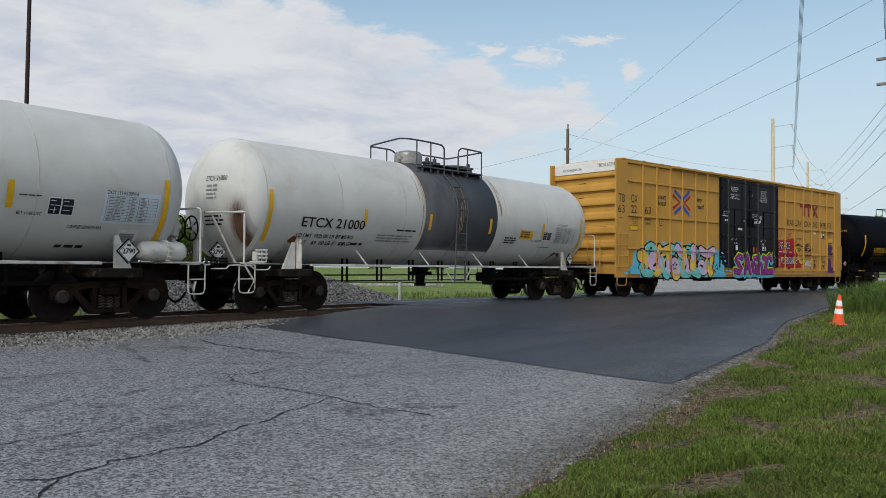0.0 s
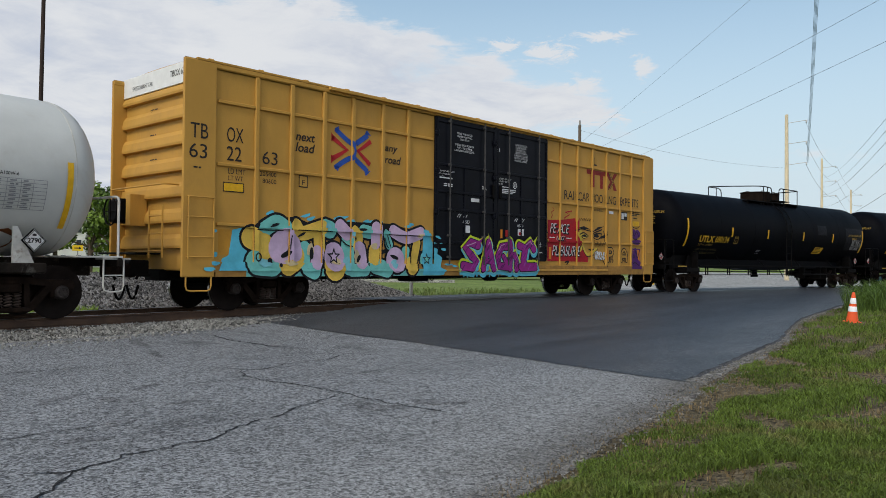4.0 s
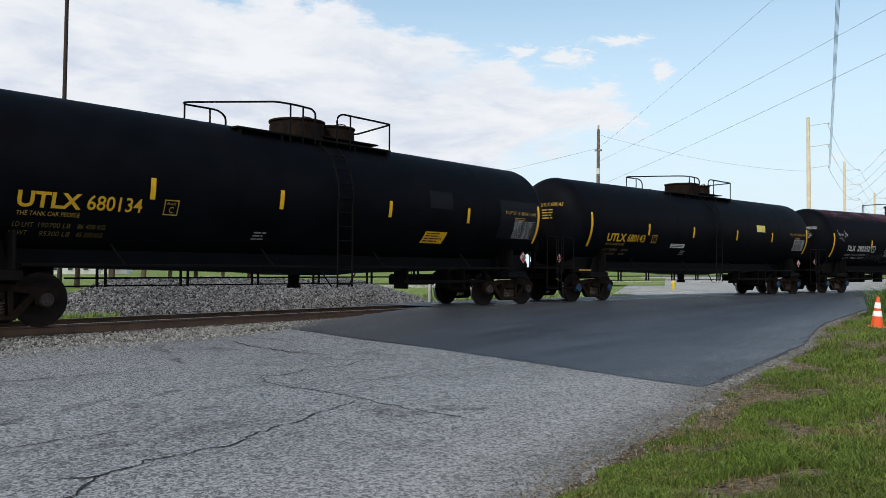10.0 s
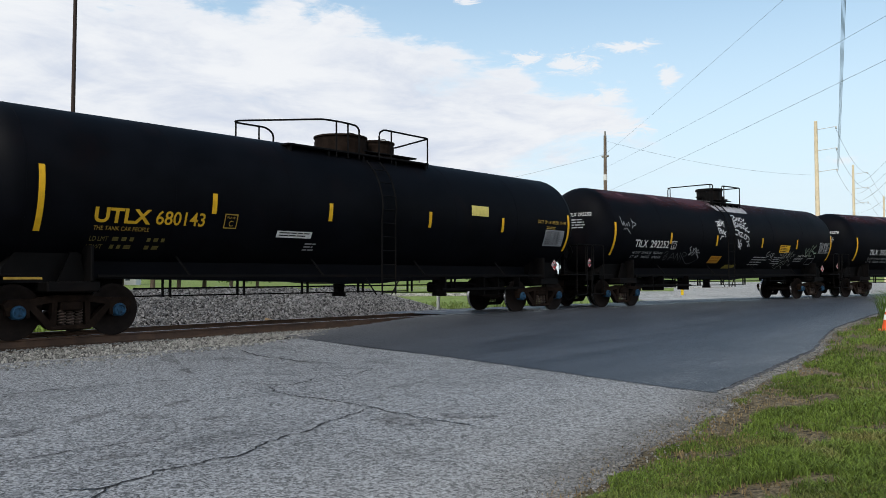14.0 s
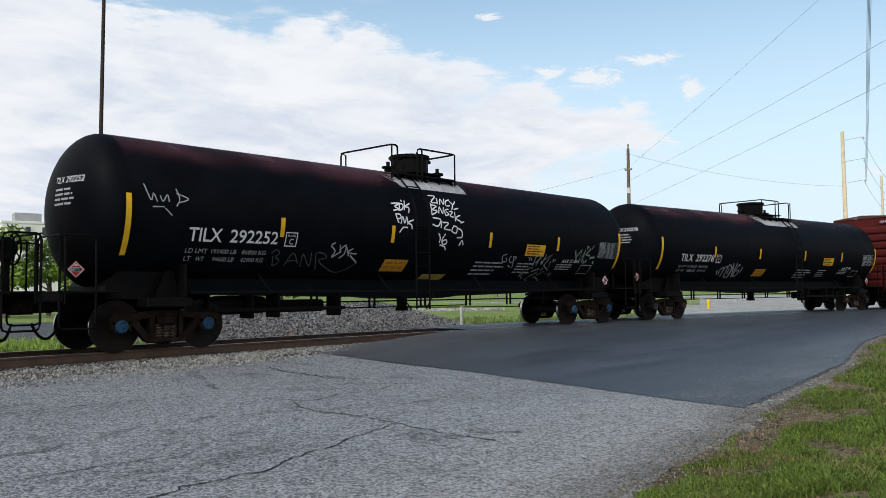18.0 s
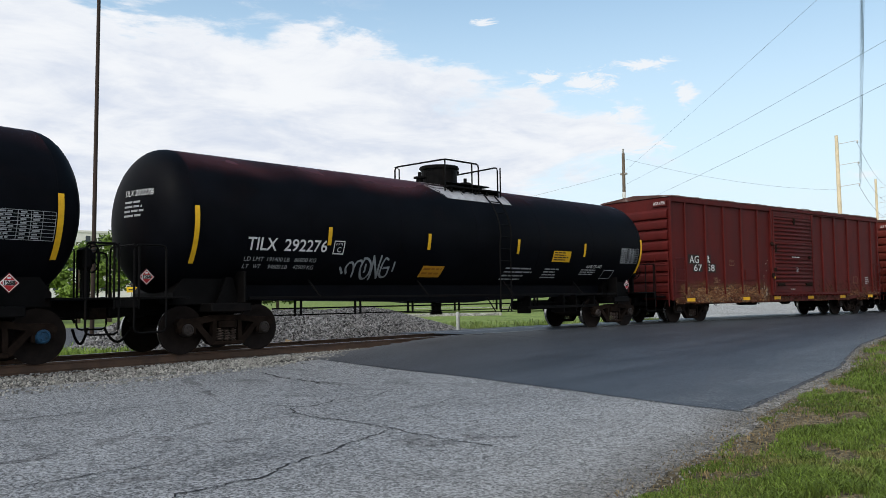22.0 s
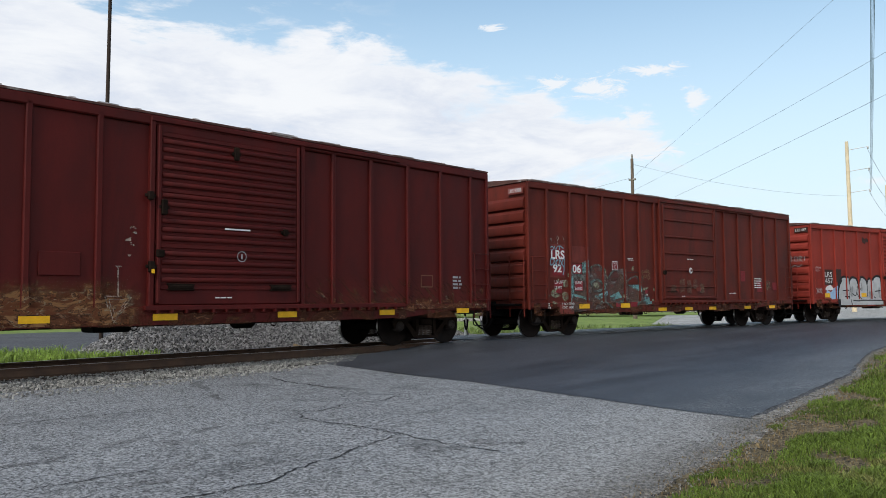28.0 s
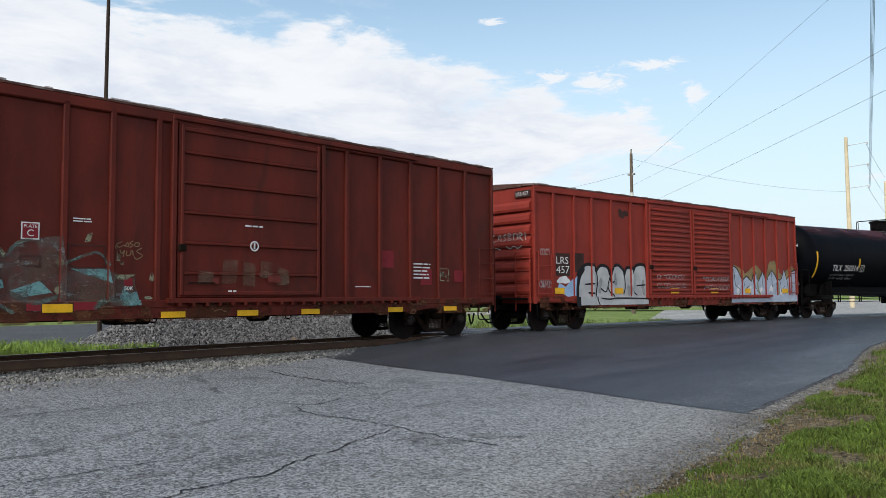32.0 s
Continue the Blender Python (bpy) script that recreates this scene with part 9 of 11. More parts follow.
def agr_marks():
    k = lettered([("AG", -6.94, -6.37, 2.15, 2.42, "paint_white"), ("R", -5.92, -5.66, 2.17, 2.43, "paint_white"), ("67", -6.68, -6.20, 1.86, 2.10, "paint_white"), ("58", -5.87, -5.40, 1.86, 2.11, "paint_white")], 0.012)
    k += [side_flat([rect(-7.0, -6.33, 2.12, 2.46), rect(-6.73, -6.16, 1.83, 2.115), rect(-5.96, -5.62, 2.14, 2.46), rect(-5.92, -5.30, 1.81, 2.135)], "patch_dark", "patch", 0.006)]
    k.append(side_flat([rect(-7.75, -1.52, 0.70, 1.66)], "peel", "worn_paint", 0.007, "ochre and pale green undercoat where the paint has peeled"))
    k.append(side_flat([rect(1.95, 7.9, 0.88, 1.75)], "scrape", "worn_paint", 0.007, "scraped and rusted paint above the sill"))
    k.append(side_flat([rect(-7.9, 7.9, 0.66, 0.90)], "sill_rust", "worn_paint", 0.009, "rusty worn paint on the side sill"))
    k += sill_reflectors([-7.0, -3.42, -1.18, 1.50, 4.30, 6.95], 0.76, 0.88)
    k.append(side_flat([stroke([(-4.42, 2.10), (-4.42, 2.30), (-4.10, 2.30), (-4.10, 2.10), (-4.42, 2.10)], 0.02)], "primer", "plate_mark", 0.010))
    k += lettered([("PLATE", -4.38, -4.14, 2.22, 2.27, "primer"), ("C", -4.30, -4.22, 2.13, 2.20, "primer")], 0.011)
    k.append(side_flat([stroke([(-2.26, 1.20), (-1.79, 1.18), (-2.13, 0.74), (-2.26, 1.20)], 0.022), stroke([(-2.19, 1.14), (-1.87, 1.14), (-2.10, 0.84), (-2.19, 1.14)], 0.016), stroke([(-2.03, 1.2), (-2.04, 1.72)], 0.02), stroke([(-2.09, 1.72), (-1.98, 1.72)], 0.02)], "chalk_mark", "graffiti", 0.014, "pale drawn triangle on a stem"))
    k.append(side_flat([stroke([(0.38 + 0.10 * math.cos(a), 1.97 + 0.10 * math.sin(a)) for a in [j * 0.45 for j in range(15)]], 0.015), rect(0.365, 0.395, 1.92, 2.02)], "paint_silver", "ring_mark", 0.058))
    k.append(side_flat([rect(0.0, 0.57, 2.48, 2.51)] + bars(-0.2, 0.3, 1.18, 1, 0.025, 0.06, 4), "paint_white", "small_lettering", 0.058))
    k.append(agr_fittings)
    k += barred([(6.65, 7.05, 1.70, 4, 0.05, 0.09, "paint_silver"), (-5.4, -5.0, 1.55, 2, 0.04, 0.08, "fade_brown")])
    k.append(side_flat([stroke([(5.5, 1.42), (5.5, 1.70), (5.9, 1.70), (5.9, 1.42), (5.5, 1.42)], 0.03)], "fade_brown", "plate_mark", 0.010))
    k.append(side_flat([blob(-1.78, 2.42, 0.05, 0.03, 3, 10, 0.4), blob(-1.74, 2.33, 0.04, 0.02, 5, 10, 0.4), blob(-1.86, 2.20, 0.07, 0.025, 6, 10, 0.5, 20), blob(-1.80, 2.12, 0.04, 0.03, 7, 10, 0.5, -30), blob(-1.84, 1.92, 0.025, 0.02, 8, 10, 0.4)], "chalk_mark", "worn_paint", 0.014, "small chips of pale paint"))
    k += lettered([("158400", -5.52, -5.20, 1.56, 1.63, "primer"), ("51500", -5.48, -5.20, 1.42, 1.49, "primer")], 0.012)
    return k


def lrs92_marks():
    k = [side_flat([fit(s, x0, x1, z0, z1, 0.0, 0.03)], "paint_white", "lettering", 0.024) for s, x0, x1, z0, z1 in (("LRS", -6.88, -6.28, 2.27, 2.54), ("92", -6.80, -6.42, 1.88, 2.12), ("06", -5.94, -5.54, 1.88, 2.13))]
    k += lettered([("LD LMT", -6.74, -6.35, 1.55, 1.64, "paint_white"), ("LT WT", -6.74, -6.42, 1.39, 1.48, "paint_white"), ("55700", -5.84, -5.50, 1.54, 1.63, "paint_white"), ("56300", -5.84, -5.50, 1.37, 1.46, "paint_white"),
                   ("2 INCH TREAD", -6.50, -5.95, 0.92, 0.99, "paint_white"), ("COND. SHOES", -6.50, -5.98, 0.82, 0.89, "paint_white"), ("PLATE", -3.97, -3.77, 2.19, 2.24, "paint_white"), ("C", -3.92, -3.82, 2.05, 2.16, "paint_white"), ("50K", -2.30, -2.14, 1.18, 1.25, "paint_white")], 0.024)
    k += [side_flat([rect(-4.01, -3.73, 2.0, 2.28)], "paint_white", "plate_mark", 0.016), side_flat([rect(-3.99, -3.75, 2.02, 2.26)], "paint_crimson", "plate_mark", 0.019)]
    # fresh paint behind the numbers, and older blanked-out squares
    k.append(side_flat([rect(-6.89, -6.26, 2.23, 2.59), rect(-6.82, -6.27, 1.79, 2.14), rect(-5.96, -5.5, 1.86, 2.15), rect(-6.75, -6.36, 1.45, 1.6), rect(-6.76, -6.43, 1.28, 1.42), rect(-5.84, -5.46, 1.34, 1.64), rect(-2.31, -2.15, 1.26, 1.39)], "paint_crimson", "patch", 0.0205))
    k.append(side_flat([rect(-5.99, -5.23, 2.19, 2.69), rect(-6.59, -5.94, 0.66, 0.94), rect(-6.91, -6.24, 1.73, 2.72)], "patch_faded", "patch", 0.0045))
    k.append(side_flat([rect(-3.92, -3.70, 0.84, 0.98), rect(-3.18, -2.80, 0.84, 0.98), rect(5.10, 5.50, 1.32, 1.72), rect(6.32, 6.66, 1.40, 1.70), rect(3.80, 4.20, 1.72, 2.12), poly([(-5.76, 1.18), (-5.58, 1.21), (-5.6, 1.12), (-5.74, 1.13)])], "paint_crimson", "patch", 0.012))
    # washed-out piece: hazy ground, then angular fields and broad arcs
    k.append(side_flat([poly([(-6.07, 0.7), (-6.08, 1.88), (-5.7, 0.72)]), poly([(-5.7, 0.72), (-6.08, 1.88), (-5.98, 2.1), (-5.7, 2.03), (-5.5, 2.19), (-5.25, 2.28), (-5.2, 1.93), (-5.21, 0.75)]), poly([(-5.21, 0.75), (-5.2, 1.93), (-5.03, 2.06), (-4.8, 2.15), (-4.52, 2.06), (-4.25, 1.71), (-4.24, 0.8)]), poly([(-4.24, 0.8), (-4.25, 1.71), (-4.07, 1.92), (-3.87, 2), (-3.38, 2.09), (-3.33, 1.71), (-3.34, 0.85)]), poly([(-3.34, 0.85), (-3.33, 1.71), (-3.11, 1.54), (-2.59, 1.53), (-2.38, 1.35), (-2.11, 1.46), (-2.07, 0.92)])], "wash", "graffiti", 0.006, "washed-out teal and brown graffiti"))
    k.append(side_flat([poly([(-5.06, 1.26), (-4.91, 1.54), (-4.66, 1.33), (-4.47, 1.41), (-4.27, 1.13), (-4.71, 0.92), (-5.06, 0.99)]), poly([(-4.12, 1.36), (-3.92, 1.5), (-3.58, 1.88), (-3.38, 1.8), (-3.39, 1.48), (-3.82, 1.24)]), poly([(-5.9, 1.26), (-5.6, 1.68), (-5.35, 1.51), (-5.23, 1.07), (-5.6, 0.87), (-5.95, 0.94)]), poly([(-3.11, 1.27), (-2.69, 1.34), (-2.43, 1.18), (-2.8, 0.95), (-3.22, 1)])], "brown_worn", "graffiti", 0.011))
    k.append(side_flat([poly([(-6.04, 2.01), (-5.84, 1.61), (-5.89, 1.44), (-6.08, 0.95)]), poly([(-5.5, 2.19), (-5.24, 2.28), (-5.26, 1.92), (-5.44, 1.86)]), poly([(-4.15, 1.17), (-3.71, 1.33), (-3.51, 1.14), (-3.93, 1.07)]), poly([(-3.23, 1.54), (-2.59, 1.55), (-2.53, 1.3), (-2.85, 1.41)]), poly([(-2.38, 1.04), (-2.3, 1.26), (-2.21, 1.12), (-2.07, 1.17), (-2, 0.92), (-2.33, 0.9)]), poly([(-4.91, 1.18), (-4.27, 1.35), (-4.24, 1.22), (-4.71, 1.05)]), poly([(-5.99, 1.39), (-5.9, 1.26), (-5.21, 1.14), (-5.21, 1.07), (-5.85, 1.17)])], "cyan_worn", "graffiti", 0.0155))
    k.append(side_flat([fat([(-5.06, 2.07), (-4.76, 2.15), (-4.52, 2.05), (-4.25, 1.72)], 0.06, 3), fat([(-4.23, 1.73), (-4.07, 1.92), (-3.86, 2.01)], 0.06, 3), fat([(-5.07, 1.61), (-4.71, 1.69), (-4.44, 1.43), (-4.9, 1.33), (-5.07, 1.61)], 0.07, 3), fat([(-5.8, 1.85), (-5.45, 1.69), (-5.7, 1.36), (-5.95, 1.43)], 0.09, 3), fat([(-4.12, 1.13), (-3.82, 0.97), (-3.39, 1.08)], 0.07, 3), fat([(-3.33, 1.62), (-2.8, 1.83), (-2.59, 1.62)], 0.05, 3), fat([(-4.91, 0.82), (-4.52, 1.02), (-4.12, 0.82)], 0.06, 3), fat([(-2.82, 0.88), (-2.59, 1.03), (-2.27, 0.94)], 0.09, 3)], "teal_worn", "graffiti", 0.0185))
    k.append(side_flat([poly([(-4.98, 1.57), (-4.76, 1.61), (-4.66, 1.46), (-4.85, 1.41)]), poly([(-4.54, 2.05), (-4.48, 2.07), (-4.23, 1.76), (-4.27, 1.7)]), poly([(-2.95, 2.14), (-2.87, 2.16), (-2.91, 2), (-3.02, 1.99)]), poly([(-2.51, 1.53), (-2.43, 1.45), (-2.11, 1.46), (-2.27, 1.36), (-2.48, 1.38)]), poly([(-6.92, 1.28), (-6.82, 1.4), (-6.59, 1.44), (-6.7, 1.31), (-6.47, 1.2), (-6.7, 1.13), (-6.89, 1.18)]), blob(-6.26, 1.55, 0.11, 0.13, 3, 16, 0.2, 0), blob(-6.28, 1.18, 0.13, 0.16, 4, 16, 0.2, 0), blob(-6.8, 0.99, 0.11, 0.04, 5, 16, 0.2, 0), blob(-6.59, 1.64, 0.05, 0.05, 6, 16, 0.2, 0), blob(-7.09, 1.2, 0.09, 0.04, 7, 16, 0.2, 0), blob(-6.13, 1.81, 0.04, 0.07, 8, 16, 0.2, 0), blob(-2.42, 1.76, 0.04, 0.08, 9, 16, 0.2, 0), blob(-2.35, 1.65, 0.04, 0.03, 2, 16, 0.2, 0), blob(-1.8, 1.41, 0.04, 0.09, 3, 16, 0.2, 0), blob(-1.86, 1.04, 0.07, 0.04, 4, 16, 0.2, 0), blob(-3.41, 1.64, 0.06, 0.05, 5, 16, 0.2, 0), blob(-3.43, 1.18, 0.05, 0.06, 6, 16, 0.2, 0)], "green_worn", "graffiti", 0.0225))
    # pale blue tag over and under the initials
    k.append(side_flat([fat([(-6.89, 2.28), (-6.92, 2.09), (-6.78, 2.14), (-6.75, 2.25), (-6.89, 2.28)], 0.035, 2), fat([(-6.66, 2.24), (-6.7, 2.08)], 0.03, 2), fat([(-6.58, 2.26), (-6.68, 2.16), (-6.57, 2.07)], 0.03, 2), fat([(-6.52, 2.25), (-6.54, 2.09)], 0.03, 2), fat([(-6.48, 2.24), (-6.32, 2.03)], 0.035, 2), fat([(-6.35, 2.27), (-6.5, 2.04)], 0.035, 2), fat([(-6.3, 2.29), (-6.32, 1.95), (-6.36, 1.83)], 0.035, 2), fat([(-6.9, 2.61), (-6.82, 2.64), (-6.77, 2.57), (-6.86, 2.53)], 0.03, 2), fat([(-6.72, 2.65), (-6.7, 2.56)], 0.03, 2), fat([(-6.61, 2.64), (-6.66, 2.55)], 0.03, 2), fat([(-6.56, 2.66), (-6.44, 2.66)], 0.03, 2), fat([(-6.5, 2.66), (-6.51, 2.56)], 0.03, 2), fat([(-6.42, 2.64), (-6.34, 2.6)], 0.03, 2)], "cyan_dull", "graffiti", 0.028))
    k.append(side_flat([fat([(-6.88, 2.87), (-6.84, 2.79)], 0.025, 2), fat([(-6.73, 2.79), (-6.72, 2.73)], 0.02, 2), fat([(-6.6, 2.95), (-6.53, 2.93), (-6.55, 2.85), (-6.61, 2.88), (-6.6, 2.95)], 0.022, 2), fat([(-6.57, 2.84), (-6.59, 2.73)], 0.02, 2), fat([(-6.34, 2.97), (-6.27, 2.81)], 0.022, 2), fat([(-6.88, 2.85), (-6.82, 2.86)], 0.02, 2)], "chalk_mark", "graffiti", 0.020))
    # yellowish handwriting beside the door
    k.append(side_flat([fat([(-2.36, 2.03), (-2.45, 1.98), (-2.41, 1.93), (-2.33, 1.97)], 0.017, 3), fat([(-2.3, 1.95), (-2.26, 2.02), (-2.23, 1.95), (-2.32, 1.97)], 0.017, 3), fat([(-2.16, 2.05), (-2.22, 2.01), (-2.15, 1.98), (-2.21, 1.94)], 0.017, 3), fat([(-2.11, 2.02), (-2.13, 1.97), (-2.06, 1.96), (-2.04, 2.02), (-2.11, 2.02)], 0.017, 3), fat([(-2.39, 1.89), (-2.36, 1.82), (-2.31, 1.88), (-2.33, 1.77)], 0.017, 3), fat([(-2.27, 1.87), (-2.27, 1.79), (-2.2, 1.81), (-2.19, 1.88)], 0.017, 3), fat([(-2.16, 1.88), (-2.15, 1.8)], 0.017, 3), fat([(-2, 1.93), (-2.09, 1.87), (-1.98, 1.8), (-2.08, 1.73), (-2.13, 1.77)], 0.017, 3), fat([(-2.49, 1.98), (-2.46, 1.91)], 0.017, 3)], "primer", "graffiti", 0.016))
    k.append(side_flat([poly([(-0.45, 1.30), (-0.40, 1.78), (-0.08, 1.76), (-0.12, 1.32)]), poly([(0.02, 1.28), (0.05, 1.74), (0.32, 1.70), (0.30, 1.25)]), poly([(0.42, 1.45), (0.45, 1.78), (0.72, 1.74), (0.76, 1.40)]), poly([(0.85, 1.28), (0.84, 1.66), (1.10, 1.60), (1.14, 1.30)]), poly([(-0.95, 1.28), (-0.92, 1.55), (-0.62, 1.52), (-0.60, 1.30)])], "brown_worn", "worn_paint", 0.056))
    k += [side_flat([rect(0.62, 0.92, 1.34, 1.48), rect(-0.62, -0.5, 1.3, 1.42)], "patch_faded", "patch", 0.058)]
    k.append(side_flat([stroke([(0.29 + 0.09 * math.cos(a), 2.06 + 0.09 * math.sin(a)) for a in [j * 0.45 for j in range(15)]], 0.03), rect(0.27, 0.31, 2.0, 2.12)] + bars(0.07, 0.6, 2.47, 1, 0.03, 0.05, 3) + bars(-0.3, 0.0, 1.18, 1, 0.03, 0.05, 3), "paint_white", "ring_mark", 0.060))
    k += barred([(-3.2, -2.8, 2.40, 2, 0.02, 0.045, "paint_white"), (4.85, 5.45, 1.85, 5, 0.035, 0.085, "paint_white"), (-7.1, -6.95, 0.98, 3, 0.03, 0.06, "paint_white"), (3.0, 3.6, 1.28, 1, 0.02, 0.04, "paint_white")], 0.022)
    k.append(side_flat([rect(5.72, 6.12, 1.42, 1.45), rect(5.72, 6.12, 1.72, 1.75), rect(5.72, 5.75, 1.45, 1.72), rect(6.09, 6.12, 1.45, 1.72), rect(5.80, 5.95, 1.52, 1.66), rect(5.98, 6.04, 1.50, 1.62)], "green_worn", "plate_mark", 0.014))
    k.append(side_flat([rect(-7.7, 7.7, 0.62, 0.98)], "sill_rust", "worn_paint", 0.008, "rusty worn paint on the side sill"))
    k.append(side_flat([rect(-3.28, -2.64, 1.55, 1.57), rect(-3.28, -2.64, 1.93, 1.95), rect(-3.28, -3.26, 1.57, 1.93), rect(-2.66, -2.64, 1.57, 1.93), rect(-4.02, -3.7, 1.56, 1.58), rect(-4.02, -3.7, 1.72, 1.74), rect(-4.02, -4.0, 1.58, 1.72), rect(-3.72, -3.7, 1.58, 1.72)], "box_dark", "card_holder", 0.020))
    k += sill_reflectors([-5.47, -3.44], 0.81, 0.95) + sill_reflectors([-1.4, 0.18, 1.72, 4.2, 6.1], 0.68, 0.79)
    return k


def lrs457_marks():
    k = lettered([("LRS", -7.02, -6.48, 1.98, 2.19, "paint_white"), ("457", -7.02, -6.44, 1.70, 1.92, "paint_white")], 0.018)
    k += [side_flat([rect(-7.08, -6.40, 1.62, 2.30), rect(-6.25, -5.75, 1.75, 2.32)], "box_dark", "patch", 0.007), side_flat([poly([(-6.98, 1.2), (-6.9, 1.42), (-6.6, 1.30), (-6.45, 1.42), (-6.15, 1.62), (-6.12, 1.05), (-6.5, 1.0)])], "skyblue", "graffiti", 0.010), side_flat([blob(-6.7, 1.5, 0.24, 0.13, 3, 22, 0.3)], "graf_white", "graffiti", 0.012)]
    k.append(side_flat([rect(-7.8, 7.8, 0.62, 1.02)], "sill_rust", "worn_paint", 0.006, "rusty worn paint on the side sill"))
    # silver block letters with thin black lines
    tops = ([(-6.10, 0.74), (-6.14, 1.3), (-6.02, 1.72), (-5.68, 1.98), (-5.30, 1.96), (-5.18, 1.80)], [(-5.18, 1.80), (-4.95, 1.97), (-4.62, 1.92), (-4.5, 1.72)], [(-4.5, 1.72), (-4.35, 1.92), (-4.08, 2.0), (-3.8, 1.84), (-3.75, 1.7)], [(-3.75, 1.7), (-3.62, 1.92), (-3.38, 1.90), (-3.30, 1.75)], [(-3.30, 1.75), (-3.15, 1.98), (-2.85, 2.05), (-2.6, 1.95), (-2.55, 1.5)])
    outline = [p for t in tops for p in t]
    base = [(x, 0.74) for x, _ in outline]
    n = len(outline)
    k.append(side_flat([(base + outline, [(i, i + 1, n + i + 1, n + i) for i in range(n - 1)])], "silver", "graffiti", 0.012, "silver block-letter graffiti"))
    k.append(side_flat([fat(t, 0.10) for t in tops] + [fat([(-6.08, 0.76), (-6.10, 1.25), (-6.0, 1.62), (-5.82, 1.84)], 0.20)], "black", "graffiti", 0.014, "black outline of silver graffiti letters"))
    k.append(side_flat([fat(p, 0.045) for p in ([(-5.18, 1.80), (-5.12, 1.5), (-5.2, 1.0), (-5.1, 0.76)], [(-4.5, 1.72), (-4.45, 1.45), (-4.25, 1.55)], [(-4.95, 1.25), (-4.72, 1.15), (-4.62, 1.3)], [(-3.75, 1.7), (-3.72, 1.3), (-3.8, 1.1)], [(-3.30, 1.75), (-3.28, 1.2), (-3.1, 1.05)], [(-5.7, 1.38), (-5.3, 1.40)], [(-5.55, 1.12), (-5.25, 1.1)], [(-3.1, 1.35), (-2.65, 1.38)], [(-4.45, 1.72), (-4.6, 1.3), (-4.35, 1.0)], [(-5.0, 0.95), (-4.6, 0.92), (-4.2, 0.95), (-2.6, 0.93)])], "black", "graffiti", 0.019))
    k.append(side_flat([blob(-5.0 + 0.75 * i, 1.35 + 0.2 * math.sin(i * 2), 0.10, 0.22, i + 2, 14, 0.4) for i in range(4)], "graf_grey", "graffiti", 0.0165))
    # pale blue angular letters before a tan cloud
    rg = random.Random(4)
    tan = [(2.72 + 0.13 * i, 2.02 + 0.16 * math.sin(i * 0.55) + (0.22 if 22 < i < 28 else 0.0) + rg.uniform(-0.04, 0.04)) for i in range(41)]
    k.append(side_flat([([(x, 0.9) for x, _ in tan] + tan, [(i, i + 1, 42 + i, 41 + i) for i in range(40)])], "sand_dull", "graffiti", 0.008))
    blue = [(2.70, 2.05), (2.95, 2.12), (3.25, 2.0), (3.6, 1.62), (3.95, 1.75), (4.30, 1.55), (4.55, 1.88), (4.85, 1.55), (5.15, 1.95), (5.45, 1.62), (5.95, 2.0), (6.35, 1.62), (6.75, 1.7), (6.95, 2.08), (7.15, 1.65), (7.55, 1.95), (7.92, 2.05)]
    k.append(side_flat([([(x, 0.74) for x, _ in blue] + blue, [(i, i + 1, 18 + i, 17 + i) for i in range(16)])], "skyblue_pale", "graffiti", 0.011, "pale blue angular graffiti letters"))
    k.append(side_flat([fat(blue, 0.05, 2)] + [stroke(p, 0.035) for p in ([(3.0, 2.0), (3.1, 1.4), (3.5, 1.2), (3.35, 1.0)], [(3.6, 1.6), (3.7, 1.2), (4.1, 1.35), (4.2, 1.0)], [(4.4, 1.8), (4.5, 1.3), (4.9, 1.1)], [(5.1, 1.9), (5.2, 1.3), (5.5, 1.5), (5.6, 1.0)], [(5.9, 1.9), (5.95, 1.35), (6.3, 1.5), (6.2, 1.05)], [(6.6, 1.6), (6.7, 1.15), (7.0, 1.4)], [(7.2, 1.6), (7.3, 1.1), (7.7, 1.4), (7.6, 1.0)], [(2.8, 1.0), (3.4, 0.98), (4.8, 1.02)])], "paint_dark", "graffiti", 0.014))
    k.append(side_flat([blob(3.3 + 0.85 * i, 1.2 + 0.15 * math.sin(i * 3), 0.12, 0.16, i, 12, 0.5) for i in range(6)], "graf_white", "graffiti", 0.0125))
    k.append(side_flat([fat([(4.75, 1.5), (4.85, 1.2), (5.05, 0.95)], 0.10), fat([(6.35, 1.5), (6.4, 1.1)], 0.08)], "lime_pale", "graffiti", 0.0132))
    k.append(side_flat(scrawl(-2.1, -0.5, 1.55, 1.75, 8, 0.014, 9) + scrawl(-2.1, -0.4, 1.25, 1.45, 18, 0.014, 9) + scrawl(0.7, 2.4, 1.5, 1.7, 6, 0.014, 10) + scrawl(0.7, 2.4, 1.2, 1.42, 16, 0.014, 10) + scrawl(-7.75, -7.35, 2.2, 2.42, 3, 0.014, 5) + scrawl(-7.8, -7.3, 1.25, 1.5, 4, 0.016, 6), "silver", "graffiti", 0.062))
    k.append(side_flat([blob(-3.77, 3.66, 0.20, 0.16, 4, 20, 0.5)], "box_dark", "worn_paint", 0.012))
    k += [side_flat([rect(x - 0.25, x + 0.25, 1.09, 1.27)], "reflect", "reflector", 0.024, "yellow reflective strip") for x in (-6.93, -4.09, -1.02, 1.5, 3.94, 6.98)]
    return k


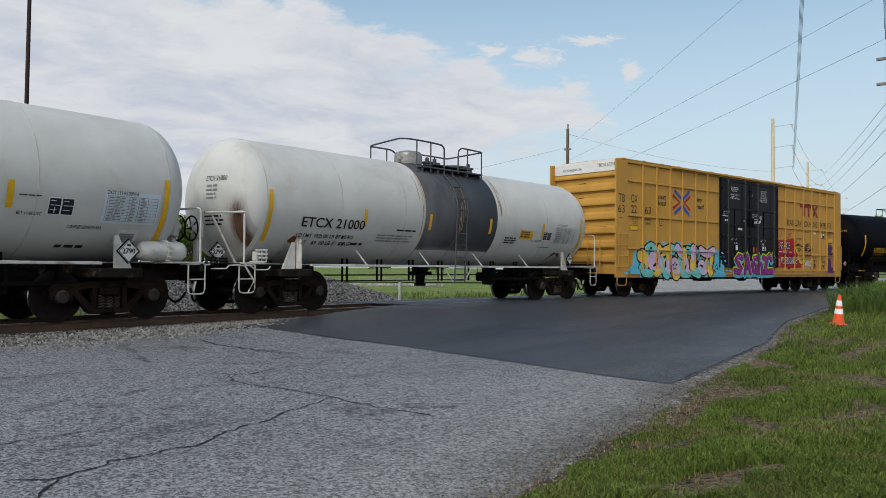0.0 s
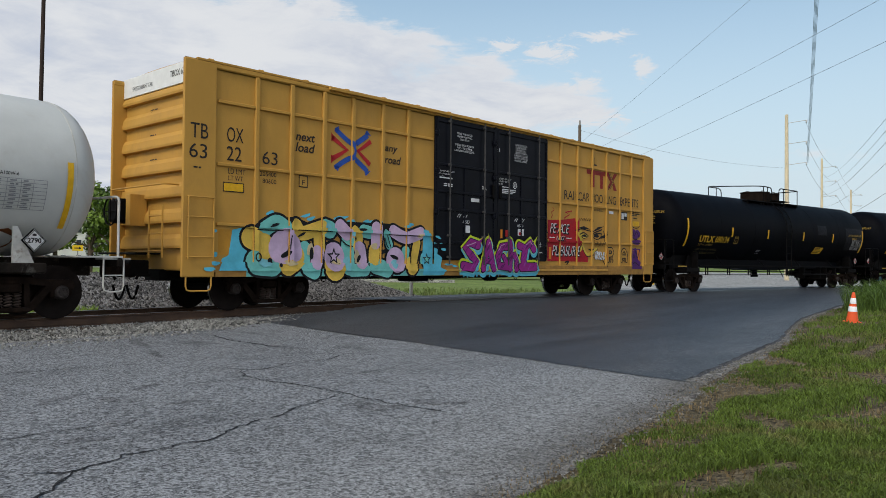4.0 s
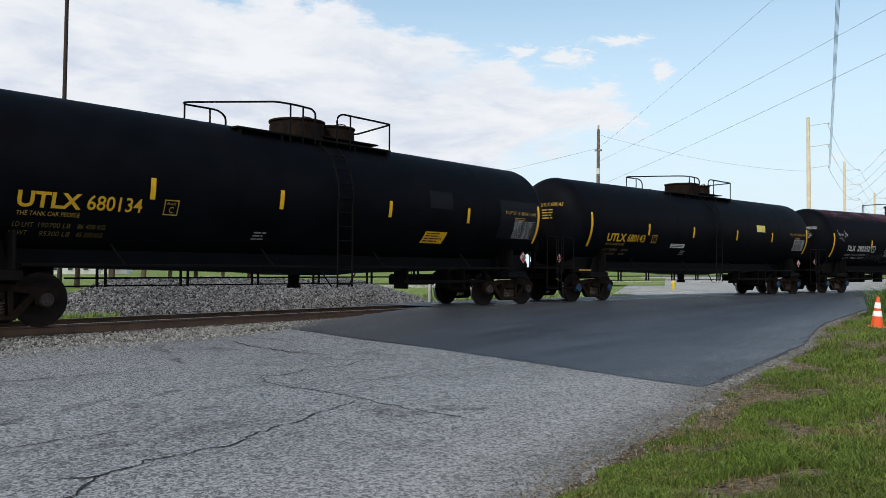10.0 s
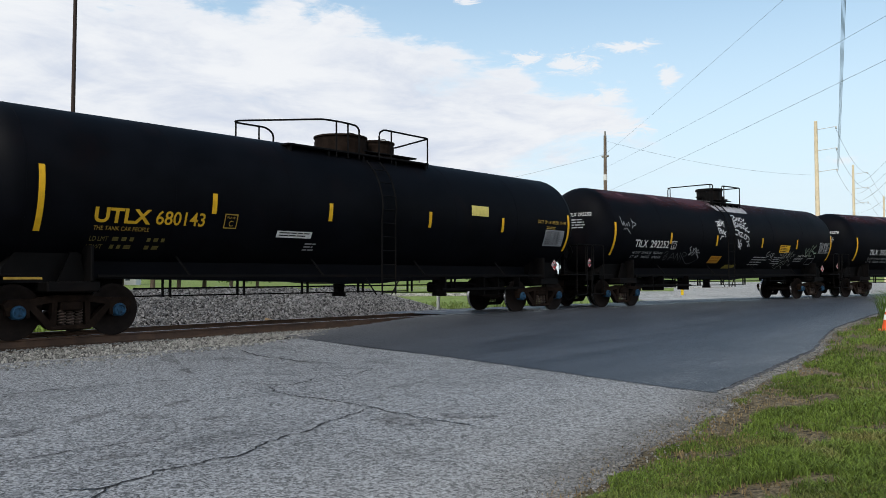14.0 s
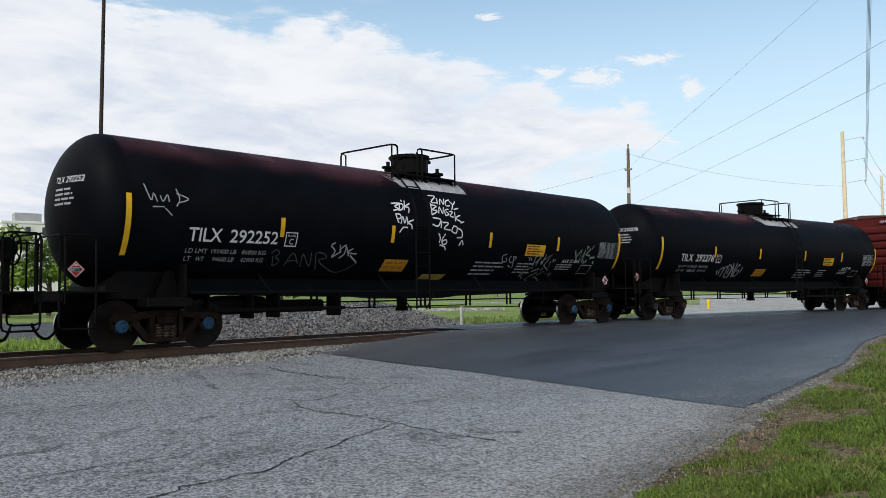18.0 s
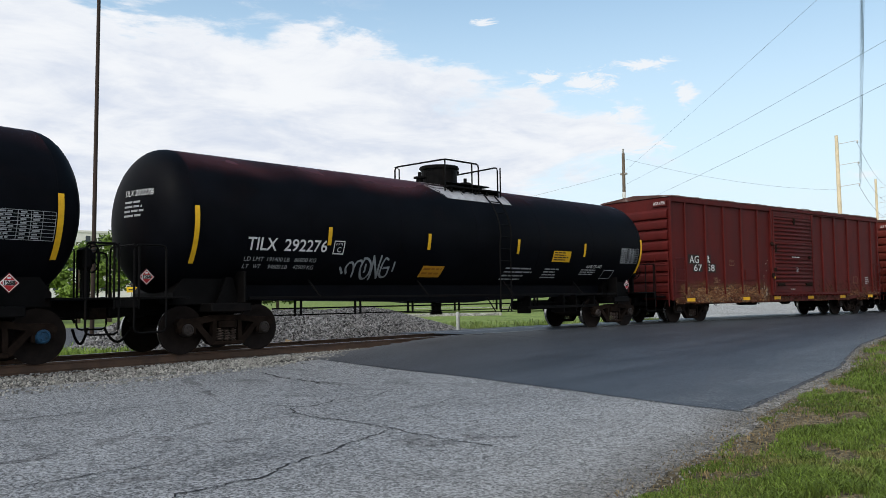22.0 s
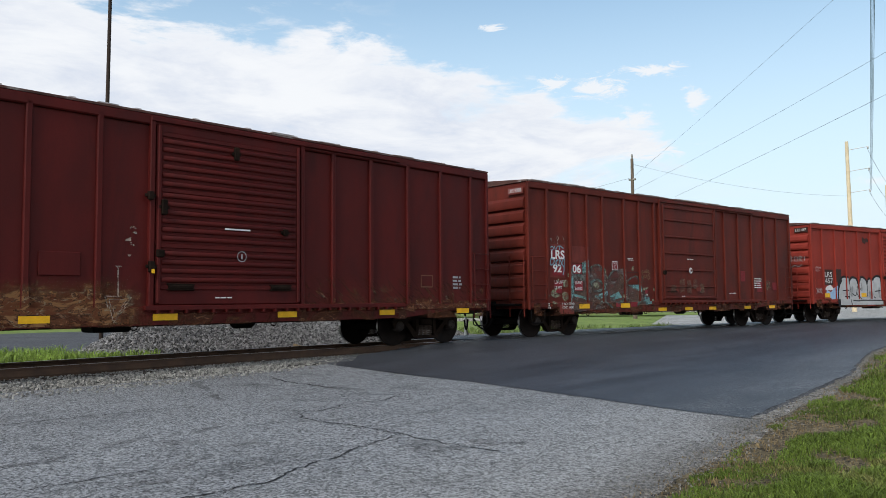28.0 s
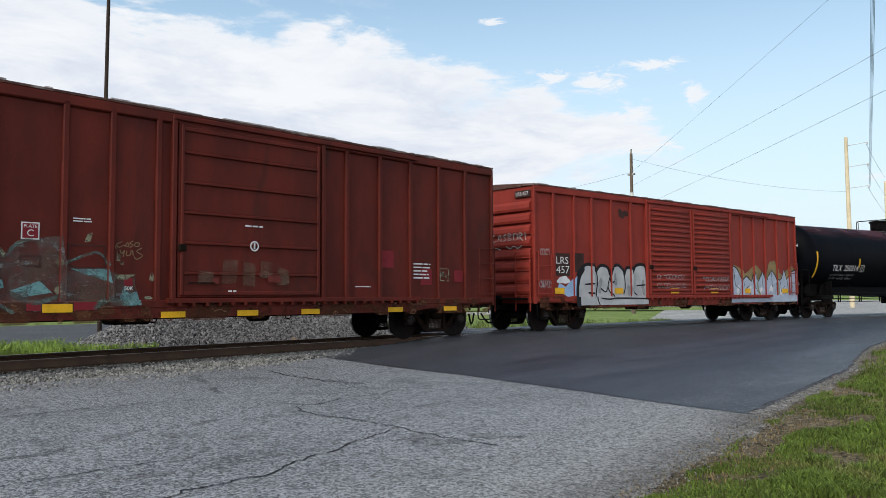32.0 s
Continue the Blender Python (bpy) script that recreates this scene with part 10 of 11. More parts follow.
M["wash"] = overlay_mat("wash", ((0.152, 0.145, 0.138), (0.138, 0.08, 0.065), (0.275, 0.29, 0.261), (0.065, 0.051, 0.046)), worn_cover(0.72, 2.2))
M["teal_worn"] = overlay_mat("teal_worn", ((0.115, 0.176, 0.149), (0.095, 0.135, 0.121), (0.176, 0.257, 0.23), (0.068, 0.068, 0.061)), worn_cover(0.75, 2.4))
M["brown_worn"] = overlay_mat("brown_worn", ((0.163, 0.1, 0.069), (0.125, 0.069, 0.05), (0.213, 0.175, 0.138), (0.075, 0.037, 0.025)), worn_cover(0.60, 2.0))
M["green_worn"] = overlay_mat("green_worn", ((0.288, 0.3, 0.204), (0.24, 0.24, 0.156), (0.36, 0.372, 0.288), (0.144, 0.12, 0.084)), worn_cover(0.75, 3.5))
M["cyan_worn"] = overlay_mat("cyan_worn", ((0.176, 0.365, 0.365), (0.135, 0.284, 0.284), (0.297, 0.486, 0.486), (0.095, 0.162, 0.162)), worn_cover(0.85, 3.0))
M["patch_dark"] = mat("patch_dark", (0.020, 0.016, 0.012), 0.6, vary=0.3, scale=5, stain=(0.055, 0.012, 0.009), stain_amt=0.6, stain_scale=4)
M["patch_faded"] = mat("patch_faded", (0.150, 0.030, 0.022), 0.6, vary=0.2, scale=3, stain=(0.07, 0.015, 0.010), stain_amt=0.6, stain_scale=1.5)
M["lime_pale"] = mat("lime_pale", (0.26, 0.30, 0.17), 0.6, vary=0.2, scale=4)
M["box_dark"] = mat("box_dark", (0.045, 0.020, 0.016), 0.6, vary=0.2, scale=4)
M["paint_crimson"] = mat("paint_crimson", (0.19, 0.016, 0.022), 0.55, vary=0.12)
M["graf_grey"] = mat("graf_grey", (0.27, 0.28, 0.28), 0.6, vary=0.2, scale=5)
M["sand_dull"] = mat("sand_dull", (0.25, 0.185, 0.085), 0.6, vary=0.25, scale=4)
M["cyan_dull"] = mat("cyan_dull", (0.17, 0.30, 0.36), 0.55, vary=0.3, scale=4)
M["skyblue_pale"] = mat("skyblue_pale", (0.40, 0.46, 0.55), 0.55, vary=0.15, scale=4)
place(box_car("box_car", "dark red box car with ribbed door and rust above its sill", "box_red", 16.10, 0.70, 4.55, 6.2, 8.95, "cap_grey", [-7.15, -5.92, -4.74, -3.56, -2.40, 2.74, 3.85, 5.04, 6.20, 7.36], (-1.40, 1.82), "rib", agr_marks()), 131.55, 6.2)
place(box_car("box_car", "brown box car with panelled door and faded teal graffiti", "box_brown", 15.75, 0.70, 4.52, 6.2, 8.85, "cap_grey", [-7.03, -6.02, -5.22, -4.45, -3.35, -2.55, -1.70, 2.75, 3.75, 4.75, 5.75, 6.75], (-1.35, 2.0), "panel", lrs92_marks()), 149.30, 6.2)
TWIN = box_car("box_car", "orange-red box car with twin ribbed doors and silver graffiti", "box_bright", 16.0, 0.70, 4.28, 6.2, 8.95, "cap_grey", [-7.14, -6.20, -5.37, -4.40, -3.38, 3.61, 4.53, 5.43, 6.38, 7.40], (-2.48, 2.72), "twin", lrs457_marks())
place(TWIN, 167.10, 6.2)
for car, word, hf, z, plate in ((CARS[8][0], "AGR 6758", 8.05, 4.25, "box_red"), (CARS[9][0], "LRS 9206", 7.875, 4.20, "patch_faded"), (CARS[10][0], "LRS 457", 7.975, 3.98, "box_dark")):
    p = part("number_panel", Shape().box(-hf - 0.035, -hf - 0.01, -1.46, -0.84, z - 0.07, z + 0.13, 0.004), M[plate], car)
    decal("lettering", [fit(word, 0.90, 1.40, z - 0.02, z + 0.09)], M["paint_white"], p, lambda u, zz: (-hf - 0.041, -u, zz))
# glints of light on the roof edges, modelled as broken pale strips
rg = random.Random(77)
for car, hf, z, share in ((CARS[8][0], 8.05, 4.55, 0.25), (CARS[9][0], 7.875, 4.52, 0.75), (CARS[10][0], 8.0, 4.28, 0.2)):
    x = -hf + 0.2
    while x < hf - 0.5:
        w = rg.uniform(0.15, 0.55)
        if rg.random() < share:
            lip_z = rg.uniform(0.6, 1.6)
            part("roof_edge_strip", cached("roof_edge_strip", lambda: Shape().box(0, 1.0, -1.585, -1.50, -0.01, 0.025, 0.004).mesh("roof_edge_strip", 40)), M["rib_pale"], car, "pale strip standing for glints along the roof edge", Matrix.Translation((x, 0, z)) @ Matrix.Diagonal((w, 1, lip_z, 1)))
        x += w
tag_strokes = [[(0.05, 2.86), (-0.10, 2.78), (0.0, 2.66), (0.12, 2.68)], [(0.18, 2.66), (0.26, 2.86), (0.34, 2.66), (0.22, 2.74)], [(0.52, 2.86), (0.42, 2.80), (0.54, 2.72), (0.42, 2.66)], [(0.62, 2.66), (0.62, 2.88), (0.74, 2.82), (0.62, 2.76), (0.76, 2.70), (0.62, 2.66)], [(0.84, 2.68), (0.84, 2.84), (0.98, 2.84), (0.98, 2.68), (0.84, 2.68)], [(1.06, 2.66), (1.08, 2.88), (1.20, 2.82), (1.08, 2.76), (1.22, 2.64)], [(1.30, 2.86), (1.32, 2.66)], [(-0.55, 2.80), (-0.40, 2.70), (-0.25, 2.84)], [(-0.5, 2.40), (-0.3, 2.48), (-0.1, 2.38), (0.1, 2.46), (0.3, 2.40)], [(0.55, 2.50), (0.7, 2.42), (0.85, 2.50), (1.0, 2.42), (1.16, 2.50)]]
decal("graffiti", [fat(q, 0.02, 3) for q in tag_strokes], M["silver"], TWIN, lambda u, z: (-8.072, -u, z))


# ---- along the road ----
def polar(az, dist, z=0.0):
    return dist * math.cos(radians(az)), dist * math.sin(radians(az)), z


CRACKS = [
    ([(2.38, 5.05), (2.59, 4.81), (2.77, 4.83), (3.06, 4.94), (3.29, 4.90), (3.46, 4.92), (3.69, 4.88), (4.08, 5.03), (4.38, 5.16), (4.71, 5.20), (5.07, 5.38), (5.58, 5.51), (5.93, 5.62)], 0.026),
    ([(6.30, 7.70), (6.02, 7.26), (5.93, 6.88), (6.00, 6.48), (5.93, 5.85), (5.93, 5.62), (5.80, 5.15), (5.74, 4.64), (5.67, 3.96)], 0.026),
    ([(8.68, 11.40), (8.44, 10.62), (8.44, 9.96), (8.41, 9.23)], 0.05),
    ([(6.26, 8.24), (6.33, 7.77), (6.50, 7.55), (7.09, 7.72), (7.78, 7.69), (8.42, 7.96), (8.62, 7.59), (8.70, 7.17)], 0.024),
    ([(0.2, 9.9), (2.4, 9.7), (4.44, 9.46), (4.87, 9.40), (5.34, 9.29), (5.91, 9.19)], 0.03),
    ([(6.32, 6.39), (6.95, 6.43), (7.62, 6.44), (8.35, 6.70)], 0.014),
    ([(2.0, 4.2), (2.40, 4.56), (2.51, 4.70), (2.62, 4.80)], 0.03),
    ([(1.2, 6.2), (2.86, 6.06), (3.01, 6.08), (3.22, 6.05), (3.7, 6.0)], 0.018),
]


def crack_shape(points, w, seed):
    rg = random.Random(seed)
    fine = []
    for a, b in zip(points[:-1], points[1:]):
        n = max(2, int(math.dist(a, b) / 0.07))
        for i in range(n):
            f = i / n
            fine.append((a[0] + (b[0] - a[0]) * f + rg.gauss(0, 0.016), a[1] + (b[1] - a[1]) * f + rg.gauss(0, 0.016)))
    fine.append(points[-1])
    s = Shape()
    vs, fs = [], []
    for i, p in enumerate(fine):
        q = fine[min(i + 1, len(fine) - 1)]
        o = fine[max(i - 1, 0)]
        d = Vector((q[0] - o[0], q[1] - o[1])).normalized()
        k = w * rg.uniform(0.35, 1.0) / 2 * min(1, (i + 1) / 4, (len(fine) - i) / 4)
        for sgn in (-1, 1):
            x, y = p[0] - d.y * k * sgn, p[1] + d.x * k * sgn
            vs.append((x, y, road_z(x, y) + 0.006))
        if i:
            fs.append((2 * i - 2, 2 * i - 1, 2 * i + 1, 2 * i))
    return s.add(vs, fs)


road = bpy.data.objects["road"]
for i, (pts_, w) in enumerate(CRACKS):
    part("crack", crack_shape(pts_, w * 1.15, i), M["crack"], road, "dark open crack in the asphalt")


def patch_shape(cx, cy, a, b, turn, seed, lift):
    vs, fs = blob(0, 0, a, b, seed, 34, 0.75, turn)
    vs = [(cx + x, cy + y, road_z(cx + x, cy + y) + lift) for x, y in vs]
    return Shape().add([(cx, cy, road_z(cx, cy) + lift)] + vs, [(0, i + 1, (i + 1) % len(vs) + 1) for i in range(len(vs))])


for i, (x, y, a, b) in enumerate([(5.51, 4.95, 0.30, 0.10), (5.62, 4.70, 0.22, 0.06), (4.22, 7.03, 0.20, 0.06), (3.67, 5.98, 0.20, 0.05), (4.88, 7.47, 0.22, 0.05), (7.12, 11.17, 0.5, 0.10), (8.47, 9.3, 0.45, 0.10), (6.05, 4.53, 0.30, 0.08), (3.13, 5.61, 0.20, 0.05), (3.89, 7.44, 0.30, 0.06), (6.6, 9.9, 0.35, 0.06), (7.9, 10.6, 0.3, 0.06), (4.6, 6.4, 0.2, 0.04), (2.9, 7.1, 0.35, 0.06)]):
    part("stain", patch_shape(x, y, a * 0.7, b * 1.5, 60 + 37 * i, i + 3, 0.004), M["stain_mark"], road, "dark worn stain on the road")



def cone(x, y, z):
    c = thing("traffic_cone", None, None, "orange traffic cone with two white bands on the grass", "traffic cone", m=pose(x, y, z, 2, -3, 20))
    part("cone_base", Shape().box(-0.18, 0.18, -0.18, 0.18, 0.0, 0.035, 0.015), M["cone_base"], c)
    def r(h):
        return 0.135 - 0.105 * h / 0.70
    s = Shape().lathe([(r(0.03), 0.03), (r(0.25), 0.25), (r(0.5), 0.5), (r(0.68), 0.68), (0.022, 0.70)], 24)
    part("cone_body", s, M["cone"], c, smooth=40)
    for a, b in ((0.26, 0.38), (0.44, 0.57)):
        part("cone_band", Shape().lathe([(r(a) + 0.001, a), (r(a) + 0.004, a + 0.004), (r(b) + 0.004, b - 0.004), (r(b) + 0.001, b)], 24), M["cone_band"], c, "white reflective band", smooth=40)
    return c


cone(20.0, 3.09, verge_z(20.0, 3.09) - 0.005)


# grass on the verge
def blades(n, seed, a0, a1, d0, d1, hgt, keep, material, label):
    rg = np.random.default_rng(seed)
    dist = d0 * (d1 / d0) ** rg.random(n)
    az = np.radians(rg.uniform(a0, a1, n))
    xs, ys = dist * np.cos(az), dist * np.sin(az)
    vs, fs = [], []
    for x, y, d in zip(xs, ys, dist):
        ok, tall = keep(float(x), float(y))
        if not ok:
            continue
        z = verge_z(x, y) if y < verge(x) + 0.1 else road_z(x, y)
        h = hgt * tall * (0.55 + 0.9 * rg.random()) * (1 + d / 40)
        w = 0.0022 * (1 + d / 8) * (0.7 + 0.6 * rg.random())
        t = rg.random() * 6.283
        lean = h * (0.25 + 0.75 * rg.random())
        t2 = rg.random() * 6.283
        cx, sx = math.cos(t) * w, math.sin(t) * w
        lx, ly = math.cos(t2) * lean, math.sin(t2) * lean
        o = len(vs)
        vs += [(x - cx, y - sx, z - 0.01), (x + cx, y + sx, z - 0.01), (x + cx * 0.8 + lx * 0.35, y + sx * 0.8 + ly * 0.35, z + h * 0.62), (x - cx * 0.8 + lx * 0.35, y - sx * 0.8 + ly * 0.35, z + h * 0.62), (x + lx, y + ly, z + h * 0.85)]
        fs += [(o, o + 1, o + 2, o + 3), (o + 3, o + 2, o + 4)]
    me = bpy.data.meshes.new("grass")
    me.from_pydata(vs, [], fs)
    return thing("grass", me, material, label, "grass", kind="stuff")


def on_verge(x, y):
    e = verge(x) - y + 0.10 * noise.noise((x * 1.3, 0, 0)) + 0.18 * noise.noise((x * 2.2, y * 2.2, 2))
    bare = noise.noise((x * 0.75, y * 1.5, 11)) + 0.5 * noise.noise((x * 2.3, y * 3.0, 4))
    return e > 0 and bare < 0.06 + 0.22 * random.random() ** 2, 0.45 + 0.45 * smooth(0.0, 1.2, e) + 0.75 * max(-0.3, noise.noise((x * 1.1, y * 1.1, 8))) + 0.4 * noise.noise((x * 4.0, y * 4.0, 3))


blades(250000, 3, -3, 36, 3.2, 14, 0.052, on_verge, M["grass"], "short mown green grass with dry straws on the verge")
blades(80000, 5, 0, 22, 12, 60, 0.085, on_verge, M["grass"], "green grass further along the verge")
blades(60000, 21, -180, 180, 1.6, 15, 0.075, on_verge, M["grass"], "short grass of the verge round the roadside")
blades(26000, 8, -3, 36, 3.2, 22, 0.030, lambda x, y: (verge(x) - y > -0.12 - 0.25 * random.random(), 0.6), M["litter"], "dry straw and dead leaves scattered on the verge")
grit = []
for _ in range(5200):
    gx = random.uniform(2.5, 26)
    gy = verge(gx) + 0.12 + random.gauss(0, 0.16) + 0.1 * noise.noise((gx, 0, 9))
    grit.append((gx, gy, max(road_z(gx, gy), verge_z(gx, gy)) + 0.012))
thing("grit", stones(np.array(grit), np.random.default_rng(8).uniform(0.003, 0.009, len(grit)), 12), M["grit"], "loose grit and chippings along the road edge", "gravel", kind="stuff")
blades(5000, 9, 5.0, 9.2, 25, 37, 0.42, lambda x, y: (verge(x) - y > 0.4, 1.0), M["leaf"], "tall rank grass round the foot of the pole")
blades(5000, 12, 60, 72, 19, 26, 0.16, lambda x, y: (line_y(x) + 3.0 < y < line_y(x) + 9 and heap_z(x, y) < -0.36, 0.8), M["weed_sunlit"], "strip of weeds behind the track, green brightened for sunlight")
blades(9000, 15, 24, 50, 17.5, 40, 0.10, lambda x, y: (y > line_y(min(x, 60)) + 4 and heap_z(x, y) < -0.38 and noise.noise((x * 0.3, y * 0.3, 2)) > -0.15, 1.0), M["grass"], "patchy grass beyond the track")
setting("grass_strip", sheet(-20, 30, 40, lambda x: line_y(x) + 3.0, lambda x: line_y(x) + 9.4, 8, lambda x, y: -0.40), M["soil"], "weedy strip between the track and the lot", "ground")


# ---- poles and wires ----
def utility_pole(az, dist, top, r, material, label, arms=(), lean=0.0, cat="utility pole"):
    x, y, _ = polar(az, dist)
    p = thing("utility_pole", None, None, label, cat, m=pose(x, y, -0.42, 0, lean, 0))
    part("shaft", Shape().tube([(0, 0, 0), (0, 0, (top + 0.42) * 0.5), (0, 0, top + 0.42)], [r * 1.15, r, r * 0.78], 14), M[material], p, smooth=40)
    for z, length, turn in arms:
        a = part("crossarm", Shape().tube([(0, 0, z + 0.42), (length, 0, z + 0.42 + abs(length) * 0.10)], 0.035, 6), M["insulator"], p, m=pose(0, 0, 0, 0, 0, turn))
        part("insulator", Shape().lathe([(0.05, -0.25), (0.11, -0.2), (0.06, -0.12), (0.11, -0.06), (0.05, 0.0), (0.04, 0.05)], 10, "z", Matrix.Translation((length, 0, z + 0.42 + abs(length) * 0.10))), M["insulator"], a)
    return p


utility_pole(63.74, 27.0, 15.0, 0.062, "wood_dark", "tall slim dark brown pole behind the train", lean=0.45)
mid = utility_pole(26.55, 65.0, 12.55, 0.15, "wood_pole", "weathered wooden utility pole with a steel bracket", lean=0.6)
part("bracket", Shape().box(-0.10, 0.10, -0.30, 0.30, 11.2, 11.35, 0.02), M["grey_pole"], mid)
part("pole_cap", Shape().box(-0.06, 0.06, -0.06, 0.06, 12.95, 13.35, 0.02), M["grey_pole"], mid)
part("marker_band", Shape().lathe([(0.153, 9.3), (0.156, 9.32), (0.156, 9.75), (0.153, 9.77)], 14), M["post_white"], mid)
utility_pole(12.66, 90.0, 17.1, 0.215, "tan_pole", "tall tan transmission pole with three white arms", ((16.2, 1.9, -80), (14.0, 1.9, -80), (11.8, 1.9, -80)), lean=-0.6)
utility_pole(10.55, 132.0, 17.6, 0.20, "tan_pole", "tan transmission pole further along the line", ((16.2, 1.9, -80), (14.0, 1.9, -80), (11.8, 1.9, -80)))
utility_pole(8.85, 185.0, 17.4, 0.22, "tan_pole", "distant tan transmission pole", ((16.2, 1.9, -80), (14.0, 1.9, -80)))
near_pole = utility_pole(5.72, 32.0, 16.5, 0.155, "grey_pole", "grey weathered roadside pole carrying many cables")
for z in (8.1, 9.0):
    part("bracket", Shape().box(-0.05, 0.05, -0.22, 0.45, z, z + 0.1, 0.01), M["grey_pole"], near_pole)
part("pole_sign", Shape().box(-0.172, -0.162, -0.10, 0.10, 2.1, 2.75, 0.003), M["post_white"], near_pole)


def wire(a, b, sag, r=0.011, material="wire", label="thin dark overhead wire between the poles"):
    pts_ = []
    for i in range(21):
        f = i / 20
        pts_.append((a[0] + (b[0] - a[0]) * f, a[1] + (b[1] - a[1]) * f, a[2] + (b[2] - a[2]) * f - 4 * sag * f * (1 - f)))
    return thing("overhead_wire", Shape().tube(pts_, r * 0.62, 5), M[material], label, "wire", group="overhead wires")


RP = lambda z: polar(5.95, 32.0, z)
MP = lambda z: polar(26.5, 65.0, z)
wire(MP(11.0), RP(15.3), 0.15, 0.010)
wire(MP(9.9), RP(11.0), 0.15, 0.011)
wire(MP(7.9), RP(9.35), 0.12, 0.012)
wire(MP(12.1), polar(12.7, 90, 11.5), 0.6, 0.014)
wire(MP(11.0), polar(52, 70, 5.5), 0.5, 0.014)
for z1, z2, az2 in ((7.05, 14.8, 10.5), (6.6, 13.3, 10.5), (6.15, 12.2, 10.5), (5.3, 10.5, 10.6), (4.1, 8.2, 10.9)):
    wire(RP(z1), polar(az2, 132, z2), 0.8, 0.013)
for i, (z, dz) in enumerate(((16.2, 0.0), (14.0, 0.0), (11.8, 0.0))):
    a, b, c = polar(11.5, 90, z), polar(9.65, 132, z), polar(8.2, 185, z)
    wire(a, b, 1.2, 0.022), wire(b, c, 1.4, 0.022)
# bundle that runs over the camera's head along the road
for i in range(4):
    o = 0.06 * i - 0.09
    a, b = polar(11.42, 132, 17.0 + 0.15 * i), polar(4.4, 6, 17.6)
    wire((a[0], a[1] + o, a[2]), (b[0], b[1] + o, b[2]), 0.9, 0.026, "mast", "grey-blue cable of an overhead cable bundle")
for i in range(5):
    o = 0.07 * i - 0.14
    a, b = RP(8.3 + 0.35 * i), polar(7.2, 4, 13.6)
    wire((a[0], a[1] + o * 0.4, a[2]), (b[0], b[1] + o, b[2] + 0.1 * i), 0.25, 0.014, "wire", "dark cable leading up from the roadside pole")


# ---- things beyond the track ----
def hydrant(x, y):
    h_ = thing("fire_hydrant", None, None, "small yellow fire hydrant on the far pavement", "hydrant", m=pose(x, y, -0.40))
    part("barrel", Shape().lathe([(0.15, 0), (0.15, 0.05), (0.10, 0.06), (0.10, 0.48), (0.13, 0.50), (0.13, 0.55), (0.11, 0.62), (0.06, 0.68), (0.03, 0.74)], 16), M["hydrant"], h_, smooth=40)
    for s_ in (-1, 1):
        part("outlet", Shape().lathe([(0.055, s_ * 0.08), (0.055, s_ * 0.17), (0.03, s_ * 0.19)], 10, "x", Matrix.Translation((0, 0, 0.40))), M["hydrant"], h_)
    return h_


hydrant(*polar(21.33, 60)[:2])


def marker_post(az, d, hgt, r=0.05):
    x, y, _ = polar(az, d)
    return thing("marker_post", Shape().lathe([(r, 0), (r, hgt - 0.03), (r * 0.6, hgt)], 12), M["post_white"], "white marker post beyond the track", "post", m=pose(x, y, -0.42), smooth=40)


marker_post(38.62, 25.5, 0.98, 0.055)
bx, by, _ = polar(51.35, 23.4)
thing("board", Shape().box(-0.14, 0.14, -0.02, 0.02, 0, 0.34, 0.006), M["board"], "weathered board leaning on the stone heap", "board", m=pose(bx, by - 0.3, heap_z(bx, by - 0.3) - 0.03, -25, 18, -35))

# low guard rail and kerbs far behind the track
for az, d, w, z in ((44, 60, 18, 0.05), (30, 95, 40, 0.0)):
    x, y, _ = polar(az, d)
    thing("concrete_kerb", Shape().box(-w / 2, w / 2, -0.15, 0.15, -0.42, -0.24 + z, 0.02), M["lot"], "pale concrete kerb of the far lot", "kerb", m=pose(x, y, 0, 0, 0, az - 90))


def leaf_cloud(centres, n, size, seed):
    """Leaf clumps scattered through overlapping lobes."""
    rg = np.random.default_rng(seed)
    vs, fs = [], []
    for _ in range(n):
        cx, cy, cz, r = centres[int(rg.integers(len(centres)))]
        d = rg.normal(0, 1, 3)
        d /= np.linalg.norm(d)
        rr = r * (0.45 + 0.6 * rg.random() ** 0.6)
        p = np.array((cx, cy, cz)) + d * rr * np.array((1, 1, 0.8))
        s = size * (0.6 + 0.8 * rg.random())
        a = rg.normal(0, 1, 3)
        a /= np.linalg.norm(a)
        b = np.cross(a, d)
        b /= np.linalg.norm(b) + 1e-6
        o = len(vs)
        vs += [tuple(p - a * s), tuple(p + b * s * 0.55), tuple(p + a * s), tuple(p - b * s * 0.55)]
        fs.append((o, o + 1, o + 2, o + 3))
    me = bpy.data.meshes.new("crown")
    me.from_pydata(vs, [], fs)
    return me


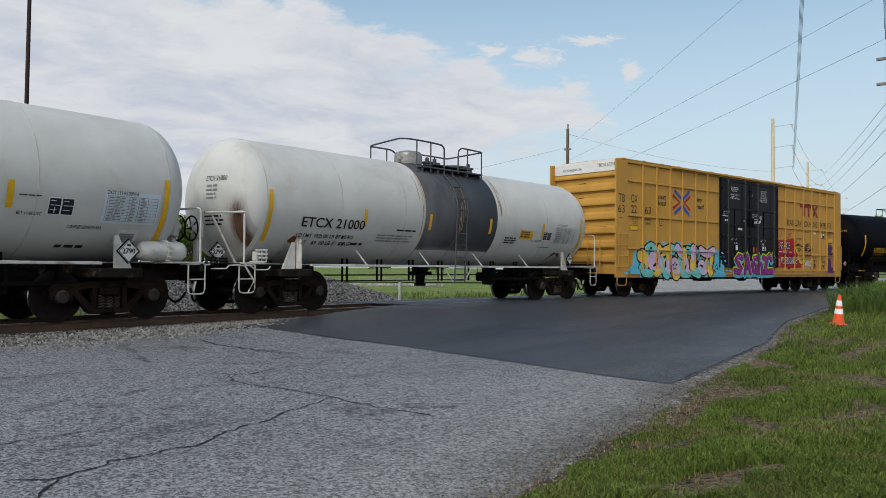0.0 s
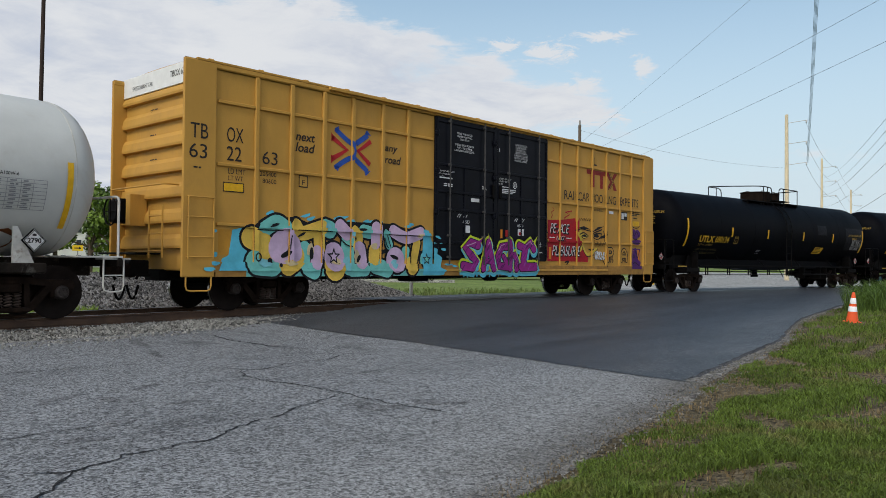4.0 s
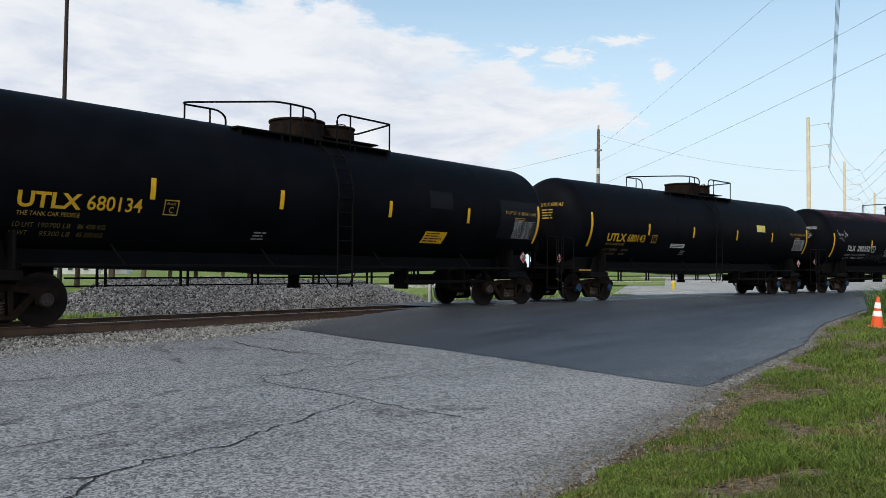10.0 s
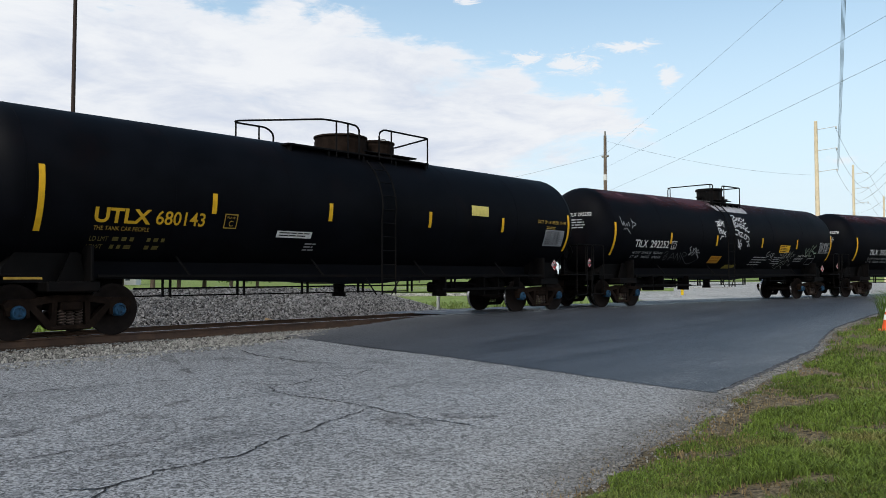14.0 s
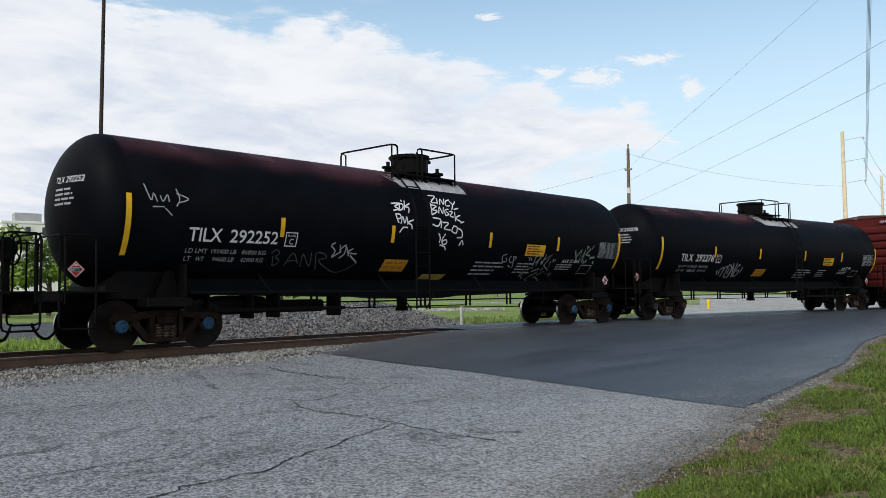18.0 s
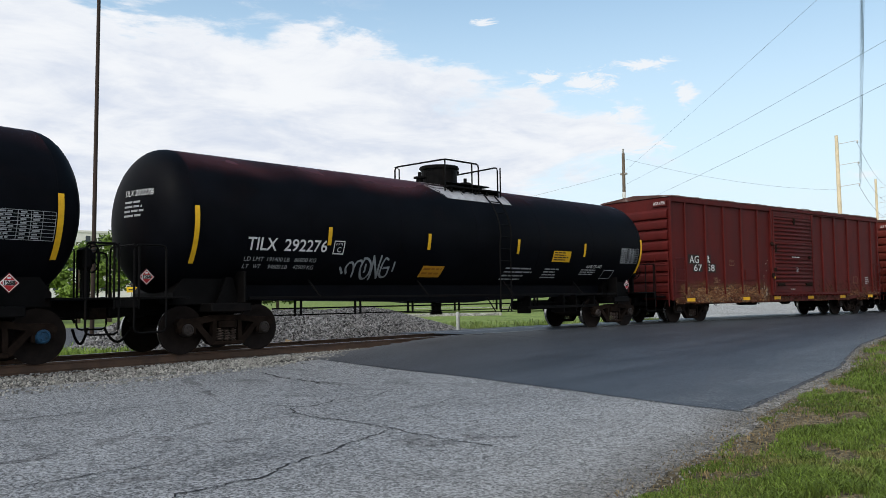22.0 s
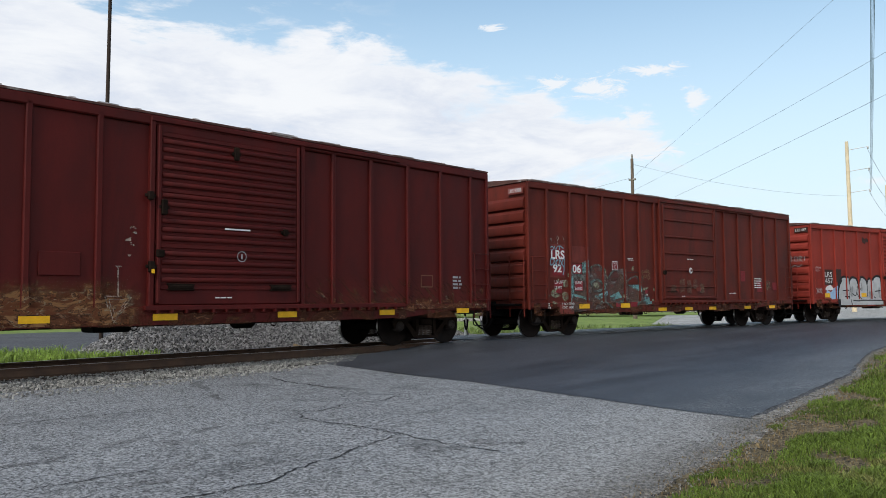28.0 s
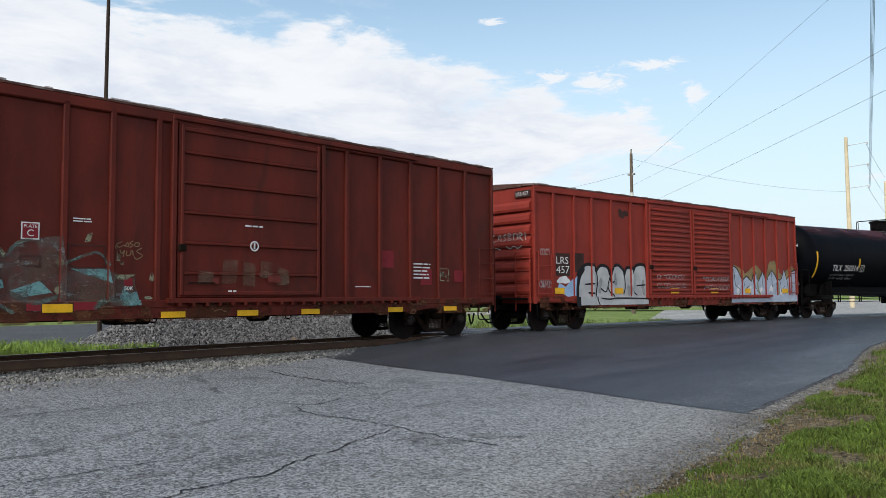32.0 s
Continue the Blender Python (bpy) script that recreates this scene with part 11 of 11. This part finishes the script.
def tree(az, d, hgt, spread, seed, leaf="leaf", n=2600, size=0.17, label="leafy green tree with an open crown"):
    rg = random.Random(seed)
    x, y, _ = polar(az, d)
    t = thing("tree", None, None, label, "tree", m=pose(x, y, -0.42), group="trees")
    trunk = Shape().tube([(0, 0, 0), (0.1, 0.05, hgt * 0.25), (0.05, 0.1, hgt * 0.5), (0.1, 0, hgt * 0.8)], [hgt * 0.030, hgt * 0.024, hgt * 0.016, hgt * 0.005], 9)
    lobes = [(0, 0, hgt * 0.80, spread * 0.45)]
    for i in range(9):
        a = i * 2.4 + rg.uniform(-0.4, 0.4)
        q = rg.uniform(0.35, 0.75) * spread
        z = hgt * rg.uniform(0.34, 0.88)
        lobes.append((q * math.cos(a), q * math.sin(a), z, spread * rg.uniform(0.25, 0.42)))
        z0 = hgt * rg.uniform(0.22, 0.5)
        trunk.tube([(0.07, 0.05, z0), (q * 0.5 * math.cos(a), q * 0.5 * math.sin(a), (z0 + z) / 2 + 0.1), (q * math.cos(a), q * math.sin(a), z)], [hgt * 0.012, hgt * 0.008, hgt * 0.003], 6)
    part("trunk", trunk, M["bark"], t, smooth=50)
    part("crown", leaf_cloud(lobes, n, size, seed), M[leaf], t)
    return t


for i, (az, d, hgt, sp) in enumerate(((51.6, 66, 5.2, 2.6), (53.4, 62, 5.6, 2.6), (55.2, 64, 6.2, 2.8), (56.9, 60, 5.6, 2.6), (58.6, 58, 6.6, 2.7), (60.6, 60, 7.6, 2.9), (62.7, 62, 6.8, 2.8), (64.6, 60, 5.8, 2.5), (66.6, 66, 6.2, 2.7), (69.0, 60, 6.6, 2.9), (71.5, 62, 6.8, 2.9))):
    tree(az, d, hgt, sp, 30 + i, "leaf_bright" if i % 2 else "leaf", 2400, 0.16)
tree(6.6, 95, 7.6, 3.4, 51, "leaf_bright", 3000, 0.22, "bright green tree behind the far tank cars")
tree(5.0, 97, 8.0, 3.6, 52, "leaf_bright", 2600, 0.22, "bright green tree behind the far tank cars")
for i, az in enumerate((40, 36, 33)):
    tree(az, 210 + 6 * i, 5.0, 4.0, 60 + i, "leaf", 1200, 0.35, "small distant tree on the horizon")


def shrub(az, d, r, seed, label):
    x, y, _ = polar(az, d)
    s = thing("shrub", None, None, label, "shrub", m=pose(x, y, verge_z(x, y) - 0.02))
    st = Shape()
    rg = random.Random(seed)
    for i in range(7):
        a = i * 0.9
        st.tube([(0, 0, 0), (0.4 * r * math.cos(a), 0.4 * r * math.sin(a), r * 0.7), (0.7 * r * math.cos(a), 0.7 * r * math.sin(a), r * rg.uniform(0.9, 1.3))], 0.012, 5)
    part("stems", st, M["bark"], s)
    part("foliage", leaf_cloud([(0.3 * r * math.cos(i * 1.3), 0.3 * r * math.sin(i * 1.3), r * (0.5 + 0.13 * i), r * 0.5) for i in range(6)], 1500, 0.05, seed), M["leaf_bright"], s)
    return s


shrub(6.35, 30.2, 0.62, 5, "bright green shrub at the foot of the roadside pole")


def building(az, d, w, depth, hgt, floors, bays, label, material, turn=0.0, roof_box=True):
    x, y, _ = polar(az, d)
    b = thing("building", None, None, label, "building", m=pose(x, y, -0.42, 0, 0, az - 90 + turn))
    part("wall", Shape().box(-w / 2, w / 2, 0, depth, 0, hgt, 0.05), M[material], b)
    part("roof", Shape().box(-w / 2 - 0.1, w / 2 + 0.1, -0.1, depth + 0.1, hgt, hgt + 0.5, 0.05), M[material], b)
    if roof_box:
        part("roof_house", Shape().box(-w * 0.40, -w * 0.22, depth * 0.3, depth * 0.6, hgt + 0.5, hgt + 2.4, 0.05), M["bldg_grey"], b)
    if floors:
        fr = Shape().box(-0.55, 0.55, -0.10, 0.12, -0.9, 0.9, 0.02).mesh("window")
        gl = Shape().box(-0.45, 0.45, -0.13, -0.105, -0.8, 0.8).mesh("pane")
        for f in range(floors):
            for k in range(bays):
                wx, wz = -w / 2 + w * (k + 0.5) / bays, hgt * (f + 0.55) / floors
                win = part("window", fr, M["bldg_white"], b, m=pose(wx, 0, wz))
                part("pane", gl, M["window"], win)
    return b


building(65.0, 170, 26, 12, 15.2, 5, 9, "white five-storey block seen through the gaps in the train", "bldg_white", 12)
building(62.2, 178, 16, 12, 13.0, 4, 5, "pale office block beside the white one", "bldg_white", -8, False)
sx, sy, _ = polar(61.3, 46)
sign = thing("arrow_sign", None, None, "small yellow warning sign with a black arrow", "sign", m=pose(sx, sy, -0.42, 0, 0, 61.3 - 90))
part("sign_post", Shape().tube([(0, 0.03, 0), (0, 0.03, 2.25)], 0.03, 8), M["grey_pole"], sign)
face = part("sign_face", Shape().box(-0.26, 0.26, 0.0, 0.012, 1.95, 2.25, 0.004), M["hydrant"], sign)
part("arrow", Shape().box(-0.16, 0.06, -0.006, -0.002, 2.075, 2.125).prism([(0.05, 2.02), (0.18, 2.10), (0.05, 2.18)], -0.006, -0.002), M["paint_dark"], face)


# ---- what moves ----
def motions():
    for car, centre, base in CARS:
        rows = []
        for i in range(65):
            t = i * 0.5
            u = centre - ran(t)
            x0, y0, _ = line(u - base)
            x1, y1, _ = line(u + base)
            rows.append((t, pose((x0 + x1) / 2, (y0 + y1) / 2, 0, 0, 0, math.degrees(math.atan2(y1 - y0, x1 - x0)))))
        walk(car, rows)
    steps = [i * 4 / 30 for i in range(241)]
    for w, k in WHEELSETS:
        walk(w, [(t, pose(k, 0, WHEEL_R, 0, -math.degrees(ran(t) / WHEEL_R))) for t in steps])


motions()
